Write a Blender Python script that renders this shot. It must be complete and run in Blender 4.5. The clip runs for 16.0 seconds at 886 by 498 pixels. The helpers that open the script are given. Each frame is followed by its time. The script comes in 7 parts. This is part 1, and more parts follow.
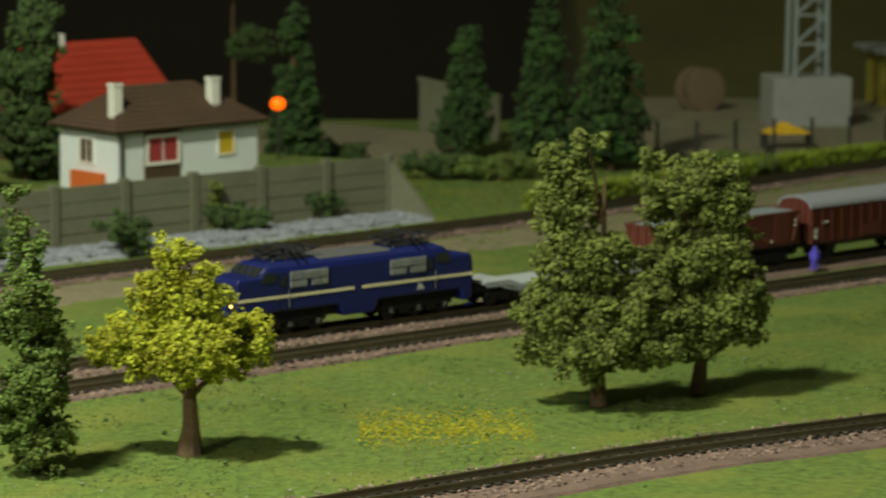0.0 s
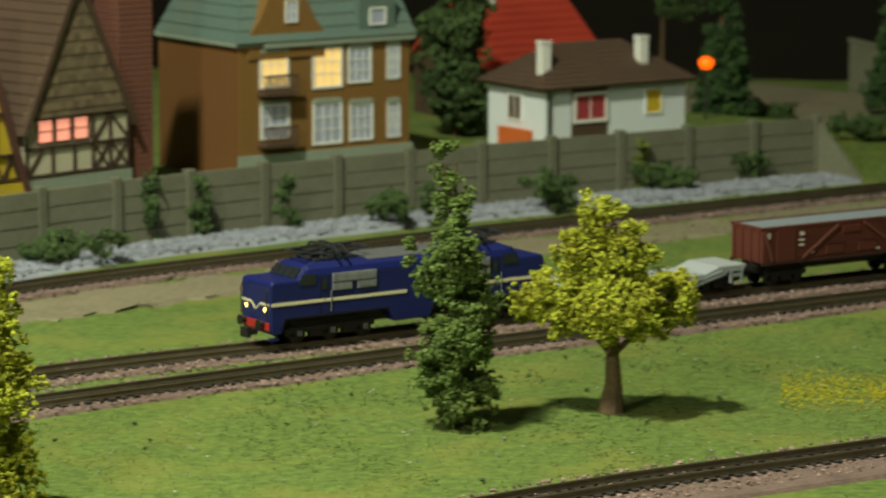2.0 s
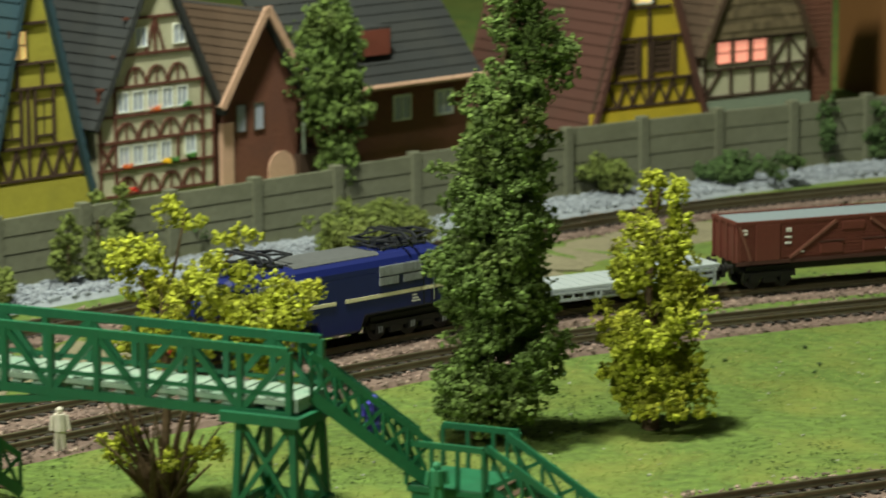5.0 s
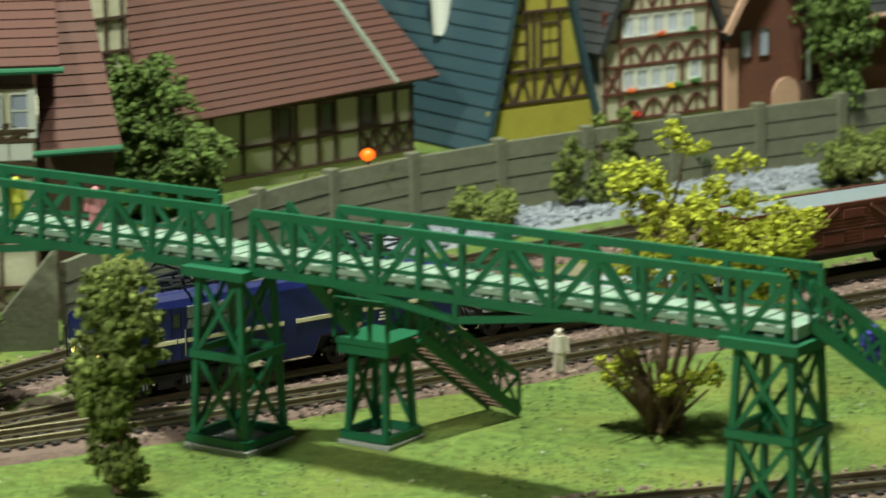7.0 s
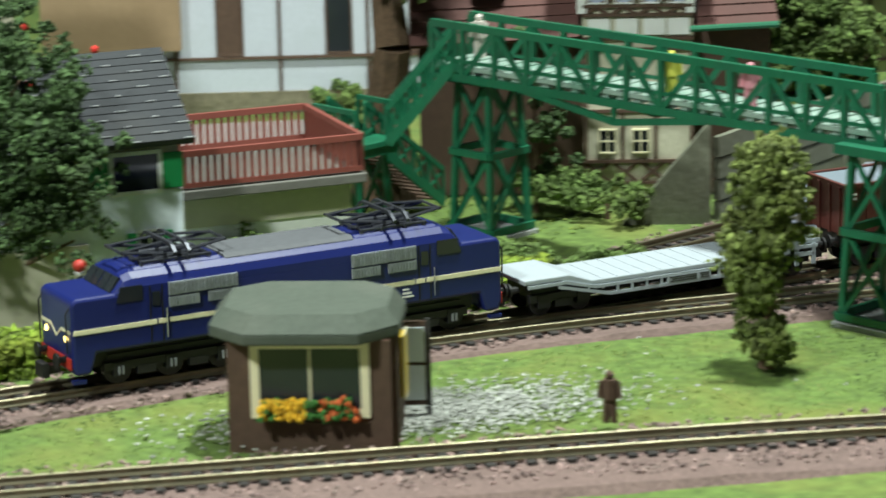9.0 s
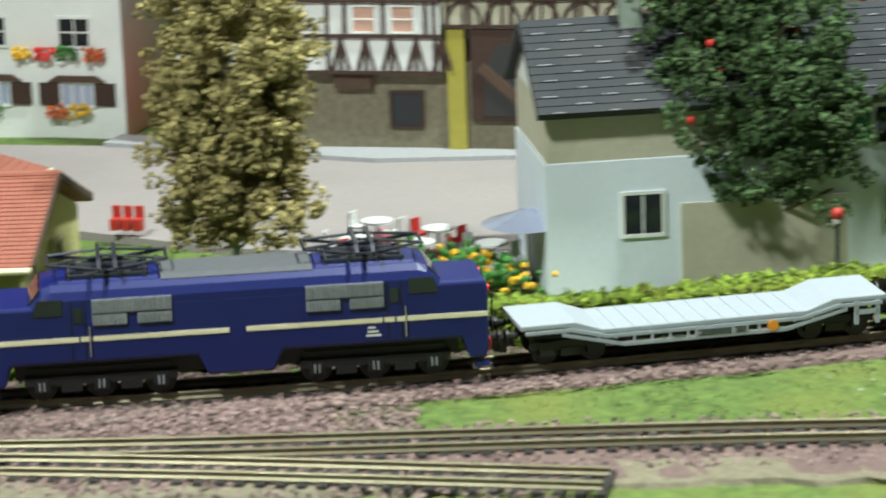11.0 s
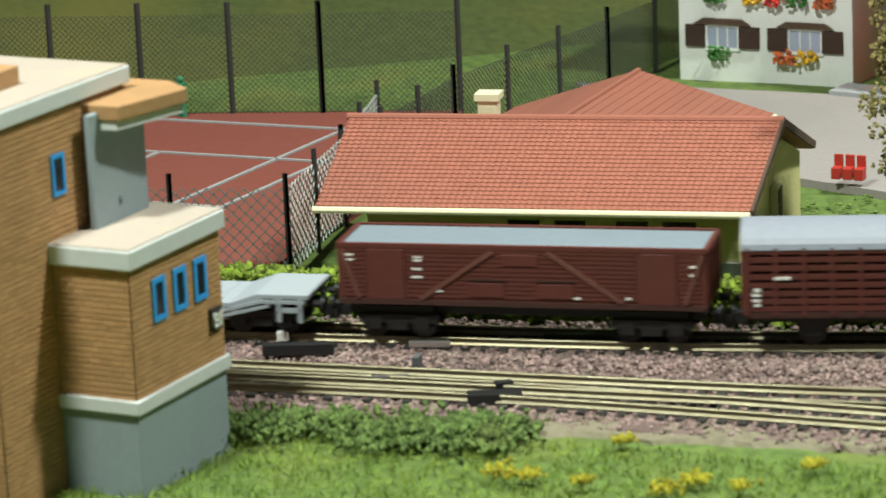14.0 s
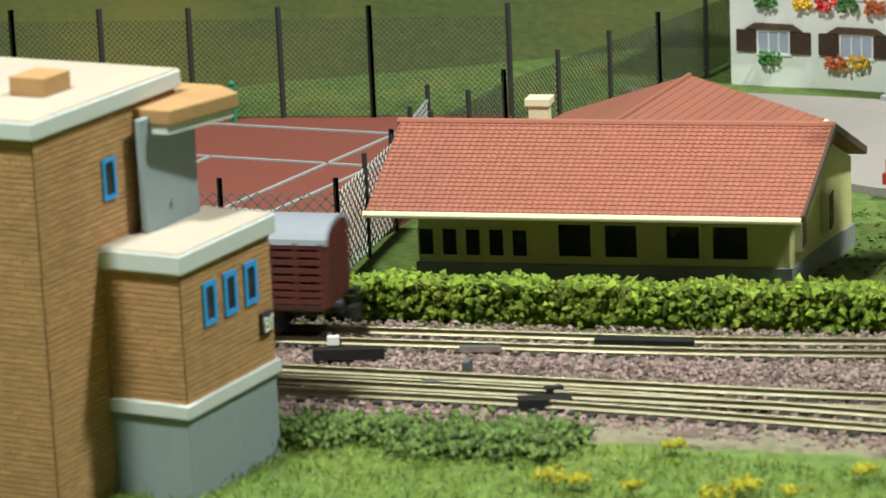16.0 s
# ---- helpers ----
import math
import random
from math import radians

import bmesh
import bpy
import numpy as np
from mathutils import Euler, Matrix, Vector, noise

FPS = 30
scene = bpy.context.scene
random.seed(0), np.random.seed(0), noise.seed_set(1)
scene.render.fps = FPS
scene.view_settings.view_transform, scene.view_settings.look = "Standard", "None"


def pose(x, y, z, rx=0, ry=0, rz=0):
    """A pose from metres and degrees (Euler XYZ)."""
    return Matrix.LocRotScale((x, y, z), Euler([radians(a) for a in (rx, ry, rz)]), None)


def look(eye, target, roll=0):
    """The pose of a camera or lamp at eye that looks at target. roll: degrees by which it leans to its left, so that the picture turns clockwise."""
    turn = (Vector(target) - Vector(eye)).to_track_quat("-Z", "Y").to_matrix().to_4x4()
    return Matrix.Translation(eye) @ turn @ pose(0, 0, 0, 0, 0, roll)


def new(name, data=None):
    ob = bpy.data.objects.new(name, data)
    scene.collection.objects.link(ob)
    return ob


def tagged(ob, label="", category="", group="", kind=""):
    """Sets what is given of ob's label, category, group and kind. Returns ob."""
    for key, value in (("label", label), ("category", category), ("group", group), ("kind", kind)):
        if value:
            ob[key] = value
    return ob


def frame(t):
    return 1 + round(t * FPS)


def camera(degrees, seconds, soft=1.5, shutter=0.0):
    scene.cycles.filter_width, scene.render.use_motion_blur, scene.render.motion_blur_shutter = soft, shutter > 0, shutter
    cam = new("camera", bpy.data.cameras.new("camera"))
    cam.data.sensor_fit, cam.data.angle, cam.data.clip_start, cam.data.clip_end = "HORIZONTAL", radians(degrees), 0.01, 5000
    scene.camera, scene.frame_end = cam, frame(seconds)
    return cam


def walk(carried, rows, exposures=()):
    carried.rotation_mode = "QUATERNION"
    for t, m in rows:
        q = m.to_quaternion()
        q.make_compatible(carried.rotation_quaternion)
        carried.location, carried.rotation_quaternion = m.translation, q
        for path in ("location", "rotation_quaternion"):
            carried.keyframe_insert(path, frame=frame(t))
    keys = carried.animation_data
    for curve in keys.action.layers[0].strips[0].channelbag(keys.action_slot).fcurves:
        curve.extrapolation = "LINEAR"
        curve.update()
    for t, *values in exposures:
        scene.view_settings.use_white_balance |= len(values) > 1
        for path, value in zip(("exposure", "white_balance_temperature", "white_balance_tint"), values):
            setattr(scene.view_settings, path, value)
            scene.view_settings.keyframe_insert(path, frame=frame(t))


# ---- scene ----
# A model railway at 1:160, seen from a tripod that pans with a train.
FOV = 15.14
cam = camera(FOV, 16.0, soft=1.6, shutter=0.45)
EYE = (0.0, 0.0, 0.20)
# seconds, yaw to the left, pitch, roll
PAN = [
    (0.0, -0.09, -8.43, -0.28),
    (0.5, 1.60, -8.59, -0.40),
    (1.0, 3.47, -8.77, -0.30),
    (1.5, 5.36, -8.95, -0.29),
    (2.0, 7.29, -9.17, -0.21),
    (2.5, 9.16, -9.32, -0.12),
    (3.0, 11.14, -9.47, -0.01),
    (3.2, 11.92, -9.52, 0.06),
    (5.3, 20.21, -10.70, 0.28),
    (5.5, 21.03, -10.83, 0.35),
    (6.0, 23.26, -11.18, 0.49),
    (6.5, 25.31, -11.42, 0.59),
    (7.0, 27.78, -11.72, 0.70),
    (7.5, 30.44, -12.38, 0.88),
    (8.0, 33.69, -12.88, 1.07),
    (8.5, 36.47, -13.29, 1.26),
    (9.0, 39.26, -13.64, 1.40),
    (9.5, 42.20, -13.72, 1.65),
    (10.0, 45.86, -13.77, 1.86),
    (10.2, 47.23, -13.81, 1.96),
    (12.3, 60.29, -14.75, 2.23),
    (12.5, 61.22, -14.75, 2.41),
    (13.0, 63.32, -14.71, 2.40),
    (13.5, 64.36, -14.67, 2.44),
    (14.0, 65.37, -14.59, 2.45),
    (14.5, 65.83, -14.54, 2.48),
    (15.0, 66.32, -14.48, 2.54),
    (15.5, 66.26, -14.47, 2.55),
    (16.0, 66.26, -14.47, 2.56),
]


def aim(yaw, pitch, roll):
    """Pose of the tripod head."""
    m = Euler((0, 0, radians(yaw))).to_matrix() @ Euler((radians(pitch), 0, 0)).to_matrix()
    m = m @ Euler((0, radians(roll), 0)).to_matrix() @ Euler((radians(90), 0, 0)).to_matrix()
    return Matrix.Translation(EYE) @ m.to_4x4()


walk(cam, [(t, aim(a, b, c)) for t, a, b, c in PAN],
     exposures=[(0.0, -0.1, 7700, 1), (3.0, -0.2, 7600, 2), (5.5, -0.13, 7050, 1), (6.5, -0.05, 6950, 1), (8.0, 0.0, 6450, 4), (10.0, 0.15, 5800, 12), (12.5, -0.12, 6250, 10), (16.0, 0.0, 6250, 10)])
# the lens is fairly open: things far from the train are a little soft
cam.data.dof.use_dof, cam.data.dof.focus_distance, cam.data.dof.aperture_fstop = True, 0.84, 48.0

# ---- light: two hall lamps above the layout, and the dim light of the hall ----
world = bpy.data.worlds.new("hall")
world.use_nodes = True
scene.world = world
world.node_tree.nodes["Background"].inputs[0].default_value = (0.97, 1.0, 0.86, 1)
world.node_tree.nodes["Background"].inputs[1].default_value = 0.11
for x, y, z, watts in ((-0.36, 0.66, 0.85, 14.6), (-0.47, -0.02, 0.62, 7.2)):
    lamp_data = bpy.data.lights.new("hall_lamp", "AREA")
    lamp_data.shape, lamp_data.size, lamp_data.energy, lamp_data.color = "DISK", 0.07, watts, (0.96, 1.0, 0.86)
    lamp = new("hall_lamp", lamp_data)
    lamp.matrix_world = look((x, y, z), (x + 0.08, y + 0.12, 0.0))

# ---- materials ----
MATS = {}


def mat(name, base, rough=0.6, vary=0.25, scale=350.0, bump=0.25, metal=0.0, second=None, coarse=60.0, glow=0.0, coat=0.0, pieces=0.0, alpha=1.0):
    """A surface with grain and stains at two scales; second is the colour of the stains."""
    m = bpy.data.materials.new(name)
    m.use_nodes = True
    nt = m.node_tree
    nd, ln = nt.nodes, nt.links
    p = nd["Principled BSDF"]
    tc = nd.new("ShaderNodeTexCoord")
    fine = nd.new("ShaderNodeTexNoise")
    fine.inputs["Scale"].default_value, fine.inputs["Detail"].default_value = scale, 5
    big = nd.new("ShaderNodeTexNoise")
    big.inputs["Scale"].default_value, big.inputs["Detail"].default_value = coarse, 4
    ln.new(tc.outputs["Object"], fine.inputs["Vector"])
    ln.new(tc.outputs["Object"], big.inputs["Vector"])
    dark = nd.new("ShaderNodeMix")
    dark.data_type = "RGBA"
    dark.inputs[6].default_value = (*[c * (1 - vary) for c in base], 1)
    dark.inputs[7].default_value = (*[min(c * (1 + vary), 1) for c in base], 1)
    ln.new(fine.outputs["Fac"], dark.inputs[0])
    stain = nd.new("ShaderNodeMix")
    stain.data_type = "RGBA"
    ramp = nd.new("ShaderNodeMapRange")
    ramp.inputs[1].default_value, ramp.inputs[2].default_value, ramp.inputs[4].default_value = 0.48, 0.72, 0.75
    ln.new(big.outputs["Fac"], ramp.inputs[0])
    ln.new(ramp.outputs[0], stain.inputs[0])
    ln.new(dark.outputs[2], stain.inputs[6])
    sec = second or [c * (1 - 0.6 * vary) for c in base]
    stain.inputs[7].default_value = (*sec, 1)
    col = stain.outputs[2]
    if pieces:
        geo = nd.new("ShaderNodeNewGeometry")
        hsv = nd.new("ShaderNodeHueSaturation")
        pr = nd.new("ShaderNodeMapRange")
        pr.inputs[3].default_value, pr.inputs[4].default_value = 1 - pieces, 1 + pieces
        ln.new(geo.outputs["Random Per Island"], pr.inputs[0])
        ln.new(pr.outputs[0], hsv.inputs["Value"])
        ln.new(col, hsv.inputs["Color"])
        col = hsv.outputs["Color"]
    ln.new(col, p.inputs["Base Color"])
    p.inputs["Roughness"].default_value, p.inputs["Metallic"].default_value = rough, metal
    p.inputs["Coat Weight"].default_value = coat
    if bump:
        bp = nd.new("ShaderNodeBump")
        bp.inputs["Strength"].default_value, bp.inputs["Distance"].default_value = bump, 0.0004
        ln.new(fine.outputs["Fac"], bp.inputs["Height"])
        ln.new(bp.outputs[0], p.inputs["Normal"])
    if glow:
        p.inputs["Emission Color"].default_value, p.inputs["Emission Strength"].default_value = (*base, 1), glow
    MATS[name] = m
    return m


mat("grass", (0.095, 0.150, 0.030), 0.95, 0.85, 300, 1.0, second=(0.17, 0.185, 0.038), coarse=34)
mat("flock", (0.115, 0.175, 0.032), 0.95, 0.45, 900, 0.6, second=(0.21, 0.225, 0.04), coarse=30, pieces=0.45)
mat("bank_grass", (0.150, 0.235, 0.030), 0.95, 0.4, 700, 0.6, second=(0.25, 0.29, 0.035), coarse=26, pieces=0.45)
mat("straw", (0.30, 0.29, 0.10), 0.95, 0.3, 900, 0.5, second=(0.24, 0.20, 0.08), pieces=0.4)
mat("moss_dark", (0.055, 0.090, 0.022), 0.95, 0.4, 900, 0.6, pieces=0.4)
mat("pale_chip", (0.31, 0.32, 0.29), 0.9, 0.3, 700, 0.3, second=(0.24, 0.25, 0.22), pieces=0.4)
mat("flock_yellow", (0.36, 0.33, 0.02), 0.95, 0.3, 900, 0.6, pieces=0.3)
mat("soil", (0.185, 0.165, 0.110), 0.95, 0.5, 500, 0.8, second=(0.22, 0.195, 0.13), coarse=40)
mat("ballast_bed", (0.16, 0.108, 0.096), 0.95, 0.6, 900, 1.0, coarse=90)
mat("stone_chip", (0.225, 0.155, 0.143), 0.9, 0.25, 700, 0.3, second=(0.24, 0.19, 0.16), coarse=200, pieces=0.65)
mat("grey_chip", (0.26, 0.285, 0.345), 0.9, 0.3, 700, 0.3, pieces=0.35)
mat("rail", (0.28, 0.255, 0.17), 0.40, 0.2, 500, 0.1, metal=0.92, second=(0.22, 0.18, 0.11), coarse=70)
mat("sleeper", (0.022, 0.019, 0.017), 0.8, 0.3, 600, 0.3, pieces=0.3)
mat("concrete_wall", (0.150, 0.156, 0.112), 0.9, 0.25, 500, 0.5, second=(0.105, 0.110, 0.072), coarse=35, pieces=0.12)
mat("loco_blue", (0.0070, 0.0135, 0.112), 0.42, 0.10, 900, 0.05, coat=0.08, second=(0.0070, 0.0130, 0.102), coarse=50)
mat("cream_line", (0.75, 0.70, 0.48), 0.5, 0.08, 800, 0.05)
mat("vent_grey", (0.26, 0.28, 0.30), 0.5, 0.3, 1500, 0.5, metal=0.3, pieces=0.2)
mat("black_plastic", (0.012, 0.012, 0.013), 0.5, 0.3, 700, 0.2)
mat("dark_iron", (0.05, 0.053, 0.065), 0.35, 0.3, 700, 0.1, metal=0.5)
mat("roof_grey", (0.085, 0.09, 0.10), 0.75, 0.2, 600, 0.2)
mat("silver", (0.6, 0.6, 0.6), 0.3, 0.1, 700, 0.1, metal=0.9)
mat("glass_dark", (0.02, 0.024, 0.028), 0.08, 0.1, 300, 0.0)
mat("red_paint", (0.42, 0.03, 0.02), 0.5, 0.15, 700, 0.1)
mat("lamp_yellow", (1.0, 0.72, 0.2), 0.3, 0.0, 300, 0.0, glow=4.0)
mat("lamp_red", (1.0, 0.02, 0.03), 0.3, 0.0, 300, 0.0, glow=2.5)
mat("lamp_orange", (1.0, 0.11, 0.008), 0.3, 0.0, 300, 0.0, glow=2.0)
mat("wagon_grey", (0.34, 0.38, 0.42), 0.6, 0.08, 700, 0.1, second=(0.34, 0.38, 0.41))
mat("wagon_brown", (0.110, 0.026, 0.019), 0.62, 0.2, 800, 0.25, second=(0.10, 0.030, 0.022), coarse=80)
mat("wagon_brown_dark", (0.055, 0.018, 0.014), 0.7, 0.2, 800, 0.25)
mat("load_grey", (0.19, 0.23, 0.27), 0.7, 0.12, 500, 0.15)
mat("van_roof", (0.24, 0.26, 0.31), 0.6, 0.1, 500, 0.1)
mat("rust_line", (0.15, 0.055, 0.040), 0.7, 0.2, 700, 0.1)
mat("orange_mark", (0.75, 0.28, 0.02), 0.5, 0.05, 700, 0.05)
mat("white_paint", (0.78, 0.80, 0.78), 0.7, 0.06, 600, 0.15, second=(0.70, 0.72, 0.70))
mat("cool_white", (0.72, 0.79, 0.86), 0.7, 0.06, 600, 0.15, second=(0.66, 0.72, 0.78))
mat("bluish_plaster", (0.50, 0.54, 0.60), 0.8, 0.08, 600, 0.2, second=(0.44, 0.48, 0.52))
mat("letter_white", (0.75, 0.75, 0.72), 0.6, 0.05, 600, 0.0)
mat("letter_dark", (0.03, 0.03, 0.03), 0.6, 0.05, 600, 0.0)
mat("bark", (0.13, 0.082, 0.048), 0.9, 0.5, 900, 1.0, second=(0.06, 0.04, 0.025), coarse=160)
mat("bark_pale", (0.50, 0.50, 0.47), 0.85, 0.4, 900, 0.8, second=(0.15, 0.13, 0.10), coarse=150)
mat("leaf_dark", (0.052, 0.095, 0.030), 0.9, 0.35, 900, 0.5, second=(0.045, 0.075, 0.02), coarse=70, pieces=0.55)
mat("leaf_mid", (0.098, 0.155, 0.036), 0.9, 0.35, 900, 0.5, second=(0.10, 0.13, 0.03), coarse=70, pieces=0.5)
mat("leaf_olive", (0.120, 0.155, 0.035), 0.9, 0.35, 900, 0.5, second=(0.16, 0.18, 0.05), coarse=70, pieces=0.5)
mat("leaf_yellow", (0.33, 0.36, 0.035), 0.9, 0.3, 900, 0.5, second=(0.26, 0.23, 0.02), coarse=70, pieces=0.5)
mat("leaf_tan", (0.34, 0.29, 0.115), 0.9, 0.3, 900, 0.5, second=(0.27, 0.23, 0.085), coarse=70, pieces=0.5)
mat("leaf_spruce", (0.028, 0.065, 0.020), 0.9, 0.35, 900, 0.5, second=(0.05, 0.12, 0.02), coarse=90, pieces=0.6)
mat("hedge_green", (0.155, 0.225, 0.020), 0.9, 0.35, 900, 0.5, second=(0.17, 0.19, 0.02), coarse=90, pieces=0.55)
mat("bridge_green", (0.012, 0.125, 0.060), 0.45, 0.2, 800, 0.15, second=(0.015, 0.10, 0.055), coarse=90)
mat("deck_pale", (0.26, 0.35, 0.30), 0.7, 0.3, 600, 0.2, second=(0.10, 0.24, 0.17), coarse=120)
mat("wood_brown", (0.085, 0.050, 0.032), 0.8, 0.3, 500, 0.4)
mat("timber_dark", (0.050, 0.026, 0.018), 0.8, 0.3, 600, 0.3)
mat("timber_red", (0.11, 0.035, 0.025), 0.8, 0.3, 600, 0.3)
mat("yellow_wall", (0.55, 0.40, 0.035), 0.8, 0.12, 600, 0.3, second=(0.42, 0.33, 0.04), coarse=60)
mat("olive_wall", (0.36, 0.32, 0.05), 0.8, 0.12, 600, 0.3, second=(0.28, 0.26, 0.05), coarse=60)
mat("cream_wall", (0.52, 0.50, 0.38), 0.8, 0.12, 600, 0.3, second=(0.42, 0.41, 0.30), coarse=60)
mat("ochre_wall", (0.20, 0.105, 0.028), 0.8, 0.15, 600, 0.3, second=(0.20, 0.10, 0.03), coarse=50)
mat("brown_wall", (0.17, 0.072, 0.022), 0.8, 0.12, 600, 0.2, second=(0.18, 0.075, 0.025), coarse=30)
mat("brick_red", (0.16, 0.060, 0.042), 0.85, 0.25, 700, 0.4, second=(0.12, 0.05, 0.04), coarse=70)
mat("plaster_pink", (0.55, 0.34, 0.26), 0.8, 0.15, 600, 0.3)
mat("roof_red", (0.095, 0.038, 0.032), 0.8, 0.18, 700, 0.3, second=(0.078, 0.038, 0.032), coarse=50)
mat("roof_crimson", (0.36, 0.030, 0.014), 0.8, 0.12, 600, 0.2, second=(0.28, 0.03, 0.015), coarse=30)
mat("roof_blue", (0.024, 0.060, 0.088), 0.75, 0.15, 700, 0.3, second=(0.038, 0.075, 0.092), coarse=50)
mat("tan_wall", (0.30, 0.21, 0.12), 0.85, 0.12, 600, 0.2, second=(0.24, 0.165, 0.09), coarse=40)
mat("slate_nick", (0.36, 0.37, 0.38), 0.8, 0.2, 600, 0.1)
mat("roof_slate", (0.030, 0.033, 0.038), 0.85, 0.2, 700, 0.3, second=(0.042, 0.043, 0.044), coarse=50)
mat("roof_brown", (0.075, 0.045, 0.030), 0.8, 0.2, 700, 0.3, second=(0.095, 0.055, 0.035), coarse=50)
mat("roof_teal", (0.10, 0.16, 0.145), 0.7, 0.2, 600, 0.2, second=(0.14, 0.17, 0.14), coarse=40)
mat("station_tile", (0.32, 0.112, 0.074), 0.75, 0.12, 700, 0.2, second=(0.28, 0.105, 0.072), coarse=30, pieces=0.06)
mat("station_wall", (0.62, 0.58, 0.27), 0.85, 0.10, 700, 0.6, second=(0.55, 0.52, 0.25), coarse=60)
mat("balcony_slab", (0.15, 0.145, 0.13), 0.85, 0.2, 600, 0.3)
mat("lamp_red_bright", (1.0, 0.03, 0.03), 0.3, 0.0, 300, 0.0, glow=14.0)
mat("stone_grey", (0.26, 0.28, 0.28), 0.85, 0.2, 600, 0.4)
mat("shingle_brown", (0.16, 0.12, 0.075), 0.85, 0.3, 600, 0.4, pieces=0.3)
mat("trim_teal", (0.26, 0.31, 0.26), 0.75, 0.15, 600, 0.2)
mat("box_brick", (0.42, 0.24, 0.105), 0.85, 0.15, 700, 0.3, second=(0.32, 0.185, 0.08), coarse=40, pieces=0.12)
mat("box_roof", (0.40, 0.34, 0.29), 0.85, 0.10, 700, 0.3, second=(0.46, 0.38, 0.28), coarse=40)
mat("box_grey", (0.235, 0.285, 0.31), 0.7, 0.10, 500, 0.15, second=(0.20, 0.25, 0.27), coarse=40)
mat("box_trim", (0.54, 0.57, 0.57), 0.7, 0.08, 500, 0.15)
mat("blue_frame", (0.03, 0.30, 0.75), 0.45, 0.1, 500, 0.05)
mat("pane_pale", (0.38, 0.42, 0.56), 0.15, 0.1, 400, 0.0)
mat("pane_lit", (1.0, 0.66, 0.26), 0.3, 0.1, 300, 0.0, glow=0.55)
mat("pane_pink", (1.0, 0.36, 0.28), 0.3, 0.1, 300, 0.0, glow=0.8)
mat("curtain_red", (0.35, 0.04, 0.05), 0.8, 0.2, 500, 0.2)
mat("curtain_yellow", (0.60, 0.42, 0.03), 0.8, 0.2, 500, 0.2)
mat("shutter_green", (0.015, 0.22, 0.06), 0.5, 0.1, 500, 0.1)
mat("rail_redbrown", (0.22, 0.06, 0.045), 0.6, 0.2, 500, 0.1)
mat("court_red", (0.20, 0.052, 0.036), 0.9, 0.15, 700, 0.3, second=(0.20, 0.05, 0.035), coarse=30)
mat("road_pink", (0.30, 0.27, 0.26), 0.9, 0.12, 700, 0.3, second=(0.26, 0.235, 0.225), coarse=25)
mat("paving", (0.34, 0.35, 0.36), 0.9, 0.12, 600, 0.3)
mat("mesh_wire", (0.30, 0.31, 0.30), 0.4, 0.2, 500, 0.1, metal=0.6)
mat("net_dark", (0.05, 0.055, 0.045), 0.8, 0.2, 500, 0.1)
mat("hut_roof", (0.065, 0.080, 0.062), 0.8, 0.3, 700, 0.4, second=(0.09, 0.10, 0.08), coarse=60)
mat("flower_red", (0.55, 0.03, 0.02), 0.8, 0.2, 500, 0.1, pieces=0.2)
mat("flower_yellow", (0.75, 0.45, 0.02), 0.8, 0.2, 500, 0.1, pieces=0.2)
mat("flower_orange", (0.60, 0.13, 0.03), 0.8, 0.2, 500, 0.1, pieces=0.2)
mat("plant_green", (0.05, 0.18, 0.03), 0.8, 0.2, 500, 0.1, pieces=0.3)
mat("figure_plain", (0.45, 0.40, 0.36), 0.7, 0.2, 500, 0.1)
mat("figure_blue", (0.10, 0.08, 0.65), 0.6, 0.2, 500, 0.1)
mat("figure_green", (0.03, 0.20, 0.10), 0.6, 0.2, 500, 0.1)
mat("figure_brown", (0.12, 0.05, 0.03), 0.6, 0.2, 500, 0.1)
mat("figure_pale", (0.60, 0.55, 0.50), 0.6, 0.2, 500, 0.1)
mat("figure_yellow", (0.55, 0.55, 0.08), 0.6, 0.2, 500, 0.1)
mat("figure_pink", (0.60, 0.25, 0.30), 0.6, 0.2, 500, 0.1)
mat("hall_black", (0.010, 0.0075, 0.003), 0.95, 0.3, 30, 0.2, coarse=3)
mat("hill_green", (0.060, 0.078, 0.018), 0.95, 0.5, 300, 0.8, second=(0.135, 0.120, 0.020), coarse=11)
mat("hill_dark", (0.060, 0.055, 0.012), 0.95, 0.4, 200, 0.6, second=(0.04, 0.035, 0.012), coarse=9)


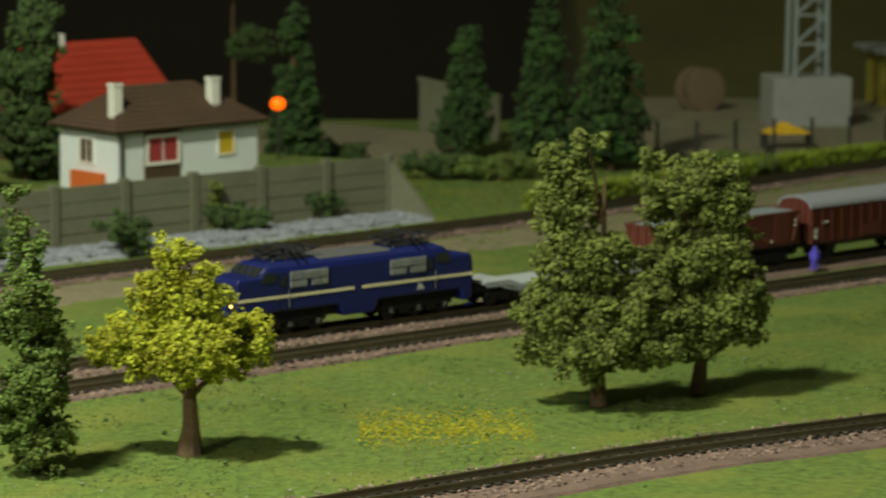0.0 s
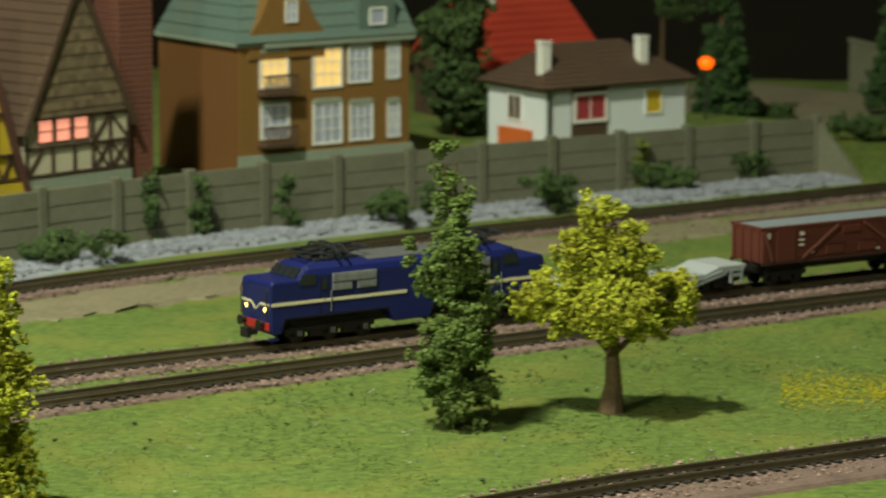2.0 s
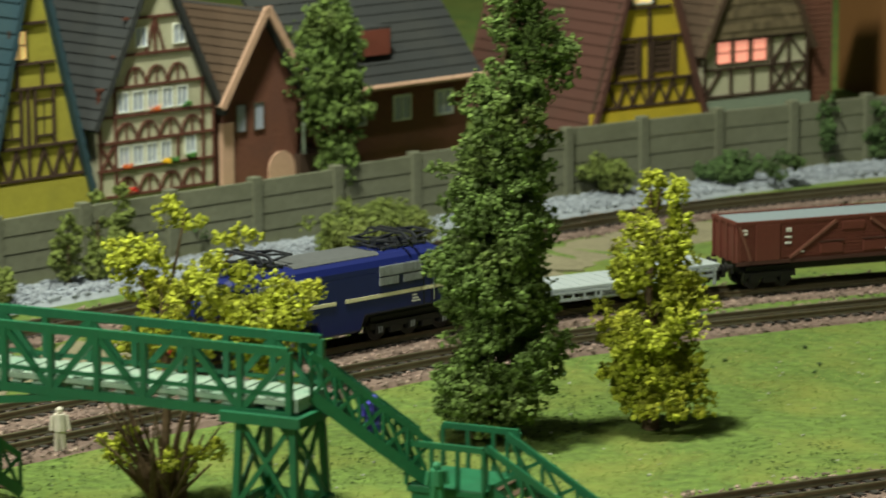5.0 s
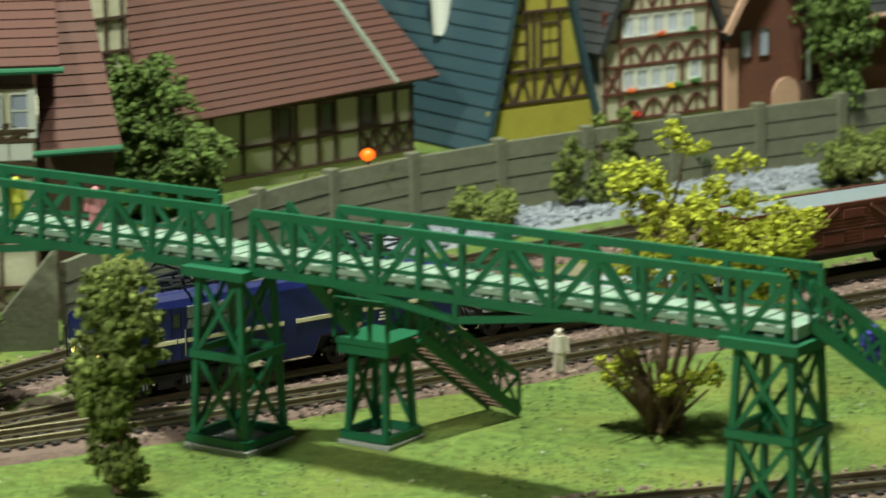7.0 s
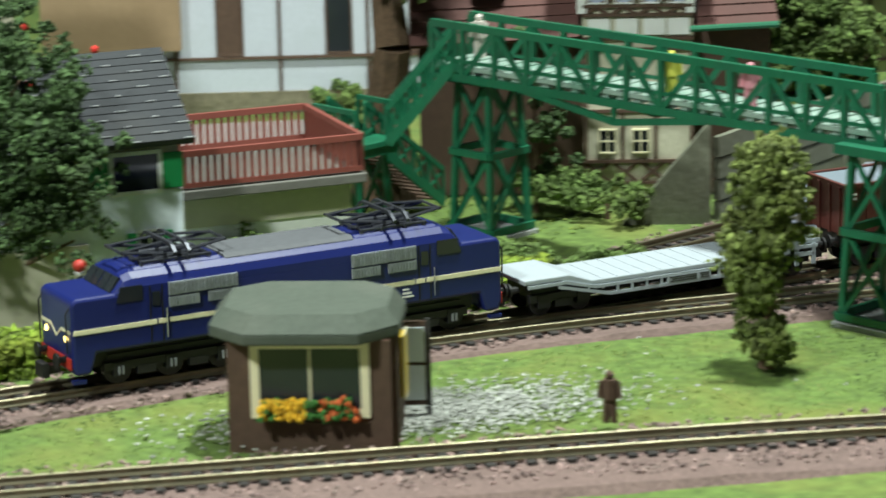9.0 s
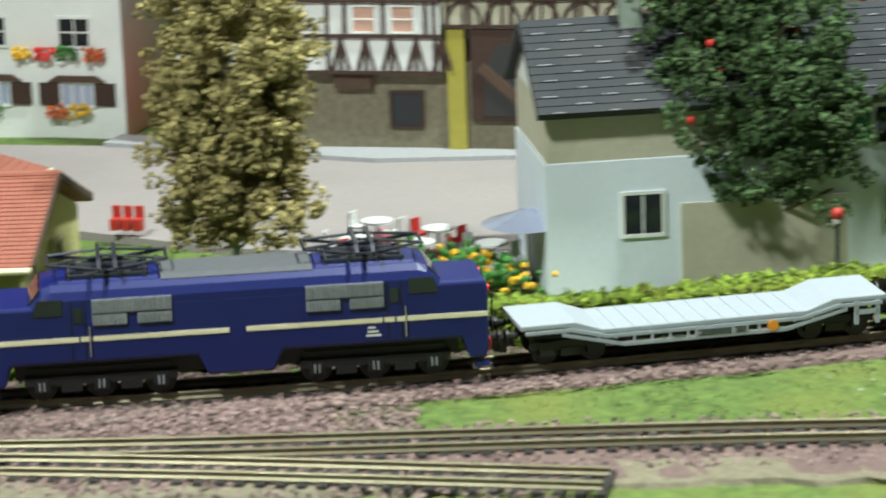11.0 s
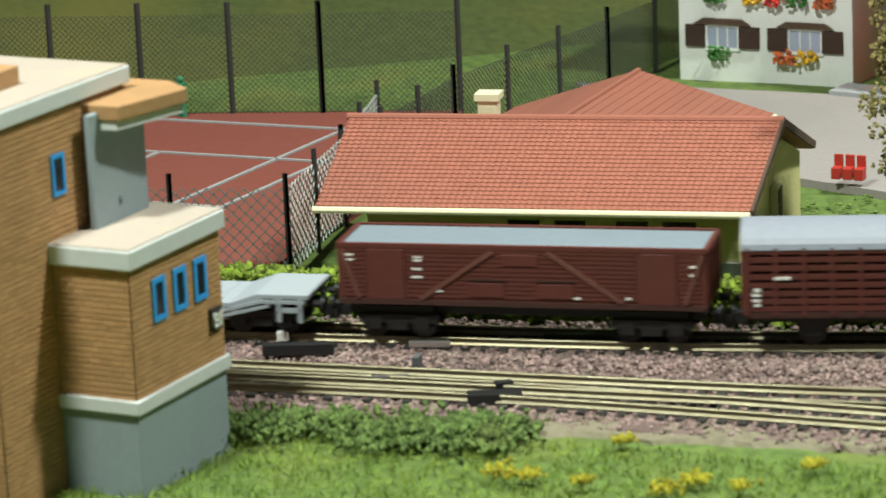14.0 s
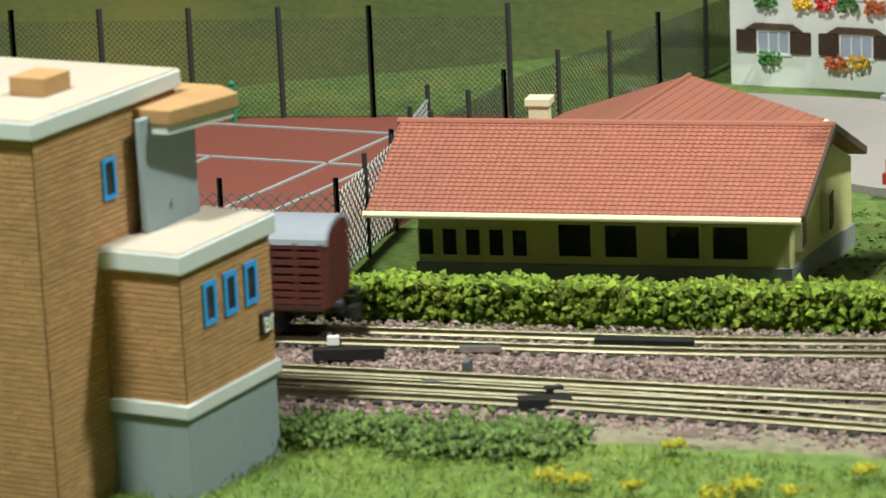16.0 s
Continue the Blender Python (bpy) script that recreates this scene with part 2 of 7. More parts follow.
# ---- mesh helpers: shapes in millimetres ----
class Shape:
    """Collects vertices and faces, in millimetres."""

    def __init__(self):
        self.v, self.f = [], []

    def add(self, vs, fs):
        k = len(self.v)
        self.v += [tuple(p) for p in vs]
        self.f += [tuple(i + k for i in g) for g in fs]
        return self

    def box(self, x0, x1, y0, y1, z0, z1):
        vs = [(x, y, z) for z in (z0, z1) for x, y in ((x0, y0), (x1, y0), (x1, y1), (x0, y1))]
        return self.add(vs, [(3, 2, 1, 0), (4, 5, 6, 7), (0, 1, 5, 4), (1, 2, 6, 5), (2, 3, 7, 6), (3, 0, 4, 7)])

    def prism(self, poly, a, b, axis="x"):
        """A profile carried along an axis from a to b. The profile is (y, z) for x, (x, z) for y, (x, y) for z."""
        def at(p, s):
            return {"x": (s, p[0], p[1]), "y": (p[0], s, p[1]), "z": (p[0], p[1], s)}[axis]
        n = len(poly)
        vs = [at(p, a) for p in poly] + [at(p, b) for p in poly]
        return self.add(vs, [tuple(range(n))[::-1], tuple(range(n, 2 * n))] + [(i, (i + 1) % n, n + (i + 1) % n, n + i) for i in range(n)])

    def beam(self, p, q, w, h=None):
        """A bar of section w by h from p to q."""
        p, q = Vector(p), Vector(q)
        h = h or w
        d = (q - p).normalized()
        up = Vector((0, 0, 1)) if abs(d.z) < 0.9 else Vector((1, 0, 0))
        s = d.cross(up).normalized() * (w / 2)
        n = s.cross(d).normalized() * (h / 2)
        vs = [c + a + b for c in (p, q) for a, b in ((-s, -n), (s, -n), (s, n), (-s, n))]
        return self.add(vs, [(3, 2, 1, 0), (4, 5, 6, 7), (0, 1, 5, 4), (1, 2, 6, 5), (2, 3, 7, 6), (3, 0, 4, 7)])

    def rod(self, p, q, r, r2=None, n=8):
        p, q = Vector(p), Vector(q)
        r2 = r if r2 is None else r2
        d = (q - p).normalized()
        up = Vector((0, 0, 1)) if abs(d.z) < 0.9 else Vector((1, 0, 0))
        s = d.cross(up).normalized()
        t = s.cross(d)
        ring = [(math.cos(2 * math.pi * i / n), math.sin(2 * math.pi * i / n)) for i in range(n)]
        vs = [p + (s * a + t * b) * r for a, b in ring] + [q + (s * a + t * b) * r2 for a, b in ring]
        return self.add(vs, [tuple(range(n))[::-1], tuple(range(n, 2 * n))] + [(i, (i + 1) % n, n + (i + 1) % n, n + i) for i in range(n)])

    def path(self, pts, r, n=6):
        for a, b in zip(pts, pts[1:]):
            self.rod(a, b, r, n=n)
        return self

    def slab(self, a, b, c, d, thick):
        """A plate with corners a b c d (anticlockwise from above), thick downwards along its normal."""
        a, b, c, d = (Vector(p) for p in (a, b, c, d))
        nrm = (b - a).cross(d - a).normalized() * thick
        vs = [p - nrm for p in (a, b, c, d)] + [a, b, c, d]
        return self.add(vs, [(3, 2, 1, 0), (4, 5, 6, 7), (0, 1, 5, 4), (1, 2, 6, 5), (2, 3, 7, 6), (3, 0, 4, 7)])

    def ball(self, c, rx, ry=None, rz=None, n=8, m=5):
        ry, rz = ry or rx, rz or rx
        vs = [(c[0], c[1], c[2] - rz)]
        for j in range(1, m):
            a = math.pi * j / m
            vs += [(c[0] + rx * math.sin(a) * math.cos(2 * math.pi * i / n), c[1] + ry * math.sin(a) * math.sin(2 * math.pi * i / n), c[2] - rz * math.cos(a)) for i in range(n)]
        vs.append((c[0], c[1], c[2] + rz))
        fs = [(0, 1 + (i + 1) % n, 1 + i) for i in range(n)]
        for j in range(m - 2):
            fs += [(1 + j * n + i, 1 + j * n + (i + 1) % n, 1 + (j + 1) * n + (i + 1) % n, 1 + (j + 1) * n + i) for i in range(n)]
        k = 1 + (m - 2) * n
        fs += [(k + i, k + (i + 1) % n, len(vs) - 1) for i in range(n)]
        return self.add(vs, fs)

    def mesh(self, name, scale=0.001):
        me = bpy.data.meshes.new(name)
        me.from_pydata([(x * scale, y * scale, z * scale) for x, y, z in self.v], [], self.f)
        return me


def part(name, shape, material, parent=None, label="", bevel=0.0, smooth=False, where=None):
    """Links a shape as one mesh object, under a thing or a part."""
    me = shape.mesh(name) if isinstance(shape, Shape) else shape
    ob = new(name, me)
    if not me.materials:
        me.materials.append(MATS[material])
    if smooth:
        me.shade_smooth()
    if parent is not None:
        ob.parent = parent
    if where is not None:
        ob.matrix_basis = where
    if bevel:
        md = ob.modifiers.new("edge", "BEVEL")
        md.width, md.segments, md.limit_method, md.angle_limit = bevel * 0.001, 2, "ANGLE", radians(40)
    if label:
        ob["label"] = label
    return ob


def thing(name, m, label, category, group="", kind=""):
    ob = new(name)
    ob.matrix_basis = m
    ob.empty_display_size = 0.01
    return tagged(ob, label, category, group, kind)


def place(x, y, deg=0.0, z=0.0):
    return pose(x, y, z, 0, 0, deg)


# ---- lines of the plan ----
def curve_through(pts, step=12):
    """A smooth line through points."""
    p = np.array(pts, float)
    q = np.vstack([2 * p[0] - p[1], p, 2 * p[-1] - p[-2]])
    out = []
    for i in range(1, len(q) - 2):
        a, b, c, d = q[i - 1:i + 3]
        for u in np.arange(step) / step:
            out.append(0.5 * (2 * b + (c - a) * u + (2 * a - 5 * b + 4 * c - d) * u * u + (3 * b - a - 3 * c + d) * u ** 3))
    out = np.array(out + [p[-1]])
    for _ in range(40):
        out[1:-1] = (out[:-2] + 2 * out[1:-1] + out[2:]) / 4
    return out


def side(line, d):
    """The line moved sideways, away from the viewer by d."""
    t = np.gradient(line, axis=0)
    t /= np.linalg.norm(t, axis=1)[:, None]
    return line + np.column_stack([t[:, 1], -t[:, 0]]) * d


def lengths(line):
    return np.concatenate([[0], np.cumsum(np.linalg.norm(np.diff(line, axis=0), axis=1))])


def even(line, step):
    s = lengths(line)
    u = np.arange(0, s[-1], step)
    return np.column_stack([np.interp(u, s, line[:, 0]), np.interp(u, s, line[:, 1])])


MAIN = side(curve_through([(.60,1.72), (.36,1.515), (.188,1.358), (.103,1.283), (.019,1.208), (-.055,1.147), (-.115,1.092), (-.169,1.044), (-.214,1.008), (-.244,.981), (-.279,.945), (-.307,.908), (-.330,.868), (-.358,.813), (-.389,.754), (-.422,.688), (-.446,.635), (-.471,.578), (-.489,.535), (-.511,.484), (-.531,.443), (-.552,.402), (-.573,.365), (-.603,.322), (-.629,.290), (-.654,.259), (-.70,.203), (-.80,.081), (-.95,-.10)]), 0.0048)
MAIN_S = lengths(MAIN)
NEAR = curve_through([(.62, 1.685), (.36, 1.463), (.19, 1.318), (.019, 1.172), (-.06, 1.104), (-.139, 1.034), (-.206, .972), (-.272, .908), (-.305, .862), (-.335, .806), (-.366, .746), (-.397, .692), (-.423, .652), (-.451, .611), (-.4731, .5734), (-.493, .5348)])
BACK = curve_through([(.60, 1.98), (.40, 1.82), (.224, 1.662), (.140, 1.572), (.061, 1.480), (-.006, 1.418), (-.078, 1.350), (-.15, 1.285), (-.205, 1.228), (-.268, 1.165), (-.316, 1.105), (-.352, 1.035), (-.378, .980), (-.41, .91), (-.435, .85), (-.462, .77), (-.475, .70), (-.486, .63)])
FRONT = curve_through([(.50, 1.21), (.30, 1.10), (.137, 1.004), (.054, .952), (-.011, .900), (-.063, .860), (-.101, .823), (-.15, .775), (-.204, .718), (-.302, .620), (-.370, .552), (-.431, .482), (-.476, .430), (-.526, .366), (-.560, .325), (-.598, .283), (-.637, .240), (-.69, .18), (-.80, .055)])
SIDING = curve_through([(-.468, .395), (-.50, .367), (-.545, .327), (-.60, .272), (-.64, .225), (-.70, .15), (-.80, .03)])
WALL = [(-.022, 1.48), (-.105, 1.41), (-.187, 1.34), (-.268, 1.262), (-.338, 1.165), (-.377, 1.10), (-.411, 1.035), (-.45, .965), (-.48, .90), (-.494, .853), (-.497, .78), (-.490, .712)]


def strip(name, line, w0, w1, z, material, label, category="ground", h=1.5, rough=0.0):
    """A band along a line from w0 to w1 metres beside it, raised to z mm."""
    a, b = side(line, w0) * 1000, side(line, w1) * 1000
    c, d = side(line, w0 - 0.003) * 1000, side(line, w1 + 0.003) * 1000
    n = len(line)
    rg = np.random.RandomState(len(name) * 7 + n)
    sh = Shape()
    vs, fs = [], []
    for k, (ln, zz) in enumerate(((c, z - h - 1.5), (a, z), (b, z), (d, z - h - 1.5))):
        for p in ln:
            vs.append((p[0] + rg.normal(0, rough), p[1] + rg.normal(0, rough), zz + rg.normal(0, 0.15)))
    for k in range(3):
        fs += [(k * n + i, (k + 1) * n + i, (k + 1) * n + i + 1, k * n + i + 1) for i in range(n - 1)]
    sh.add(vs, fs)
    ob = part(name, sh, material)
    return tagged(ob, label, category, kind="structure")


CHIP = np.array([(1, 0, 0), (-1, 0, 0), (0, 1, 0), (0, -1, 0), (0, 0, 1), (0, 0, -1)], float)
CHIP_F = np.array([(0, 2, 4), (2, 1, 4), (1, 3, 4), (3, 0, 4), (2, 0, 5), (1, 2, 5), (3, 1, 5), (0, 3, 5)])
_g = (1 + 5 ** 0.5) / 2
ICO = np.array([(-1, _g, 0), (1, _g, 0), (-1, -_g, 0), (1, -_g, 0), (0, -1, _g), (0, 1, _g), (0, -1, -_g), (0, 1, -_g), (_g, 0, -1), (_g, 0, 1), (-_g, 0, -1), (-_g, 0, 1)]) / 1.9
ICO_F = np.array([(0, 11, 5), (0, 5, 1), (0, 1, 7), (0, 7, 10), (0, 10, 11), (1, 5, 9), (5, 11, 4), (11, 10, 2), (10, 7, 6), (7, 1, 8), (3, 9, 4), (3, 4, 2), (3, 2, 6), (3, 6, 8), (3, 8, 9), (4, 9, 5), (2, 4, 11), (6, 2, 10), (8, 6, 7), (9, 8, 1)])


def scatter_mesh(name, centres, sizes, seed, form="chip", flat=1.0, jitter=0.35):
    """Many small lumps in one mesh, in millimetres."""
    rg = np.random.RandomState(seed)
    base, faces = (CHIP, CHIP_F) if form == "chip" else (ICO, ICO_F)
    n, k = len(centres), len(base)
    if form == "leaf":
        base = np.array([(-1, 0, 0), (0, -.55, .15), (1, 0, 0), (0, .55, .15)], float)
        faces, k = np.array([(0, 1, 2), (0, 2, 3)]), 4
    q = rg.normal(size=(n, 4))
    if form == "blade":
        base = np.array([(.22, 0, -.4), (-.12, .2, -.4), (-.12, -.2, -.4), (0, 0, 2.0)], float)
        faces, k = np.array([(0, 1, 3), (1, 2, 3), (2, 0, 3)]), 4
        a, b = rg.uniform(0, math.pi, n), rg.normal(0, .32, (n, 2))
        q = np.column_stack([np.cos(a), b, np.sin(a)])
    q /= np.linalg.norm(q, axis=1)[:, None]
    w, x, y, z = q.T
    rot = np.stack([1 - 2 * (y * y + z * z), 2 * (x * y - z * w), 2 * (x * z + y * w), 2 * (x * y + z * w), 1 - 2 * (x * x + z * z), 2 * (y * z - x * w),
                    2 * (x * z - y * w), 2 * (y * z + x * w), 1 - 2 * (x * x + y * y)], -1).reshape(n, 3, 3)
    v = base[None] * (1 + jitter * rg.uniform(-1, 1, (n, k, 3))) * np.asarray(sizes)[:, None, None]
    v = np.einsum("nij,nkj->nki", rot, v)
    v[:, :, 2] *= flat
    v = (v + np.asarray(centres)[:, None]) * 0.001
    f = faces[None] + (np.arange(n) * k)[:, None, None]
    me = bpy.data.meshes.new(name)
    me.from_pydata(v.reshape(-1, 3), [], f.reshape(-1, 3).tolist())
    return me


def along(line, n, w0, w1, seed, s0=0.0, s1=9.0):
    """Random places beside a line, in millimetres."""
    rg = np.random.RandomState(seed)
    s = lengths(line)
    u = rg.uniform(max(s0, 0), min(s1, s[-1]), n)
    d = rg.uniform(w0, w1, n)
    t = np.gradient(line, axis=0)
    t /= np.linalg.norm(t, axis=1)[:, None]
    px, py = np.interp(u, s, line[:, 0]), np.interp(u, s, line[:, 1])
    tx, ty = np.interp(u, s, t[:, 0]), np.interp(u, s, t[:, 1])
    return np.column_stack([px + ty * d, py - tx * d]) * 1000


# ---- ground ----
def build_ground():
    n = 150
    xs, ys = np.linspace(-1900, 1500, n), np.linspace(-500, 1870, n)
    vs = []
    for y in ys:
        for x in xs:
            z = -3.6 + 1.0 * noise.noise((x * 0.012, y * 0.012, 0)) + 0.5 * noise.noise((x * 0.05, y * 0.05, 2))
            vs.append((x, y, z))
    fs = [(j * n + i, j * n + i + 1, (j + 1) * n + i + 1, (j + 1) * n + i) for j in range(n - 1) for i in range(n - 1)]
    ob = part("ground", Shape().add(vs, fs), "grass", smooth=True)
    tagged(ob, "green flocked model meadow with yellowish patches", "ground", kind="structure")


build_ground()


def sheet(name, pts, z, material, label, category="ground", thick=4.0):
    """A flat patch of ground with its outline in metres."""
    sh = Shape().prism([(x * 1000, y * 1000) for x, y in pts], z - thick, z, "z")
    return tagged(part(name, sh, material), label, category, kind="structure")


# raised ground behind the concrete wall
sheet("terrace", [(x, y) for x, y in side(curve_through(WALL, 4), 0.004)][2:-2] + [(-.60, .80), (-.95, .95), (-1.2, 1.3), (-.7, 1.68), (-.3, 1.68), (-.03, 1.56)], 11.0, "grass", "raised green terrace behind the concrete wall", thick=16)

# ---- tracks ----
strip("ballast_main", MAIN, -0.0120, 0.0120, -2.4, "ballast_bed", "reddish brown ballast under the main track", "ballast")
strip("ballast_near", NEAR, -0.0120, 0.0110, -2.5, "ballast_bed", "reddish brown ballast under the second track", "ballast")
strip("ballast_back", BACK, -0.0120, 0.0120, -2.4, "ballast_bed", "reddish brown ballast under the track by the wall", "ballast")
strip("ballast_front", FRONT, -0.0230, 0.0110, -2.5, "ballast_bed", "reddish brown ballast under the front track", "ballast")


def track(line, label, s0=0.0, s1=9.0):
    s = lengths(line)
    keep = (s >= s0) & (s <= s1)
    line = line[keep]
    th = thing("track", Matrix(), label, "track", "tracks")
    pts = even(line, 0.0042)
    t = np.gradient(pts, axis=0)
    t /= np.linalg.norm(t, axis=1)[:, None]
    sl = Shape()
    for p, d in zip(pts * 1000, t):
        nrm = np.array([d[1], -d[0]])
        a, b = p - nrm * 7.6, p + nrm * 7.6
        sl.beam((a[0], a[1], -2.4), (b[0], b[1], -2.4), 1.9, 1.2)
    tagged(part("sleeper", sl, "sleeper", th), kind="stuff")
    for d in (-0.0045, 0.0045):
        r = side(even(line, 0.012), d) * 1000
        n = len(r)
        tt = np.gradient(r, axis=0)
        tt /= np.linalg.norm(tt, axis=1)[:, None]
        nn = np.column_stack([tt[:, 1], -tt[:, 0]])
        prof = [(-.75, -1.9), (-.75, -1.5), (-.25, -1.3), (-.3, -.7), (-.45, -.55), (-.45, -.33), (-.40, -.19), (-.28, -.09), (-.1, -.035), (.1, -.035), (.28, -.09), (.40, -.19), (.45, -.33), (.45, -.55), (.3, -.7), (.25, -1.3), (.75, -1.5), (.75, -1.9)]
        k = len(prof)
        vs = [(r[i][0] + nn[i][0] * a, r[i][1] + nn[i][1] * a, z) for i in range(n) for a, z in prof]
        fs = [(i * k + j, (i + 1) * k + j, (i + 1) * k + (j + 1) % k, i * k + (j + 1) % k) for i in range(n - 1) for j in range(k)]
        part("rail", Shape().add(vs, fs), "rail", th, smooth=True)
    return th


_s = lengths(FRONT)
strip("ballast_yard", FRONT[_s > 1.335], -0.020, 0.040, -2.75, "ballast_bed", "reddish brown ballast between the yard tracks", "ballast")
track(MAIN, "model main line track with bronze rails on dark sleepers")
track(NEAR, "second model track with dull rails beside the main line")
track(BACK, "dull model track running along the concrete wall")
track(FRONT, "curved model track in the front meadow")
track(SIDING, "short siding track joining at the turnouts")


# ---- the train: x forward, y to its left, z up from the rail top, millimetres ----
def wheelset(parent, x, r=3.3):
    sh = Shape()
    for y in (-4.6, 4.6):
        sh.rod((x, y - 0.9, r), (x, y + 0.9, r), r, n=18)
    sh.rod((x, -5, r), (x, 5, r), 0.7)
    part("wheelset", sh, "black_plastic", parent)


def bogie(parent, xc, xs, r, detail=True):
    b = Shape()
    x0, x1 = xs[0] - 3.6, xs[-1] + 3.6
    for y in (-6.4, 6.4):
        b.box(x0, x1, y - 0.7, y + 0.7, 3.6, 5.4)
        for x in xs:
            b.box(x - 1.6, x + 1.6, y - 1.0, y + 1.0, 2.2, 5.2)
        for xa, xb in zip(xs, xs[1:]):
            m = (xa + xb) / 2
            b.box(m - 2.2, m + 2.2, y - 0.9, y + 0.9, 2.0, 3.8)
    b.box(x0 + 1, x1 - 1, -6, 6, 4.4, 7.0)
    ob = part("bogie", b, "black_plastic", parent, "black sprung bogie frame")
    for x in xs:
        wheelset(ob, x, r)
    if detail:
        a = Shape()
        for x in xs:
            for y in (-7.6, 7.6):
                a.box(x - 0.7, x - 0.25, y - 0.2, y + 0.2, 2.6, 4.4).box(x + 0.25, x + 0.7, y - 0.2, y + 0.2, 2.6, 4.4)
        part("axle_cover", a, "vent_grey", ob)


def coupler(parent, x, sgn):
    c = Shape().box(min(x, x + sgn * 4.2), max(x, x + sgn * 4.2), -1.1, 1.1, 3.4, 5.2)
    c.box(min(x + sgn * 3.0, x + sgn * 4.6), max(x + sgn * 3.0, x + sgn * 4.6), -2.2, 2.2, 2.8, 6.0)
    part("coupling", c, "black_plastic", parent)


def buffers(parent, x, sgn, z=7.4):
    for y in (-5.6, 5.6):
        b = Shape().rod((x, y, z), (x + sgn * 2.2, y, z), 0.8).rod((x + sgn * 2.2, y, z), (x + sgn * 2.8, y, z), 1.7, n=12)
        part("buffer", b, "black_plastic", parent)


def pantograph(parent, xc):
    p = part("pantograph", Shape().box(xc - 8.6, xc + 8.6, -1.0, 1.0, 25.6, 26.3), "dark_iron", parent, "folded dark iron pantograph")
    for y in (-5.2, 5.2):
        part("base_rail", Shape().rod((xc - 8.5, y, 26.4), (xc + 8.5, y, 26.4), 0.4, n=5), "dark_iron", p)
    for x in (-8, -3, 3, 8):
        part("base_bar", Shape().rod((xc + x, -5.8, 26.4), (xc + x, 5.8, 26.4), 0.4, n=5), "dark_iron", p)
    for x in (-8, -3, 3, 8):
        for y in (-5, 5):
            part("insulator", Shape().rod((xc + x, y, 24.6), (xc + x, y, 26.2), 0.75, 0.5, n=7), "roof_grey", p)
    for y in (-5.0, 5.0):
        for e in (-1, 1):
            part("lower_arm", Shape().rod((xc - e * 5, y, 26.6), (xc + e * 12.5, y * 0.8, 28.9), 0.42, 0.36, n=6), "dark_iron", p)
            part("upper_arm", Shape().rod((xc + e * 12.5, y * 0.8, 28.9), (xc - e * 1.5, y * 0.55, 30.2), 0.36, 0.3, n=6), "dark_iron", p)
    for e in (-1, 1):
        part("cross_tube", Shape().rod((xc + e * 12.5, -4.6, 28.9), (xc + e * 12.5, 4.6, 28.9), 0.36, n=6), "dark_iron", p)
        x = xc + e * 1.7
        bow = [(-9.4, 28.8), (-7.6, 30.1), (-6.6, 30.5), (6.6, 30.5), (7.6, 30.1), (9.4, 28.8)]
        part("collector_bow", Shape().prism(bow + [(y * .99, z - 0.75) for y, z in bow[::-1]], x - 0.4, x + 0.4, "x"), "dark_iron", p)
    part("spring_housing", Shape().rod((xc - 6.5, 0, 27.2), (xc + 6.5, 0, 27.2), 0.8, n=8), "dark_iron", p)


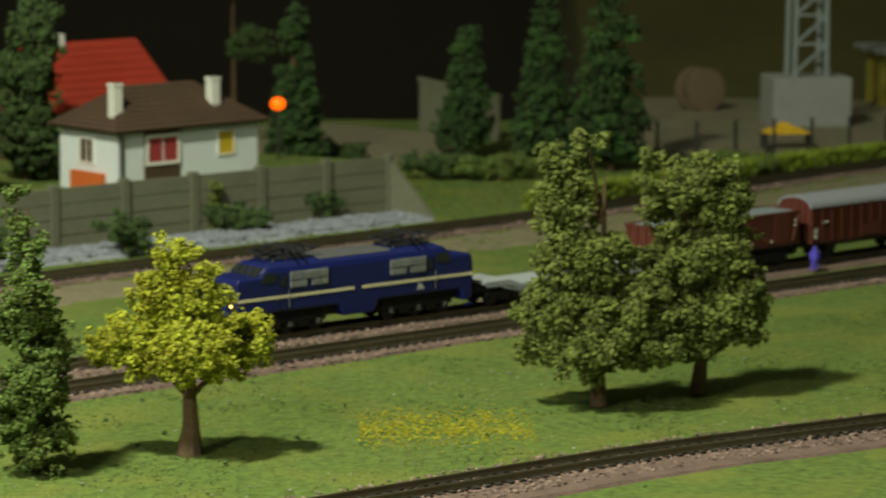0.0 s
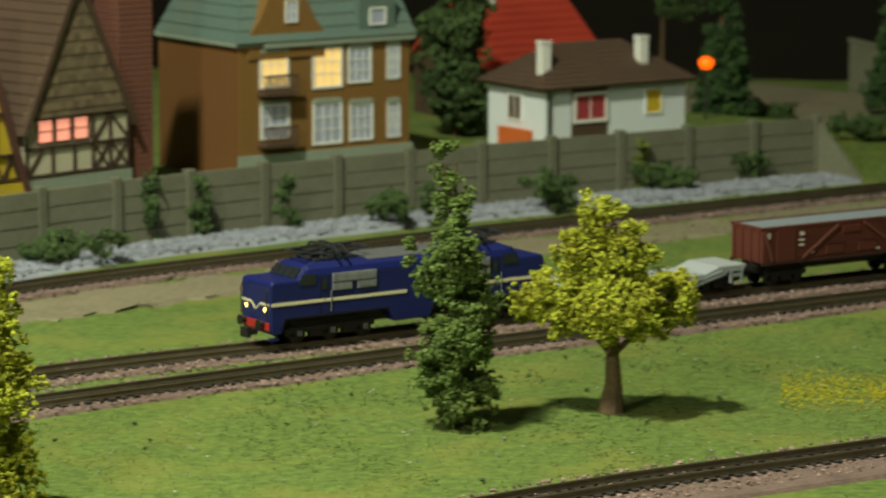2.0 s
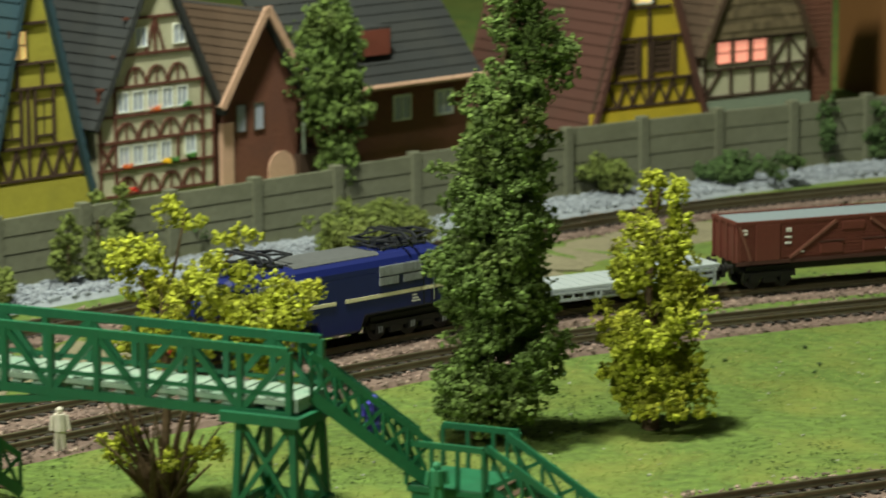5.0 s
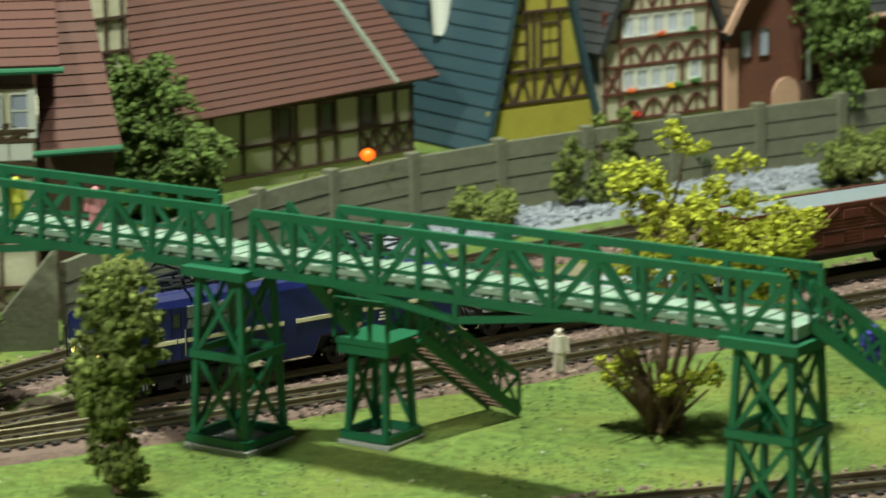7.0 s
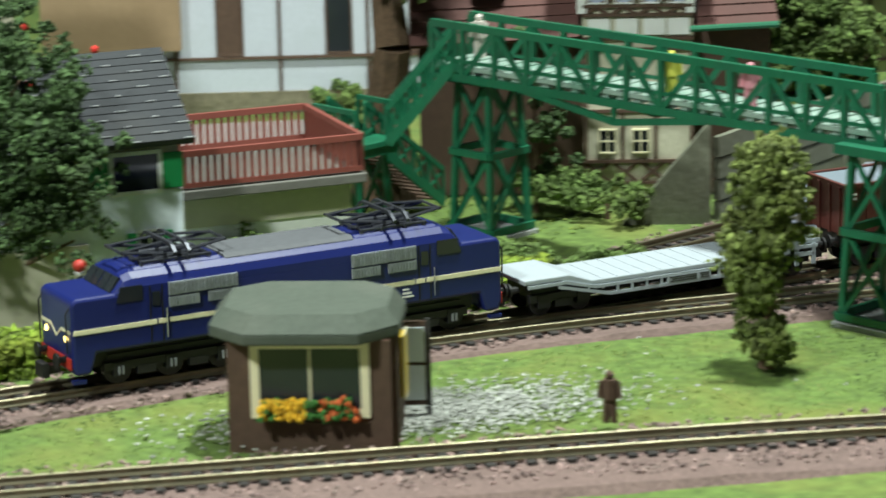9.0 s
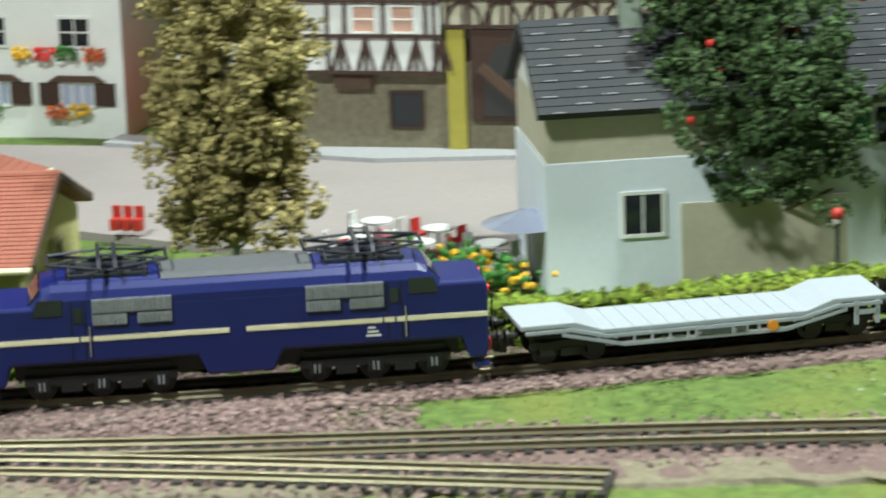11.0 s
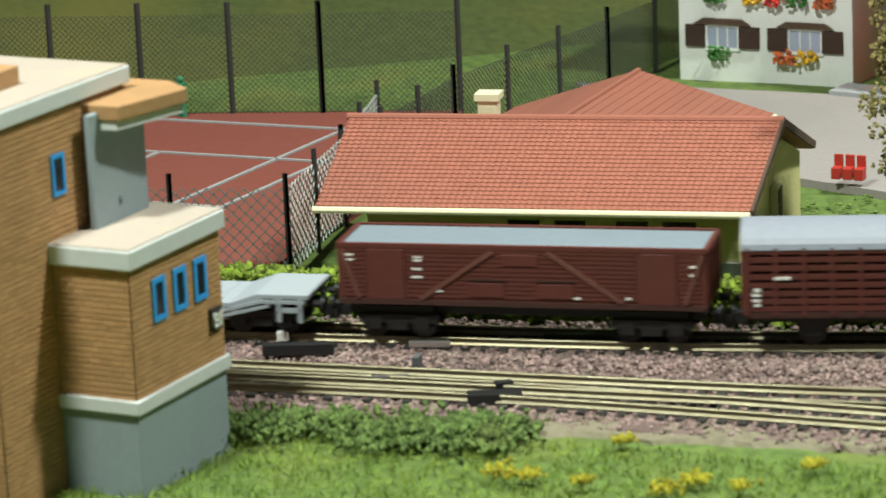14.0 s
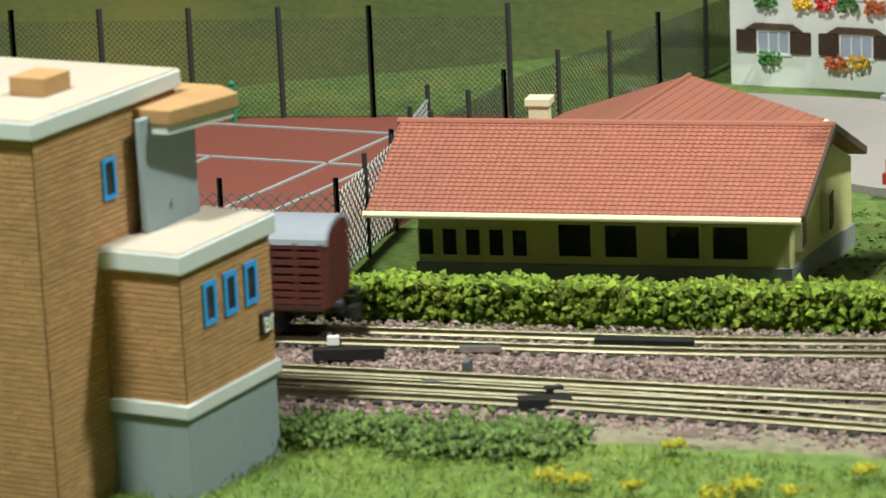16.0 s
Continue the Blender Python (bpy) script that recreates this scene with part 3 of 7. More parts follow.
def locomotive():
    th = thing("locomotive", Matrix(), "dark blue electric model locomotive with a cream stripe", "locomotive")
    W = 9.2
    # main hull: sides with a dropped middle and end steps
    prof = [(-52.5, 4.0), (-49, 4.0), (-47.5, 8.6), (-9.5, 8.6), (-7.5, 4.2), (6.5, 4.2), (8.5, 8.6), (47.5, 8.6), (49, 4.0), (52.5, 4.0), (53.2, 6.0), (53.2, 20.2), (52.2, 21.2), (-52.2, 21.2), (-53.2, 20.2), (-53.2, 6.0)]
    hull = Shape().prism(prof, -W, W, "y")
    body = part("body", hull, "loco_blue", th, bevel=1.1)
    up = Shape()
    sec = [(-W, 20.6), (W, 20.6), (W, 22.2), (W - 0.7, 24.0), (W - 2.4, 25.2), (0, 25.6), (-W + 2.4, 25.2), (-W + 0.7, 24.0), (-W, 22.2)]
    n = len(sec)
    vs = []
    for x, drop in ((-43.5, 3.9), (-40.5, 0.6), (-38.5, 0.0), (38.5, 0.0), (40.5, 0.6), (43.5, 3.9)):
        vs += [(x, y * (0.97 if drop > 3 else 1), max(20.6, z - drop * (z - 20.6) / 4.2)) for y, z in sec]
    fs = [tuple(range(n))[::-1], tuple(range(5 * n, 6 * n))]
    for k in range(5):
        fs += [(k * n + i, k * n + (i + 1) % n, (k + 1) * n + (i + 1) % n, (k + 1) * n + i) for i in range(n)]
    part("cab_roof", Shape().add(vs, fs), "loco_blue", th, bevel=0.4)
    deck = Shape().prism([(-7.2, 25.15), (7.2, 25.15), (6.0, 26.0), (-6.0, 26.0)], -16.5, 15.5, "x")
    part("roof_panel", deck, "roof_grey", th, "grey walkway panel on the roof", bevel=0.2)
    for x in (-27.5, 26.5):
        part("roof_base", Shape().prism([(-6.6, 25.0), (6.6, 25.0), (5.5, 25.7), (-5.5, 25.7)], x - 10.5, x + 10.5, "x"), "loco_blue", th, bevel=0.2)
        pantograph(th, x)
    for sg in (1, -1):
        y0, y1 = (W + 0.02, W + 0.22) if sg > 0 else (-W - 0.22, -W - 0.02)
        for a, b in ((-53.0, -33.6), (-33.2, -31.0), (-30.6, -1.8), (1.8, 30.2), (30.6, 32.8), (33.2, 53.0)):
            part("stripe", Shape().box(a, b, y0, y1, 13.3, 14.3), "cream_line", th, "cream stripe")
        for a, b in ((-31.0, -14.6), (13.6, 30.2)):
            v = Shape().box(a, b, y0 - 0.1, y1 + 0.25, 19.3, 22.2)
            v.box(a, a + 7.2, y0 - 0.1, y1 + 0.25, 16.7, 18.9).box(b - 7.2, b, y0 - 0.1, y1 + 0.25, 16.7, 18.9)
            ve = part("vent", v, "vent_grey", th, "silver grey louvre grille")
            l = Shape()
            for x in np.arange(a + 0.5, b - 0.2, 0.75):
                l.box(x, x + 0.22, y0 - 0.05, y1 + 0.42, 19.5, 22.0)
                if x < a + 6.7 or x > b - 7:
                    l.box(x, x + 0.22, y0 - 0.05, y1 + 0.42, 16.9, 18.7)
            part("louvre", l, "vent_grey", ve)
        for a, b in ((-42.6, -36.4), (36.4, 42.6)):
            w = Shape().prism([(a + (0.9 if a < 0 else 0), 22.6), (b - (0.9 if a > 0 else 0), 22.6), (b, 19.2), (a, 19.2)], y0, y1, "y")
            part("cab_window", w, "glass_dark", th, "dark cab side window")
        for a, b in ((-34.6, -31.8), (31.8, 34.6)):
            d = Shape()
            for x in (a - 0.15, b - 0.05):
                d.box(x, x + 0.2, y0 - 0.05, y1 - 0.06, 9.0, 22.0)
            dr = part("cab_door", d, "black_plastic", th)
            part("door_window", Shape().box(a + 0.5, b - 0.5, y0, y1, 17.4, 20.6), "glass_dark", dr)
            hh = Shape().rod((a - 0.9, (y0 + y1) / 2 + sg * 0.3, 10.0), (a - 0.9, (y0 + y1) / 2 + sg * 0.3, 16.6), 0.16, n=5)
            part("handrail", hh, "silver", dr)
        t = Shape()
        for k, (w, z) in enumerate(((3.2, 10.4), (2.2, 11.2), (1.6, 12.1))):
            t.box(-30.2 + k * 0.6, -30.2 + k * 0.6 + w, y0, y1, z, z + 0.35)
        part("marking", t, "letter_white", th)
    for e in (1, -1):
        x = 53.2 * e
        f = Shape()
        for ya, yb in ((-7.9, -4.3), (-3.9, -0.3), (0.3, 3.9), (4.3, 7.9)):
            lo, hi = 43.3 * e, 40.9 * e
            yy = 0.93
            f.add([(lo + 0.15 * e, ya * yy, 21.35), (lo + 0.15 * e, yb * yy, 21.35), (hi + 0.25 * e, yb * yy, 24.4), (hi + 0.25 * e, ya * yy, 24.4), (lo - e, ya * yy, 21.3), (lo - e, yb * yy, 21.3), (hi - e, yb * yy, 24.0), (hi - e, ya * yy, 24.0)],
                  [(0, 1, 2, 3), (7, 6, 5, 4), (0, 4, 5, 1), (1, 5, 6, 2), (2, 6, 7, 3), (3, 7, 4, 0)])
        part("windscreen", f, "glass_dark", th, "dark windscreen panes")
        part("nose_stripe", Shape().box(min(x, x + 0.2 * e), max(x, x + 0.2 * e), -8.2, -3.0, 13.4, 14.1).box(min(x, x + 0.2 * e), max(x, x + 0.2 * e), 3.0, 8.2, 13.4, 14.1)
             .beam((x + 0.1 * e, -3, 13.8), (x + 0.1 * e, 0, 11.6), 0.2, 0.4).beam((x + 0.1 * e, 3, 13.8), (x + 0.1 * e, 0, 11.6), 0.2, 0.4), "cream_line", th, "cream chevron on the nose")
        part("buffer_beam", Shape().box(min(x, x + 0.5 * e), max(x, x + 0.5 * e), -8.6, 8.6, 5.4, 8.0), "red_paint", th, "red buffer beam", bevel=0.2)
        buffers(th, x, e)
        coupler(th, x, e)
        for y in (-5.8, 5.8):
            lm = Shape().rod((x - 0.3 * e, y, 12.0), (x + 0.35 * e, y, 12.0), 0.7, n=12)
            part("headlight" if e > 0 else "tail_lamp", lm, "lamp_yellow" if e > 0 else "silver", th)
            if e < 0:
                part("tail_lamp", Shape().rod((x + 0.3, y * 1.25, 19.0), (x - 0.3, y * 1.25, 19.0), 0.6, n=10), "lamp_red", th, "red glowing tail lamp")
        for y in (-7.9, 7.9):
            part("handrail", Shape().path([(x + 0.8 * e, y, 9.2), (x + 0.9 * e, y, 18.0), (x - 0.4 * e, y, 19.8)], 0.2, 5), "black_plastic", th)
        st = Shape()
        for y in (-8.2, 8.2):
            st.box(x - 3 * e if e > 0 else x, x if e > 0 else x - 3 * e, y - 0.8, y + 0.8, 2.2, 3.0)
        part("step", st, "loco_blue", th)
    part("underframe", Shape().box(-47, 47, -5.5, 5.5, 4.6, 8.8), "black_plastic", th)
    bogie(th, 29, (16.5, 29, 41.5), 3.4)
    bogie(th, -29, (-41.5, -29, -16.5), 3.4)
    return th


def flat_wagon():
    """A pale grey pocket flat wagon, 82 long."""
    th = thing("flat_wagon", Matrix(), "empty pale grey flat wagon with a lowered middle", "wagon")
    L = 41.0
    top = [(-L, 9.7), (-29, 9.7), (-23, 7.6), (23, 7.6), (29, 9.7), (L, 9.7)]
    bot = [(L, 8.5), (31, 8.5), (24, 6.4), (-24, 6.4), (-31, 8.5), (-L, 8.5)]
    part("deck", Shape().prism(top + bot, -8.8, 8.8, "y"), "wagon_grey", th, bevel=0.25)
    for y in (-8.7, 8.7):
        chord = [(-L + 1, 8.3), (-30, 8.3), (-22, 6.3), (22, 6.3), (30, 8.3), (L - 1, 8.3)]
        part("side_sill", Shape().prism(chord + [(x, z - 0.75) for x, z in chord[::-1]], y - 0.35, y + 0.35, "y"), "wagon_grey", th, "pale grey side sill")
        lower = [(-32, 7.5), (-18, 4.2), (18, 4.2), (32, 7.5)]
        part("truss_chord", Shape().prism(lower + [(x, z - 0.75) for x, z in lower[::-1]], y - 0.35, y + 0.35, "y"), "wagon_grey", th, "pale grey truss chord")
        for x in range(-24, 25, 4):
            lo = 3.9 if abs(x) <= 18 else 5.2
            part("stanchion", Shape().box(x - 0.3, x + 0.3, y - 0.3, y + 0.3, lo, 6.0 if abs(x) < 22 else 6.9), "wagon_grey", th)
        part("marking_plate", Shape().box(-9.5, 2.5, y - 0.4, y + 0.4, 4.1, 5.8), "wagon_grey", th)
        t = Shape()
        for a, b, z in ((-9, -6.4, 5.3), (-9, -6.8, 4.8), (-9, -6.6, 4.3), (-5.6, 2, 5.3), (-5.6, 1.2, 4.8), (-5.6, 1.8, 4.3), (5, 7, 4.6), (9, 10, 4.6)):
            t.box(a, b, y - 0.5, y + 0.5, z, z + 0.22)
        part("marking", t, "letter_dark", th)
        part("sign_disc", Shape().rod((-15.0, y - 0.6, 5.0), (-15.0, y + 0.6, 5.0), 1.2, n=16), "orange_mark", th, "small orange disc")
        for x in (-36.5,):
            f = Shape()
            for xx in (x - 2.4, x + 2.4):
                f.box(xx - 0.5, xx + 0.5, y - 0.3, y + 0.3, 3.4, 8.6)
            f.box(x - 2.6, x + 2.6, y - 0.3, y + 0.3, 5.6, 6.6)
            part("step", f, "wagon_grey", th)
    # black box added to give the gaps behind the truss their darkness
    part("underframe", Shape().box(-30, 30, -6.4, 6.4, 3.8, 6.5), "black_plastic", th)
    for k in range(-5, 6):
        part("deck_rib", Shape().box(k * 4 - 0.15, k * 4 + 0.15, -8.6, 8.6, 7.55, 7.72), "wagon_grey", th)
    for xs in ((24.5, 35.0), (-35.0, -24.5)):
        bogie(th, 0, xs, 2.9, False)
    for e in (1, -1):
        buffers(th, L * e, e, 7.0)
        coupler(th, L * e, e)
    return th


def open_wagon():
    """A brown high-sided bogie wagon, 80 long, with a grey load."""
    th = thing("freight_wagon", Matrix(), "red-brown high-sided freight wagon with a flat grey top", "wagon")
    L, W = 40.0, 8.8
    part("body", Shape().box(-L, L, -W, W, 9.0, 21.0), "wagon_brown", th, bevel=0.25)
    part("load", Shape().box(-L + 0.8, L - 0.8, -W + 0.8, W - 0.8, 20.6, 21.3), "load_grey", th, "flat grey cover")
    rim = Shape().box(-L - 0.3, L + 0.3, -W - 0.3, -W + 0.7, 20.7, 21.7).box(-L - 0.3, L + 0.3, W - 0.7, W + 0.3, 20.7, 21.7)
    rim.box(-L - 0.3, -L + 0.7, -W, W, 20.7, 21.7).box(L - 0.7, L + 0.3, -W, W, 20.7, 21.7)
    part("rim", rim, "wagon_brown", th)
    for sg in (-1, 1):
        y = W * sg
        for z in np.arange(9.9, 20.2, 1.0):
            for a, b in ((-L + 1, -L + 6), (-L + 15, L - 15), (L - 6, L - 1)):
                part("plank", Shape().box(a, b, y - 0.12, y + 0.2 if sg > 0 else y + 0.12, z, z + 0.78) if sg > 0 else Shape().box(a, b, y - 0.2, y + 0.12, z, z + 0.78), "wagon_brown", th)
        for a in (-L + 6.3, L - 14.7):
            part("side_door", Shape().box(a, a + 8.4, y - 0.35, y + 0.35, 9.3, 20.5), "wagon_brown", th, bevel=0.15)
        for a in (-11.5, 3.5):
            part("side_hatch", Shape().box(a, a + 8, y - 0.4, y + 0.4, 10.2, 13.4), "wagon_brown", th, bevel=0.15)
            part("hatch_rail", Shape().box(a - 0.3, a + 8.3, y - 0.5, y + 0.5, 13.9, 14.3), "wagon_brown_dark", th)
        for a, b in ((-22, -6), (22, 6), (-L + 4.5, -L + 0.8), (L - 4.5, L - 0.8)):
            part("brace", Shape().beam((a, y + 0.3 * sg, 9.6), (b, y + 0.3 * sg, 20.3), 0.5, 0.9), "rust_line", th)
        part("side_hatch", Shape().box(-4, 4, y - 0.4, y + 0.4, 17.2, 19.8), "wagon_brown", th, bevel=0.15)
        part("sill", Shape().box(-L, L, y - 0.5, y + 0.3, 8.2, 9.3), "wagon_brown_dark", th)
        t = Shape()
        for a, z, w in ((21.5, 18.6, 1.8), (21.5, 17.9, 1.8), (21.5, 16.0, 2.2), (21.5, 14.2, 2.2), (36.6, 18.9, 1.8), (36.6, 17.8, 1.8), (-38.2, 17.6, 1.8), (-38.2, 15.8, 1.8), (17, 11.2, 1.6), (-24, 10.4, 1.2), (-13, 10.2, 1.4)):
            t.box(a, a + w, y - 0.42, y + 0.42, z, z + 0.45)
        part("marking", t, "letter_white", th)
    for e in (1, -1):
        for y in (-7, -2.4, 2.4, 7):
            part("end_post", Shape().box(L * e - 0.6, L * e + 0.6, y - 0.5, y + 0.5, 9, 21), "wagon_brown", th)
        buffers(th, L * e, e)
        coupler(th, L * e, e)
    part("underframe", Shape().box(-L + 1, L - 1, -4, 4, 5.0, 9.1), "black_plastic", th)
    for xs in ((22.5, 33.0), (-33.0, -22.5)):
        bogie(th, 0, xs, 2.9, False)
    return th


def slatted_van():
    """A brown slatted van, 72 long, with an arched grey roof."""
    th = thing("slatted_van", Matrix(), "red-brown slatted livestock van with an arched grey roof", "wagon")
    L, W = 36.0, 8.6
    part("inner_body", Shape().box(-L + 1.2, L - 1.2, -W + 1.4, W - 1.4, 7.0, 22.5), "wagon_brown_dark", th)
    arc = [(W * 1.06 * math.cos(a), 21.6 + 4.6 * math.sin(a)) for a in np.linspace(0, math.pi, 13)]
    inner = [(W * 0.98 * math.cos(a), 21.2 + 4.1 * math.sin(a)) for a in np.linspace(math.pi, 0, 13)]
    part("roof", Shape().prism(arc + inner, -L - 0.8, L + 0.8, "x"), "van_roof", th, "arched pale grey roof", smooth=False)
    for e in (1, -1):
        end = Shape().prism([(-W, 7.4), (W, 7.4)] + [(W * math.cos(a), 21.4 + 4.1 * math.sin(a)) for a in np.linspace(0, math.pi, 11)], L * e - 0.5, L * e + 0.5, "x")
        part("end_wall", end, "wagon_brown", th)
        for y in (-5.6, -1.9, 1.9, 5.6):
            part("end_post", Shape().box(L * e - 0.9, L * e + 0.9, y - 0.35, y + 0.35, 7, 24.5), "wagon_brown", th)
        buffers(th, L * e, e)
        coupler(th, L * e, e)
    for sg in (-1, 1):
        y = W * sg
        for z in (8.3, 9.9, 11.6, 13.4, 15.2, 17.1, 18.9, 20.7):
            part("slat", Shape().box(-L, L, y - 0.3, y + 0.3, z, z + 1.15), "wagon_brown", th)
        for x in np.linspace(-L + 0.5, L - 0.5, 13):
            part("post", Shape().box(x - 0.45, x + 0.45, y - 0.5, y + 0.5, 7.4, 22.0), "wagon_brown", th)
        part("side_door", Shape().box(-6, 6, y - 0.6, y + 0.6, 8.2, 12.8), "wagon_brown", th)
        part("sill", Shape().box(-L, L, y - 0.5, y + 0.3, 6.8, 8.1), "wagon_brown_dark", th)
        t = Shape()
        for z, w in ((12.6, 1.4), (11.6, 1.8), (10.4, 1.8), (9.4, 1.4)):
            t.box(L - 3.2, L - 3.2 + w, y - 0.62, y + 0.62, z, z + 0.6)
        t.box(L - 9.5, L - 6, y - 0.62, y + 0.62, 15.2, 15.8)
        part("marking", t, "letter_white", th)
    part("underframe", Shape().box(-L + 2, L - 2, -4, 4, 4.6, 7.2), "black_plastic", th)
    for x in (-22, 22):
        for y in (-6.6, 6.6):
            part("axle_guard", Shape().prism([(x - 4.5, 7), (x + 4.5, 7), (x + 1.5, 2.4), (x - 1.5, 2.4)], y - 0.4, y + 0.4, "y"), "black_plastic", th)
        wheelset(th, x, 3.2)
    return th


TRAIN = [(locomotive(), 0.0, 0.029), (flat_wagon(), -0.1005, 0.029), (open_wagon(), -0.1885, 0.028), (slatted_van(), -0.2715, 0.022)]
# seconds, metres run along the main line by the locomotive's middle
RUN = [(0.0, .8393), (1.0, .9180), (2.0, .9968), (2.5, 1.0362), (3.0, 1.0762), (4.0, 1.1715), (5.0, 1.2705), (5.5, 1.3180), (6.4, 1.3975), (7.0, 1.4545), (7.5, 1.4978), (8.0, 1.5435), (9.0, 1.6311), (9.5, 1.6748), (10.0, 1.7200),
       (11.0, 1.8115), (12.3, 1.9295), (12.5, 1.9475), (13.0, 1.9935), (14.0, 2.0905), (15.0, 2.1780), (16.0, 2.2640)]


def on_track(s):
    return Vector((np.interp(s, MAIN_S, MAIN[:, 0]), np.interp(s, MAIN_S, MAIN[:, 1]), 0.0))


def motions():
    ts, ss = zip(*RUN)
    for ob, back, half in TRAIN:
        rows = []
        for t in np.arange(0, 16.01, 0.5):
            s = np.interp(t, ts, ss) + back
            a, b = on_track(s + half), on_track(s - half)
            m = (a + b) / 2
            d = a - b
            rows.append((float(t), pose(m.x, m.y, 0.0, 0, 0, math.degrees(math.atan2(d.y, d.x)))))
        walk(ob, rows)




# ---- wall along the town: concrete posts and stacked boards ----
def town_wall():
    th = thing("concrete_wall", Matrix(), "weathered grey concrete board wall below the town", "wall", kind="structure")
    line = even(curve_through(WALL, 6), 0.036) * 1000
    for i, (a, b) in enumerate(zip(line, line[1:])):
        h = 22.5 if i < 13 else 22.5 - 0.8 * min(i - 12, 4)
        part("post", Shape().box(-2.0, 2.0, -1.9, 1.9, -4, h + 1.2), "concrete_wall", th, where=pose(a[0] / 1000, a[1] / 1000, 0, 0, 0, math.degrees(math.atan2(b[1] - a[1], b[0] - a[0]))), bevel=0.2)
        d = (b - a) / np.linalg.norm(b - a)
        ang = math.degrees(math.atan2(d[1], d[0]))
        L = np.linalg.norm(b - a)
        for k in range(4):
            z0 = -4 + k * (h + 4) / 4
            off = 0.35 * ((i * 7 + k * 3) % 3 - 1)
            part("board", Shape().prism([(-1.1 + off, z0 + 0.15), (1.1 + off, z0 + 0.15), (0.9 + off, z0 + (h + 4) / 4 - 0.25), (-0.9 + off, z0 + (h + 4) / 4 - 0.25)], 1.9, L - 1.9, "x"), "concrete_wall", th, where=pose(a[0] / 1000, a[1] / 1000, 0, 0, 0, ang))
    end = Shape().prism([(0, -4), (26, -4), (0, 22)], -1.2, 1.2, "y")
    part("board", end, "concrete_wall", th, where=pose(-.022, 1.48, 0, 0, 0, -35))
    part("board", Shape().prism([(0, -4), (-24, -4), (0, 24)], -1.2, 1.2, "y"), "concrete_wall", th, where=pose(-.490, .712, 0, 0, 0, 40))


town_wall()
strip("gravel_strip", curve_through(WALL, 6), -0.030, -0.006, -1.8, "grey_chip", "bluish grey gravel strip below the concrete wall", "gravel")
strip("earth_strip", BACK, -0.050, -0.018, -2.9, "soil", "bare sandy strip beside the back track", "soil", rough=2.5)


# ---- trees ----
def blob_points(rg, n, lobes, shell=0.55):
    """Places in a union of egg shapes: (x, y, z, radius, height radius), more of them near the skin."""
    lobes = np.array(lobes, float)
    wt = lobes[:, 3] ** 2 * lobes[:, 4]
    pick = rg.choice(len(lobes), n, p=wt / wt.sum())
    d = rg.normal(size=(n, 3))
    d /= np.linalg.norm(d, axis=1)[:, None]
    r = (shell + (1 - shell) * rg.uniform(0, 1, n)) * (1 + 0.16 * rg.normal(size=n))
    lb = lobes[pick]
    return lb[:, :3] + d * r[:, None] * np.column_stack([lb[:, 3], lb[:, 3], lb[:, 4]])


def clumps(rg, n, lobes, size, tight=0.62):
    """Places of leaves gathered in small uneven clumps, with gaps between them, over the skin of the lobes."""
    per = 30
    m = max(8, int(n / per * 1.3))
    c = blob_points(rg, m, lobes, tight)
    o = rg.uniform(0, 50)
    holes = np.array([noise.noise((p[0] * .11 + o, p[1] * .11, p[2] * .11)) for p in c])
    c = c[holes > -0.27]
    r = size * rg.uniform(1.3, 3.0, len(c))
    k = rg.randint(0, len(c), n)
    d = rg.normal(size=(n, 3))
    d /= np.linalg.norm(d, axis=1)[:, None]
    d *= (0.55 + 0.5 * rg.uniform(0, 1, n))[:, None]
    d[:, 2] *= 0.85
    return c[k] + d * r[k][:, None]


def tree(name, x, y, lobes, leaf, bark, label, trunk=2.0, top=None, n=1800, size=1.5, seed=1, z0=-3.0, category="tree", group="", extra=None):
    th = thing(name, place(x, y, 0, 0), label, category, group)
    rg = np.random.RandomState(seed)
    lobes = np.array(lobes, float)
    top = top or lobes[:, 2].max()
    tr = Shape()
    pts = [Vector((0, 0, z0))]
    for k in range(1, 6):
        pts.append(Vector((rg.normal(0, trunk * 0.35), rg.normal(0, trunk * 0.35), z0 + (top - z0) * k / 5)))
    for k in range(5):
        tr.rod(pts[k], pts[k + 1], trunk * (1 - 0.16 * k) * (1.35 if k == 0 else 1), trunk * (1 - 0.16 * (k + 1)), n=9)
    for lb in lobes:
        a = pts[min(4, max(1, int((lb[2] - lb[4] * 0.5 - z0) / (top - z0) * 5)))]
        tr.rod(a, (lb[0], lb[1], lb[2]), trunk * 0.4, trunk * 0.12, n=5)
    part("trunk", tr, bark, th)
    n = int(n * 4.0)
    me = scatter_mesh("crown", clumps(rg, n, lobes, size), np.clip(rg.gamma(5, .2, n), .4, 1.7) * size * .46, seed, "chip", jitter=.5)
    me.materials.append(MATS[leaf])
    part("crown", me, leaf, th)
    if extra:
        extra(th, rg, lobes)
    return th


def column(h, r, lean=0.0, z1=3.0, narrow=0.25, seed=0, kinks=7):
    rg = np.random.RandomState(seed)
    out = []
    for k in range(kinks):
        u = (k + 0.5) / kinks
        w = r * (0.55 + 0.9 * math.sin(math.pi * min(1, 0.15 + u * 0.8)) * 0.5) * (1 - u * (1 - narrow) * 0.75)
        out.append((rg.normal(0, r * 0.16) + lean * u, rg.normal(0, r * 0.16), z1 + (h - z1) * u, w, (h - z1) / kinks * 0.95))
    return out


def apples(th, rg, lobes):
    for p in blob_points(rg, 26, lobes, 0.98):
        part("apple", Shape().ball(p, 1.0, n=7, m=5), "flower_red", th)


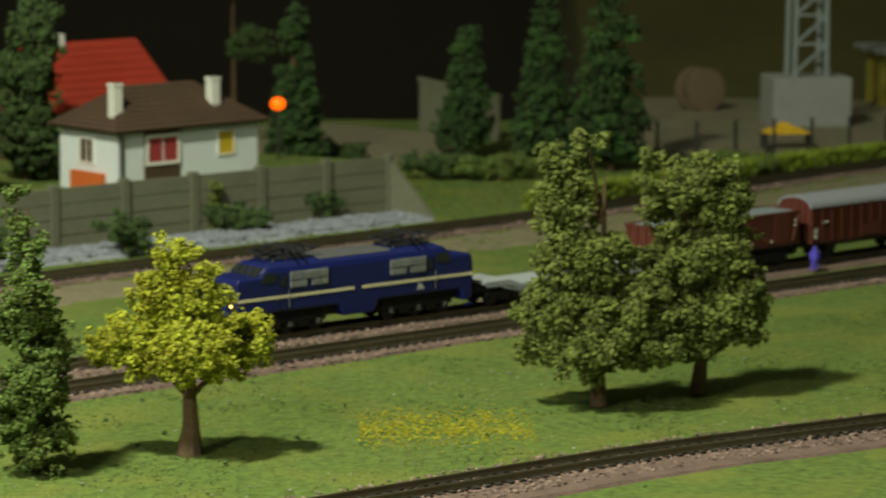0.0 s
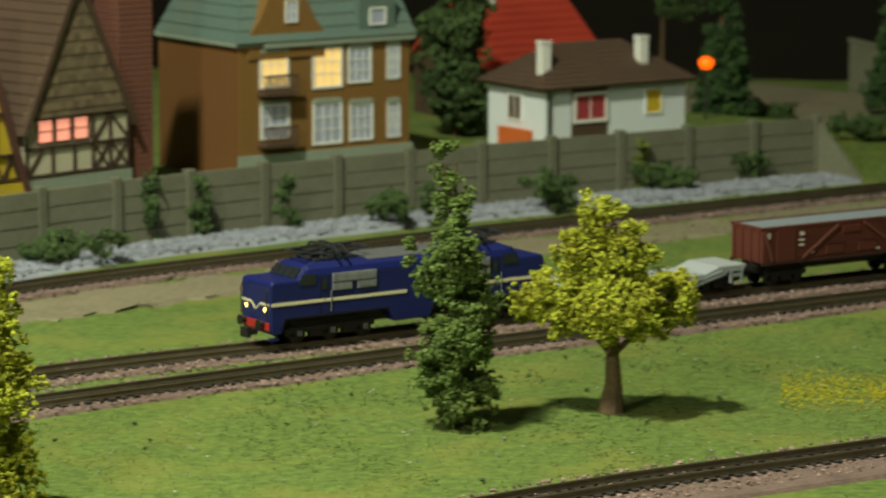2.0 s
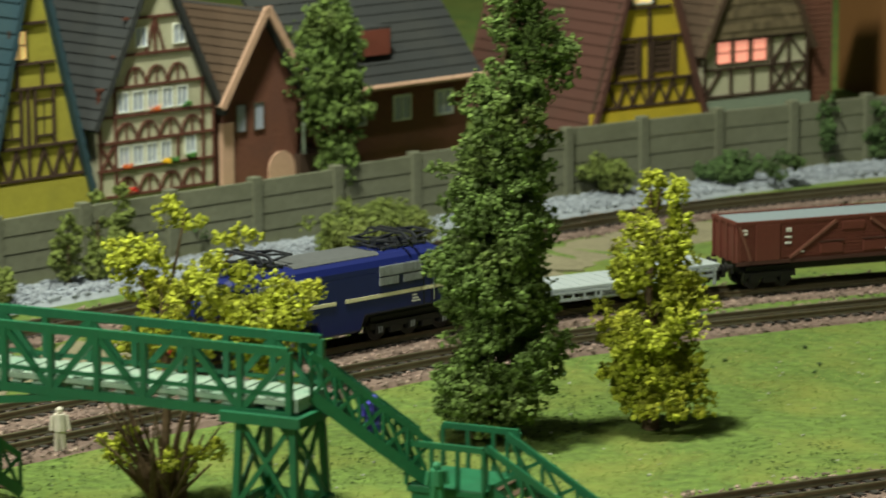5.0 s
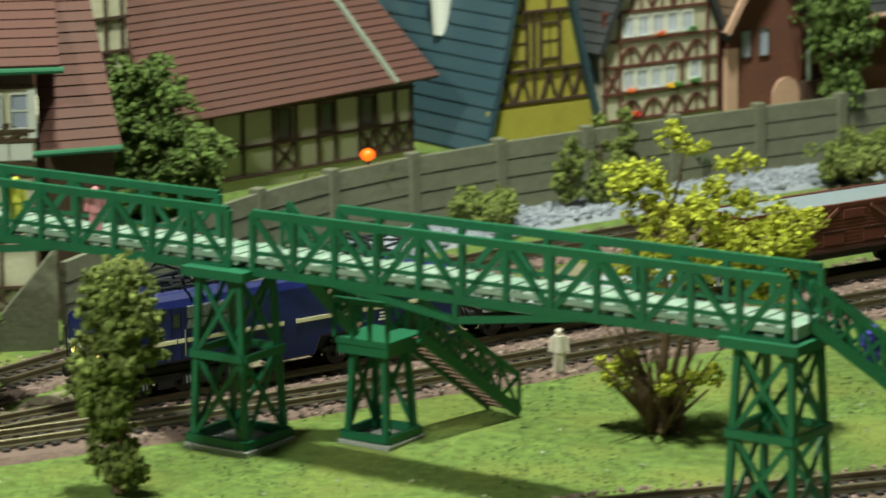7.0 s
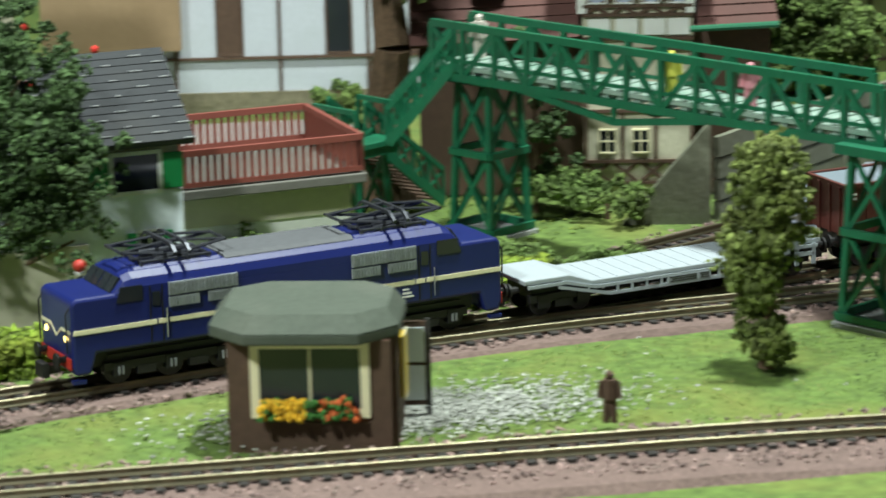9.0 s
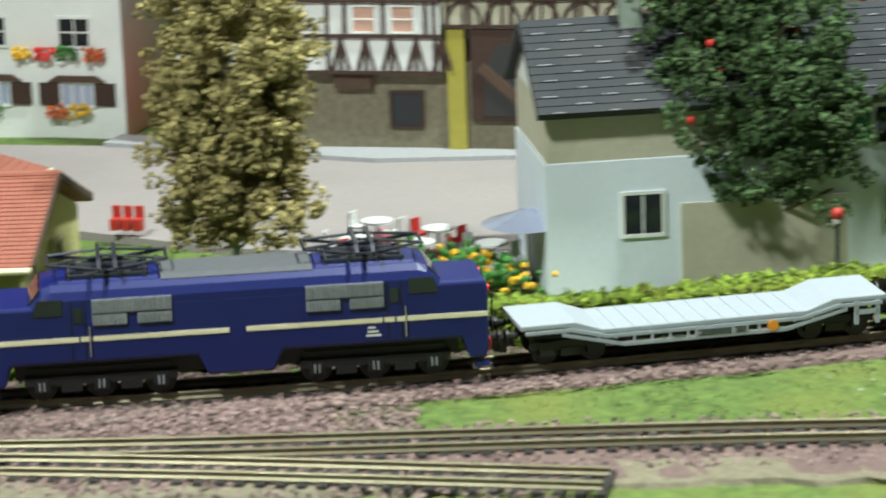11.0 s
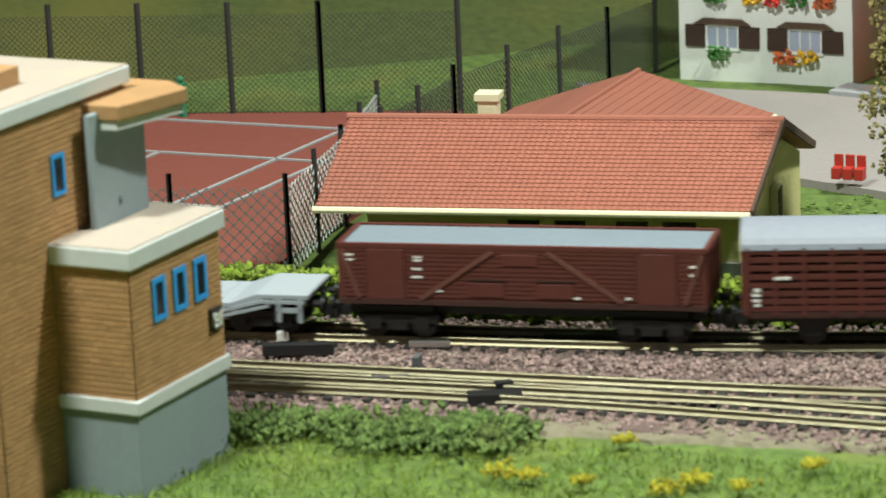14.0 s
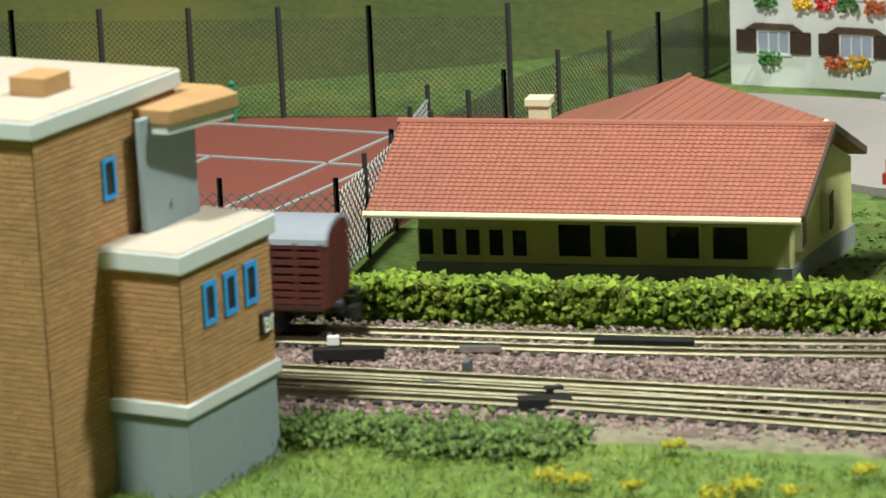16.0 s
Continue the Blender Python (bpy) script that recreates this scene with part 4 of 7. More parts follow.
def twigs(th, rg, lobes):
    for k in range(34):
        a, r = rg.uniform(0, 2 * math.pi), rg.uniform(8, 17)
        part("twig", Shape().rod((rg.normal(0, 2), rg.normal(0, 2), -3), (r * math.cos(a), r * math.sin(a), rg.uniform(8, 26)), .7, .25, n=5), "bark", th)


tree("poplar_tree", -.1160, .934, column(77, 13.0, -3, 2, .18, 1, 9) + [(-9, -4, 46, 5, 9), (11, 4, 34, 5, 6)], "leaf_mid", "bark", "slim dark green poplar on the meadow", 1.8, n=4600, size=1.05, seed=11)
tree("deciduous_tree", -.0725, .958, [(-17, 0, 31, 10, 8), (-3, 4, 33, 13, 8), (13, 0, 32, 11, 8), (2, -5, 29, 13, 8), (17, 3, 30, 8, 8), (-23, 0, 28, 8, 6), (10, -3, 24, 9, 5), (-10, -3, 25, 9, 5), (-8, 1, 45, 7, 7), (3, 0, 45, 9, 8), (-3, 0, 55, 7.5, 6), (-14, 0, 43, 4, 4)], "leaf_yellow", "bark", "yellow-green autumn tree with a thick brown trunk", 3.0, 40, n=6500, size=1.0, seed=12)
tree("deciduous_tree", .051, 1.033, [(0, 0, 22, 17, 12), (-15, 0, 26, 11, 12), (12, 2, 27, 12, 11), (-10, 0, 46, 11, 11), (2, 2, 42, 11, 11), (-11, 0, 62, 8, 10), (-12, 0, 74, 8, 8), (-4, 0, 79, 5, 6), (16, -2, 18, 9, 8), (-6, -8, 13, 9, 6), (-19, 0, 15, 8, 5), (-16, 0, 54, 5, 6)], "leaf_olive", "bark", "bushy olive green tree with a short trunk", 2.2, 70, n=7500, size=1.25, seed=13)
tree("deciduous_tree", .084, 1.056, [(2, 0, 24, 14, 11), (12, 0, 27, 10, 10), (-6, 0, 40, 11, 12), (4, 2, 44, 12, 12), (-8, 0, 58, 10, 11), (3, 0, 66, 10, 8), (-13, 0, 69, 8, 7), (8, 0, 58, 8, 8), (16, 0, 20, 8, 7), (-4, -6, 13, 7, 5)], "leaf_olive", "bark", "bushy olive green tree beside another one", 2.2, 62, n=6500, size=1.25, seed=14)
tree("poplar_tree", -.262, .790, column(122, 17.0, 15, 3, .3, 5, 11), "leaf_mid", "bark", "tall broad green poplar on the meadow", 3.0, 74, n=9500, size=1.2, seed=15)
tree("conical_tree", -.223, .812, column(63, 15.5, 1, 3, .4, 7, 9), "leaf_yellow", "bark", "small yellow-green conical tree", 1.8, n=3400, size=1.15, seed=16)
tree("shrub", -.311, .701, [(8, 4, 44, 13, 11), (-6, 0, 52, 7, 9), (20, 8, 42, 11, 9), (15, 7, 57, 6, 8), (-4, 3, 36, 9, 7), (24, 10, 34, 9, 8), (5, 3, 67, 6, 4), (30, 14, 45, 6, 6), (-10, -2, 11, 5, 4), (8, -2, 10, 7, 4)], "leaf_yellow", "bark", "sparse yellow-green shrub with bare dark twigs below", 1.6, 50, n=2300, size=1.15, seed=17, extra=twigs)
tree("conical_tree", -.398, .600, [(0, 0, 44, 6.5, 6), (1, 0, 36, 8, 7), (-2, 0, 28, 8.5, 7), (-3, 0, 19, 6, 6), (-1, 0, 10, 4, 5), (0, 0, 4, 4.5, 4)], "leaf_olive", "bark", "ragged olive green conical tree by the footbridge", 1.5, 44, n=1500, size=1.5, seed=18)
for k, (x, y, h, r) in enumerate(((-.071, 1.635, 76, 13), (.052, 1.640, 86, 14), (.085, 1.640, 104, 18), (.014, 1.690, 65, 13))):
    lob = [(0, 0, 4 + (h - 6) * (i + .5) / 9, r * (1.02 - 0.085 * i) * (1.12 if i % 2 else 0.95), h / 15) for i in range(9)]
    tree("spruce_tree", x, y, lob, "leaf_spruce", "bark", "dark green spruce tree behind the back track", 1.8, n=2200, size=1.9, seed=30 + k, group="spruces")
tree("deciduous_tree", -.183, 1.480, [(0, 0, 36, 14, 14), (-3, 0, 56, 14, 14), (2, 0, 76, 11, 13), (4, 0, 24, 13, 10)], "leaf_dark", "bark", "dense dark green tree between two houses", 2.4, n=2400, size=2.1, seed=41)
tree("pine_tree", -.115, 1.86, [(0, 0, 78, 22, 9), (8, 0, 92, 18, 9), (-9, 0, 90, 15, 8), (10, 0, 40, 12, 9)], "leaf_dark", "bark", "thin dark pine far behind the houses", 1.4, n=1100, size=2.0, seed=42)
tree("deciduous_tree", -.405, 1.062, [(0, 0, 36, 10, 12), (-3, 0, 52, 12, 12), (-1, 0, 66, 9, 11), (1, 0, 22, 7, 9)], "leaf_mid", "bark", "green tree standing at the brown house", 1.8, n=1900, size=1.7, seed=43)
tree("deciduous_tree", -.528, .812, [(0, 0, 40, 16, 12), (-12, 0, 32, 13, 9), (13, 0, 30, 14, 10), (2, 0, 50, 12, 7), (-18, 4, 24, 9, 7), (16, 0, 19, 10, 7), (4, -4, 22, 14, 8)], "leaf_mid", "bark", "spreading green tree behind the wall", 2.6, 40, n=4200, size=1.4, seed=44)
tree("apple_tree", -.571, .526, [(0, 0, 40, 25, 16), (-23, -4, 38, 15, 14), (21, 3, 40, 15, 13), (-8, 0, 59, 20, 13), (14, 2, 58, 16, 12), (-2, 0, 72, 15, 9), (-19, -5, 26, 14, 9), (14, -4, 25, 15, 9), (27, 4, 21, 8, 7), (-25, -4, 26, 10, 8)], "leaf_dark", "bark", "large green apple tree with red apples", 2.6, 50, n=7500, size=1.3, seed=45, extra=apples)
tree("birch_tree", -.619, .4125, [(0, 0, 40, 17, 14), (-8, 0, 28, 11, 9), (9, 0, 32, 12, 11), (0, 2, 60, 19, 15), (-6, 0, 76, 15, 14), (8, 0, 78, 14, 13), (0, 0, 92, 12, 10), (-12, 0, 46, 10, 10), (14, 0, 50, 9, 12), (-5, -3, 22, 11, 8), (-11, 0, 19, 8, 6), (13, 2, 25, 10, 8), (15, 0, 66, 9, 11)], "leaf_tan", "bark_pale", "tan-leaved birch with a white trunk", 1.15, 80, n=10500, size=1.15, seed=46)
# the thick old trunk by the footbridge, with ivy
tree("old_tree", -.578, .683, [(12, -10, 66, 13, 9), (14, -8, 78, 13, 12), (8, -4, 92, 20, 12), (-6, 0, 104, 24, 12), (14, 0, 110, 20, 12)], "leaf_olive", "bark", "old tree with a thick furrowed trunk and ivy", 7.5, 104, n=2200, size=2.0, seed=47)

BUSHES = [(-.331, 1.151, 11, 10, "leaf_olive"), (-.298, 1.190, 16, 9, "leaf_dark"), (-.181, 1.298, 10, 11, "leaf_dark"), (-.128, 1.350, 13, 12, "leaf_dark"), (-.086, 1.414, 12, 9, "leaf_dark"), (-.051, 1.456, 17, 12, "leaf_dark"),
          (-.386, 1.016, 17, 11, "leaf_olive"), (-.370, 1.040, 15, 10, "leaf_olive"), (-.459, .896, 10, 8, "leaf_olive"), (-.455, .892, 11, 8, "leaf_olive"), (-.433, 1.008, 8, 11, "leaf_dark"),
          (-.537, .585, 16, 11, "leaf_mid"), (-.515, .56, 9, 5, "hedge_green"), (-.545, .60, 8, 6, "hedge_green"), (-.05, 1.665, 13, 9, "leaf_dark"), (-.002, 1.606, 14, 8, "leaf_dark"), (.145, 1.62, 20, 8, "leaf_mid"), (.03, 1.60, 22, 7, "leaf_mid"),
          (.158, 1.075, 8, 14, "leaf_yellow"), (-.470, .640, 14, 5, "leaf_mid"), (-.497, .630, 11, 5, "leaf_mid"), (-.575, .575, 12, 9, "leaf_mid"), (-.60, .50, 11, 8, "leaf_mid"), (-.515, .70, 16, 7, "leaf_mid"), (-.668, .768, 8, 8, "leaf_mid")]
for k, (x, y, r, h, leaf) in enumerate(BUSHES):
    th = thing("bush", place(x, y), {"leaf_olive": "olive green bush by the concrete wall", "leaf_dark": "dark green bush below the town wall", "leaf_mid": "round green garden bush", "hedge_green": "low light green bush in the grass", "leaf_yellow": "small bright yellow bush on the meadow"}[leaf], "bush", "bushes")
    rg = np.random.RandomState(100 + k)
    lob = [(rg.normal(0, r * .45), rg.normal(0, r * .3), h * .5 + rg.normal(0, h * .15), r * .5, h * .55) for _ in range(5)]
    n = int(190 * r)
    me = scatter_mesh("foliage", clumps(rg, n, lob, 1.1, .4), np.clip(rg.gamma(5, .2, n), .4, 1.7) * .62, 200 + k, "chip", jitter=.55)
    me.materials.append(MATS[leaf])
    part("foliage", me, leaf, th)
    part("stem", Shape().rod((0, 0, -4), (0, 0, h * .6), .8, .3), "bark", th)
IVY = [(-.536, .696, 10, 46), (-.274, 1.246, 5, 22), (-.255, 1.259, 5, 22), (-.226, 1.284, 5, 22), (-.447, .936, 5.5, 23), (-.441, .945, 6, 25), (-.442, .966, 4.5, 24), (-.500, .862, 5, 16), (-.486, .882, 6, 20), (-.095, 1.416, 5, 18)]
for k, (x, y, r, h) in enumerate(IVY):
    th = thing("climbing_plant", place(x, y), "upright green climber in front of the wall", "plant", "climbers")
    rg = np.random.RandomState(300 + k)
    me = scatter_mesh("foliage", clumps(rg, 900, column(h, r, 0, 0, .6, k, 5), 1.0, .4), np.clip(rg.gamma(5, .2, 900), .4, 1.7) * .6, 320 + k, "chip", jitter=.55)
    me.materials.append(MATS["leaf_dark" if k < 4 else "leaf_olive"])
    part("foliage", me, "leaf_olive", th)
    part("stem", Shape().rod((0, 0, -4), (0, 0, h * .7), .6, .3), "bark", th)


def hedge(line, s0, s1, w, h, label, seed):
    th = thing("hedge", Matrix(), label, "hedge")
    ln = lengths(line)
    ln = line[(ln >= s0) & (ln <= s1)]
    n = int((s1 - s0) * 1000 * w * 5.0)
    rg = np.random.RandomState(seed + 1000)
    p = along(ln, n, -w / 2000, w / 2000, seed)
    z = rg.uniform(0, 1, n) ** .75 * (h + 1) - 3
    z += np.sin(p[:, 0] * .21) * np.cos(p[:, 1] * .17) * .8 * (z > h * .4)
    sh = Shape()
    a, b = side(ln, -w / 6000) * 1000, side(ln, w / 6000) * 1000
    k = len(ln)
    vs = [(*q, zz) for row, zz in ((a, -5), (a, h * .5), (b, h * .5), (b, -5)) for q in row]
    sh.add(vs, [(j * k + i, j * k + i + 1, (j + 1) * k + i + 1, (j + 1) * k + i) for j in range(3) for i in range(k - 1)])
    part("core", sh, "hedge_green", th)
    me = scatter_mesh("foliage", np.column_stack([p, z]), np.clip(rg.gamma(5, .2, n), .4, 1.7) * .8, seed, "chip", jitter=.55)
    me.materials.append(MATS["hedge_green"])
    tagged(part("foliage", me, "hedge_green", th), kind="stuff")


hedge(side(MAIN, 0.0245), 1.555, 2.22, 11, 8, "clipped yellow-green hedge along the main line", 61)
hedge(side(BACK, 0.022), .40, .75, 8, 7, "low green hedge beside the back track", 62)


# ---- houses: x along the front to the right, y away from the front, z up, millimetres ----
def roof_slope(parent, a, b, c, d, courses, material, thick=1.2, name="roof", label="", rise=0.55):
    """Overlapping courses of tiles from the eave a-b up to the ridge d-c."""
    a, b, c, d = (Vector(p) for p in (a, b, c, d))
    nrm = (b - a).cross(d - a).normalized()
    slab = part(name, Shape().slab(a, b, c, d, thick), material, parent, label)
    sh = Shape()
    for k in range(courses):
        u, v = k / courses, (k + 1.12) / courses
        v = min(v, 1)
        lo_l, lo_r, hi_l, hi_r = a.lerp(d, u), b.lerp(c, u), a.lerp(d, v), b.lerp(c, v)
        lift = nrm * rise
        sh.slab(lo_l + lift, lo_r + lift, hi_r + nrm * 0.08, hi_l + nrm * 0.08, 0.5)
    tagged(part("tile_course", sh, material, slab), kind="stuff")
    return slab


def window(parent, x, z, w, h, pane="glass_dark", frame="white_paint", y=0.0, bars=(1, 1), depth=0.5, face="front", shutter="", proud=0.6, thick=0.0):
    """A framed window. x, z: middle. face: front (towards -y at y) or left (towards -x at x = y)."""
    fr, pn = Shape(), Shape()
    t = thick or max(.4, w * .09)

    def bx(sh, a, b, c, d, e, f):
        return sh.box(a, b, e, f, c, d) if face == "front" else sh.box(e, f, a, b, c, d)
    y0, y1 = y - proud, y + depth
    loops = [[(x + a * (w / 2 + g), z + b * (h / 2 + g)) for a, b in ((-1, -1), (1, -1), (1, 1), (-1, 1))] for g in (t, 0)]
    ring = [(p, q, yy) for yy in (y0, y1) for lp in loops for p, q in lp]
    quads = []
    for i in range(4):
        j = (i + 1) % 4
        quads += [(i, j, 4 + j, 4 + i), (8 + i, 12 + i, 12 + j, 8 + j), (i, 8 + i, 8 + j, j), (4 + i, 4 + j, 12 + j, 12 + i)]
    fr.add([(p, yy, q) if face == "front" else (yy, p, q) for p, q, yy in ring], quads)
    bars_at = []
    for i in range(bars[0]):
        xx = x - w / 2 + w * (i + 1) / (bars[0] + 1)
        bars_at.append(bx(Shape(), xx - .22, xx + .22, z - h / 2, z + h / 2, y - proud * .7, y1))
    for i in range(bars[1]):
        zz = z - h / 2 + h * (i + 1) / (bars[1] + 1)
        bars_at.append(bx(Shape(), x - w / 2, x + w / 2, zz - .2, zz + .2, y - proud * .64, y1))
    bx(pn, x - w / 2, x + w / 2, z - h / 2, z + h / 2, y - .15, y1 - .05)
    wd = part("window", fr, frame, parent)
    part("pane", pn, pane, wd)
    for bar in bars_at:
        part("glazing_bar", bar, frame, wd)
    if shutter:
        for e in (-1, 1):
            s = Shape()
            c = x + e * (w * .5 + t + w * .24)
            bx(s, c - w * .22, c + w * .22, z - h / 2, z + h / 2, y - .9, y - .05)
            part("shutter", s, shutter, wd, "green shutter", bevel=.15)
    return wd


def timbers(parent, bars, y, material, wide=1.3, face="front", name="timber_frame"):
    """Beams laid on a wall: (x0, z0, x1, z1)."""
    sh = Shape()
    for x0, z0, x1, z1 in bars:
        if face == "front":
            sh.beam((x0, y - .12, z0), (x1, y - .12, z1), wide, .9) if abs(z1 - z0) < abs(x1 - x0) * .2 else sh.beam((x0, y - .12, z0), (x1, y - .12, z1), wide * .85 if abs(x1 - x0) < .01 else wide * .7, .9)
        else:
            sh.beam((y - .12, x0, z0), (y - .12, x1, z1), wide, .9)
    return part(name, sh, material, parent, "dark timber framing")


def arches(parent, x0, x1, z, n, y, material):
    w = (x1 - x0) / n
    for k in range(n):
        c = x0 + w * (k + .5)
        arc = [(c + w * g * math.cos(a), z + w * (g + .16) * math.sin(a)) for g, row in ((.49, 1), (.41, -1)) for a in np.linspace(0, math.pi, 9)[::row]]
        part("timber_arch", Shape().prism(arc, y - .6, y + .3, "y"), material, parent)
        part("arch_post", Shape().box(c - .35, c + .35, y - .5, y + .3, z, z + w * .6), material, parent)


Z0 = 9.0   # foot of the town houses on the terrace


def bungalow():
    th = thing("bungalow", place(-.1286, 1.4358, 42.5), "white bungalow with a brown hipped roof and red curtains", "house")
    part("wall", Shape().box(-13, 65, 0, 42, Z0, 39.5), "cool_white", th, bevel=.2)
    part("porch_panel", Shape().box(1.2, 21, -.35, .3, Z0, 39.4), "wood_brown", th)
    e, r = 39.0, 56.0
    A, B, C, D = (-17, -4, e), (69, -4, e), (69, 46, e), (-17, 46, e)
    R1, R2 = (6, 21, r), (44, 21, r)
    roof_slope(th, A, B, R2, R1, 10, "roof_brown", label="brown tiled hipped roof")
    roof_slope(th, D, A, R1, R1, 10, "roof_brown")
    roof_slope(th, B, C, R2, R2, 10, "roof_brown")
    roof_slope(th, C, D, R1, R2, 10, "roof_brown")
    for x, y, z in ((-8, 8, 59), (46, 8, 58.5)):
        part("chimney", Shape().box(x - 2.4, x + 2.4, y - 2.2, y + 2.2, 42, z).box(x - 2.7, x + 2.7, y - 2.5, y + 2.5, z - 1.5, z), "white_paint", th, "white chimney", bevel=.2)
    window(th, 46.8, 30, 8.2, 10, "curtain_yellow", "white_paint", bars=(0, 0))
    window(th, 11.3, 29.5, 16, 10.5, "curtain_red", "white_paint", y=-.4, bars=(1, 0))
    window(th, 22, 29, 9, 10, "wood_brown", "white_paint", y=-13, bars=(1, 0), face="left")
    part("drain_pipe", Shape().path([(-12, -1.4, Z0), (-12, -1.4, 35), (-13.5, -3.4, 38.5)], .6), "letter_dark", th)
    part("terrace_wall", Shape().box(-16.5, -14, 8, 30, Z0, 20), "flower_orange", th)
    return th


def red_house():
    th = thing("house", place(-.180, 1.538, 42), "house with a steep crimson roof behind the bungalow", "house")
    part("wall", Shape().box(-6, 70, 0, 45, Z0, 40), "wood_brown", th)
    roof_slope(th, (-10, -5, 34), (74, -5, 34), (66, 22, 65), (-4, 22, 65), 9, "roof_crimson", label="crimson tiled roof")
    roof_slope(th, (74, 50, 34), (-10, 50, 34), (-4, 22, 65), (66, 22, 65), 9, "roof_crimson")
    part("gable", Shape().prism([(0, 34), (45, 34), (22, 64)], -5, -3, "x"), "wood_brown", th)
    part("chimney", Shape().box(18, 23, 20, 25, 55, 69), "white_paint", th)


def town_house():
    th = thing("town_house", place(-.2075, 1.3619, 43), "large ochre town house with a teal mansard roof", "house")
    part("wall", Shape().box(-61.5, 23, 0, 62, Z0, 66), "ochre_wall", th, bevel=.2)
    part("side_wall", Shape().box(-62.4, -61.4, .5, 61, Z0, 66), "brown_wall", th, "plain brown fire wall")
    part("cornice", Shape().box(-50, 25, -2, 1, 64.5, 67.5).box(-64, -50, -1, 62, 65.5, 67), "trim_teal", th, bevel=.3)
    part("plinth", Shape().box(-62, 24, -1, 0, Z0, 21), "trim_teal", th)
    roof_slope(th, (-63, -2, 67), (25, -2, 67), (18, 12, 96), (-52, 12, 96), 6, "roof_teal", label="teal mansard roof")
    roof_slope(th, (-63, 63, 67), (-63, -2, 67), (-52, 12, 96), (-52, 50, 96), 6, "roof_teal")
    roof_slope(th, (25, -2, 67), (25, 63, 67), (18, 50, 96), (18, 12, 96), 6, "roof_teal")
    roof_slope(th, (25, 63, 67), (-63, 63, 67), (-52, 50, 96), (18, 50, 96), 6, "roof_teal")
    part("roof_top", Shape().box(-52, 18, 12, 50, 94.5, 96.2), "roof_teal", th)
    part("gable", Shape().prism([(-57, 60), (-20, 60), (-20, 70), (-25, 76), (-29, 84), (-34, 94), (-43, 94), (-48, 84), (-52, 76), (-57, 70)], -.8, 12, "y"), "ochre_wall", th, "stepped ochre gable", bevel=.3)
    window(th, -36.6, 79, 5, 8, "pane_pale", "white_paint", y=-.9)
    part("dormer", Shape().box(-3, 15, -1, 10, 68, 84), "roof_teal", th)
    window(th, 6, 75, 7, 6, "pane_pale", "white_paint", y=-1.1, bars=(0, 0))
    for x, z, w, h, pn in ((-44.5, 55.5, 12, 13, "pane_lit"), (-18.4, 55, 12.5, 15, "pane_lit"), (-2.4, 55.3, 10, 13.5, "pane_pale"), (14.6, 55.3, 5.5, 13, "pane_pale"),
                           (-44.2, 34.5, 12, 12.5, "pane_pale"), (-18.4, 32, 12.5, 15.5, "pane_pale"), (-1.6, 31.4, 10, 14, "pane_pale"), (14.8, 31, 5.5, 13.5, "pane_pale")):
        window(th, x, z, w, h, pn, "white_paint", bars=(2, 2))
        part("lintel", Shape().prism([(x - w * .62, z + h * .5 + .8), (x + w * .62, z + h * .5 + .8), (x + w * .5, z + h * .5 + 2.6), (x - w * .5, z + h * .5 + 2.6)], -.9, .2, "y"), "trim_teal", th)
    for z in (46.5, 25.5):
        b = Shape().box(-52.5, -36, -5.5, 0, z - 1.2, z).box(-52.5, -36, -5.5, -5, z + 6.5, z + 7.4)
        for x in np.arange(-52, -36, 1.3):
            b.box(x, x + .5, -5.5, -5, z, z + 7)
        part("balcony", b, "wood_brown", th, "brown wooden balcony")


def tall_chimney():
    th = thing("factory_chimney", place(-.2849, 1.2761, 50, 0), "tall square red-brown brick chimney", "chimney")
    part("shaft", Shape().box(-8, 8, 0, 16, Z0, 110), "brick_red", th, bevel=.4)
    sh = Shape()
    for z in np.arange(Z0 + 1, 109, 2.2):
        sh.box(-8.15, 8.15, -.15, 16.15, z, z + 1.8)
    tagged(part("brick_course", sh, "brick_red", th), kind="stuff")


def gable_house(name, m, x0, x1, depth, eave, ridge, wall, roof, label, courses=14, over=4.0, front_over=3.0, foot=Z0):
    """A house with its gable to the front."""
    th = thing(name, m, label, "house")
    c = (x0 + x1) / 2
    part("wall", Shape().prism([(x0, foot), (x1, foot), (x1, eave), (c, ridge - 2), (x0, eave)], 0, depth, "y"), wall, th, bevel=.2)
    k = (ridge - eave) / (c - x0)
    lo = eave - over * k * .6
    roof_slope(th, (x0 - over * .6, depth + 2, lo), (x0 - over * .6, -front_over, lo), (c, -front_over, ridge), (c, depth + 2, ridge), courses, roof, 1.6)
    roof_slope(th, (x1 + over * .6, -front_over, lo), (x1 + over * .6, depth + 2, lo), (c, depth + 2, ridge), (c, -front_over, ridge), courses, roof, 1.6)
    return th


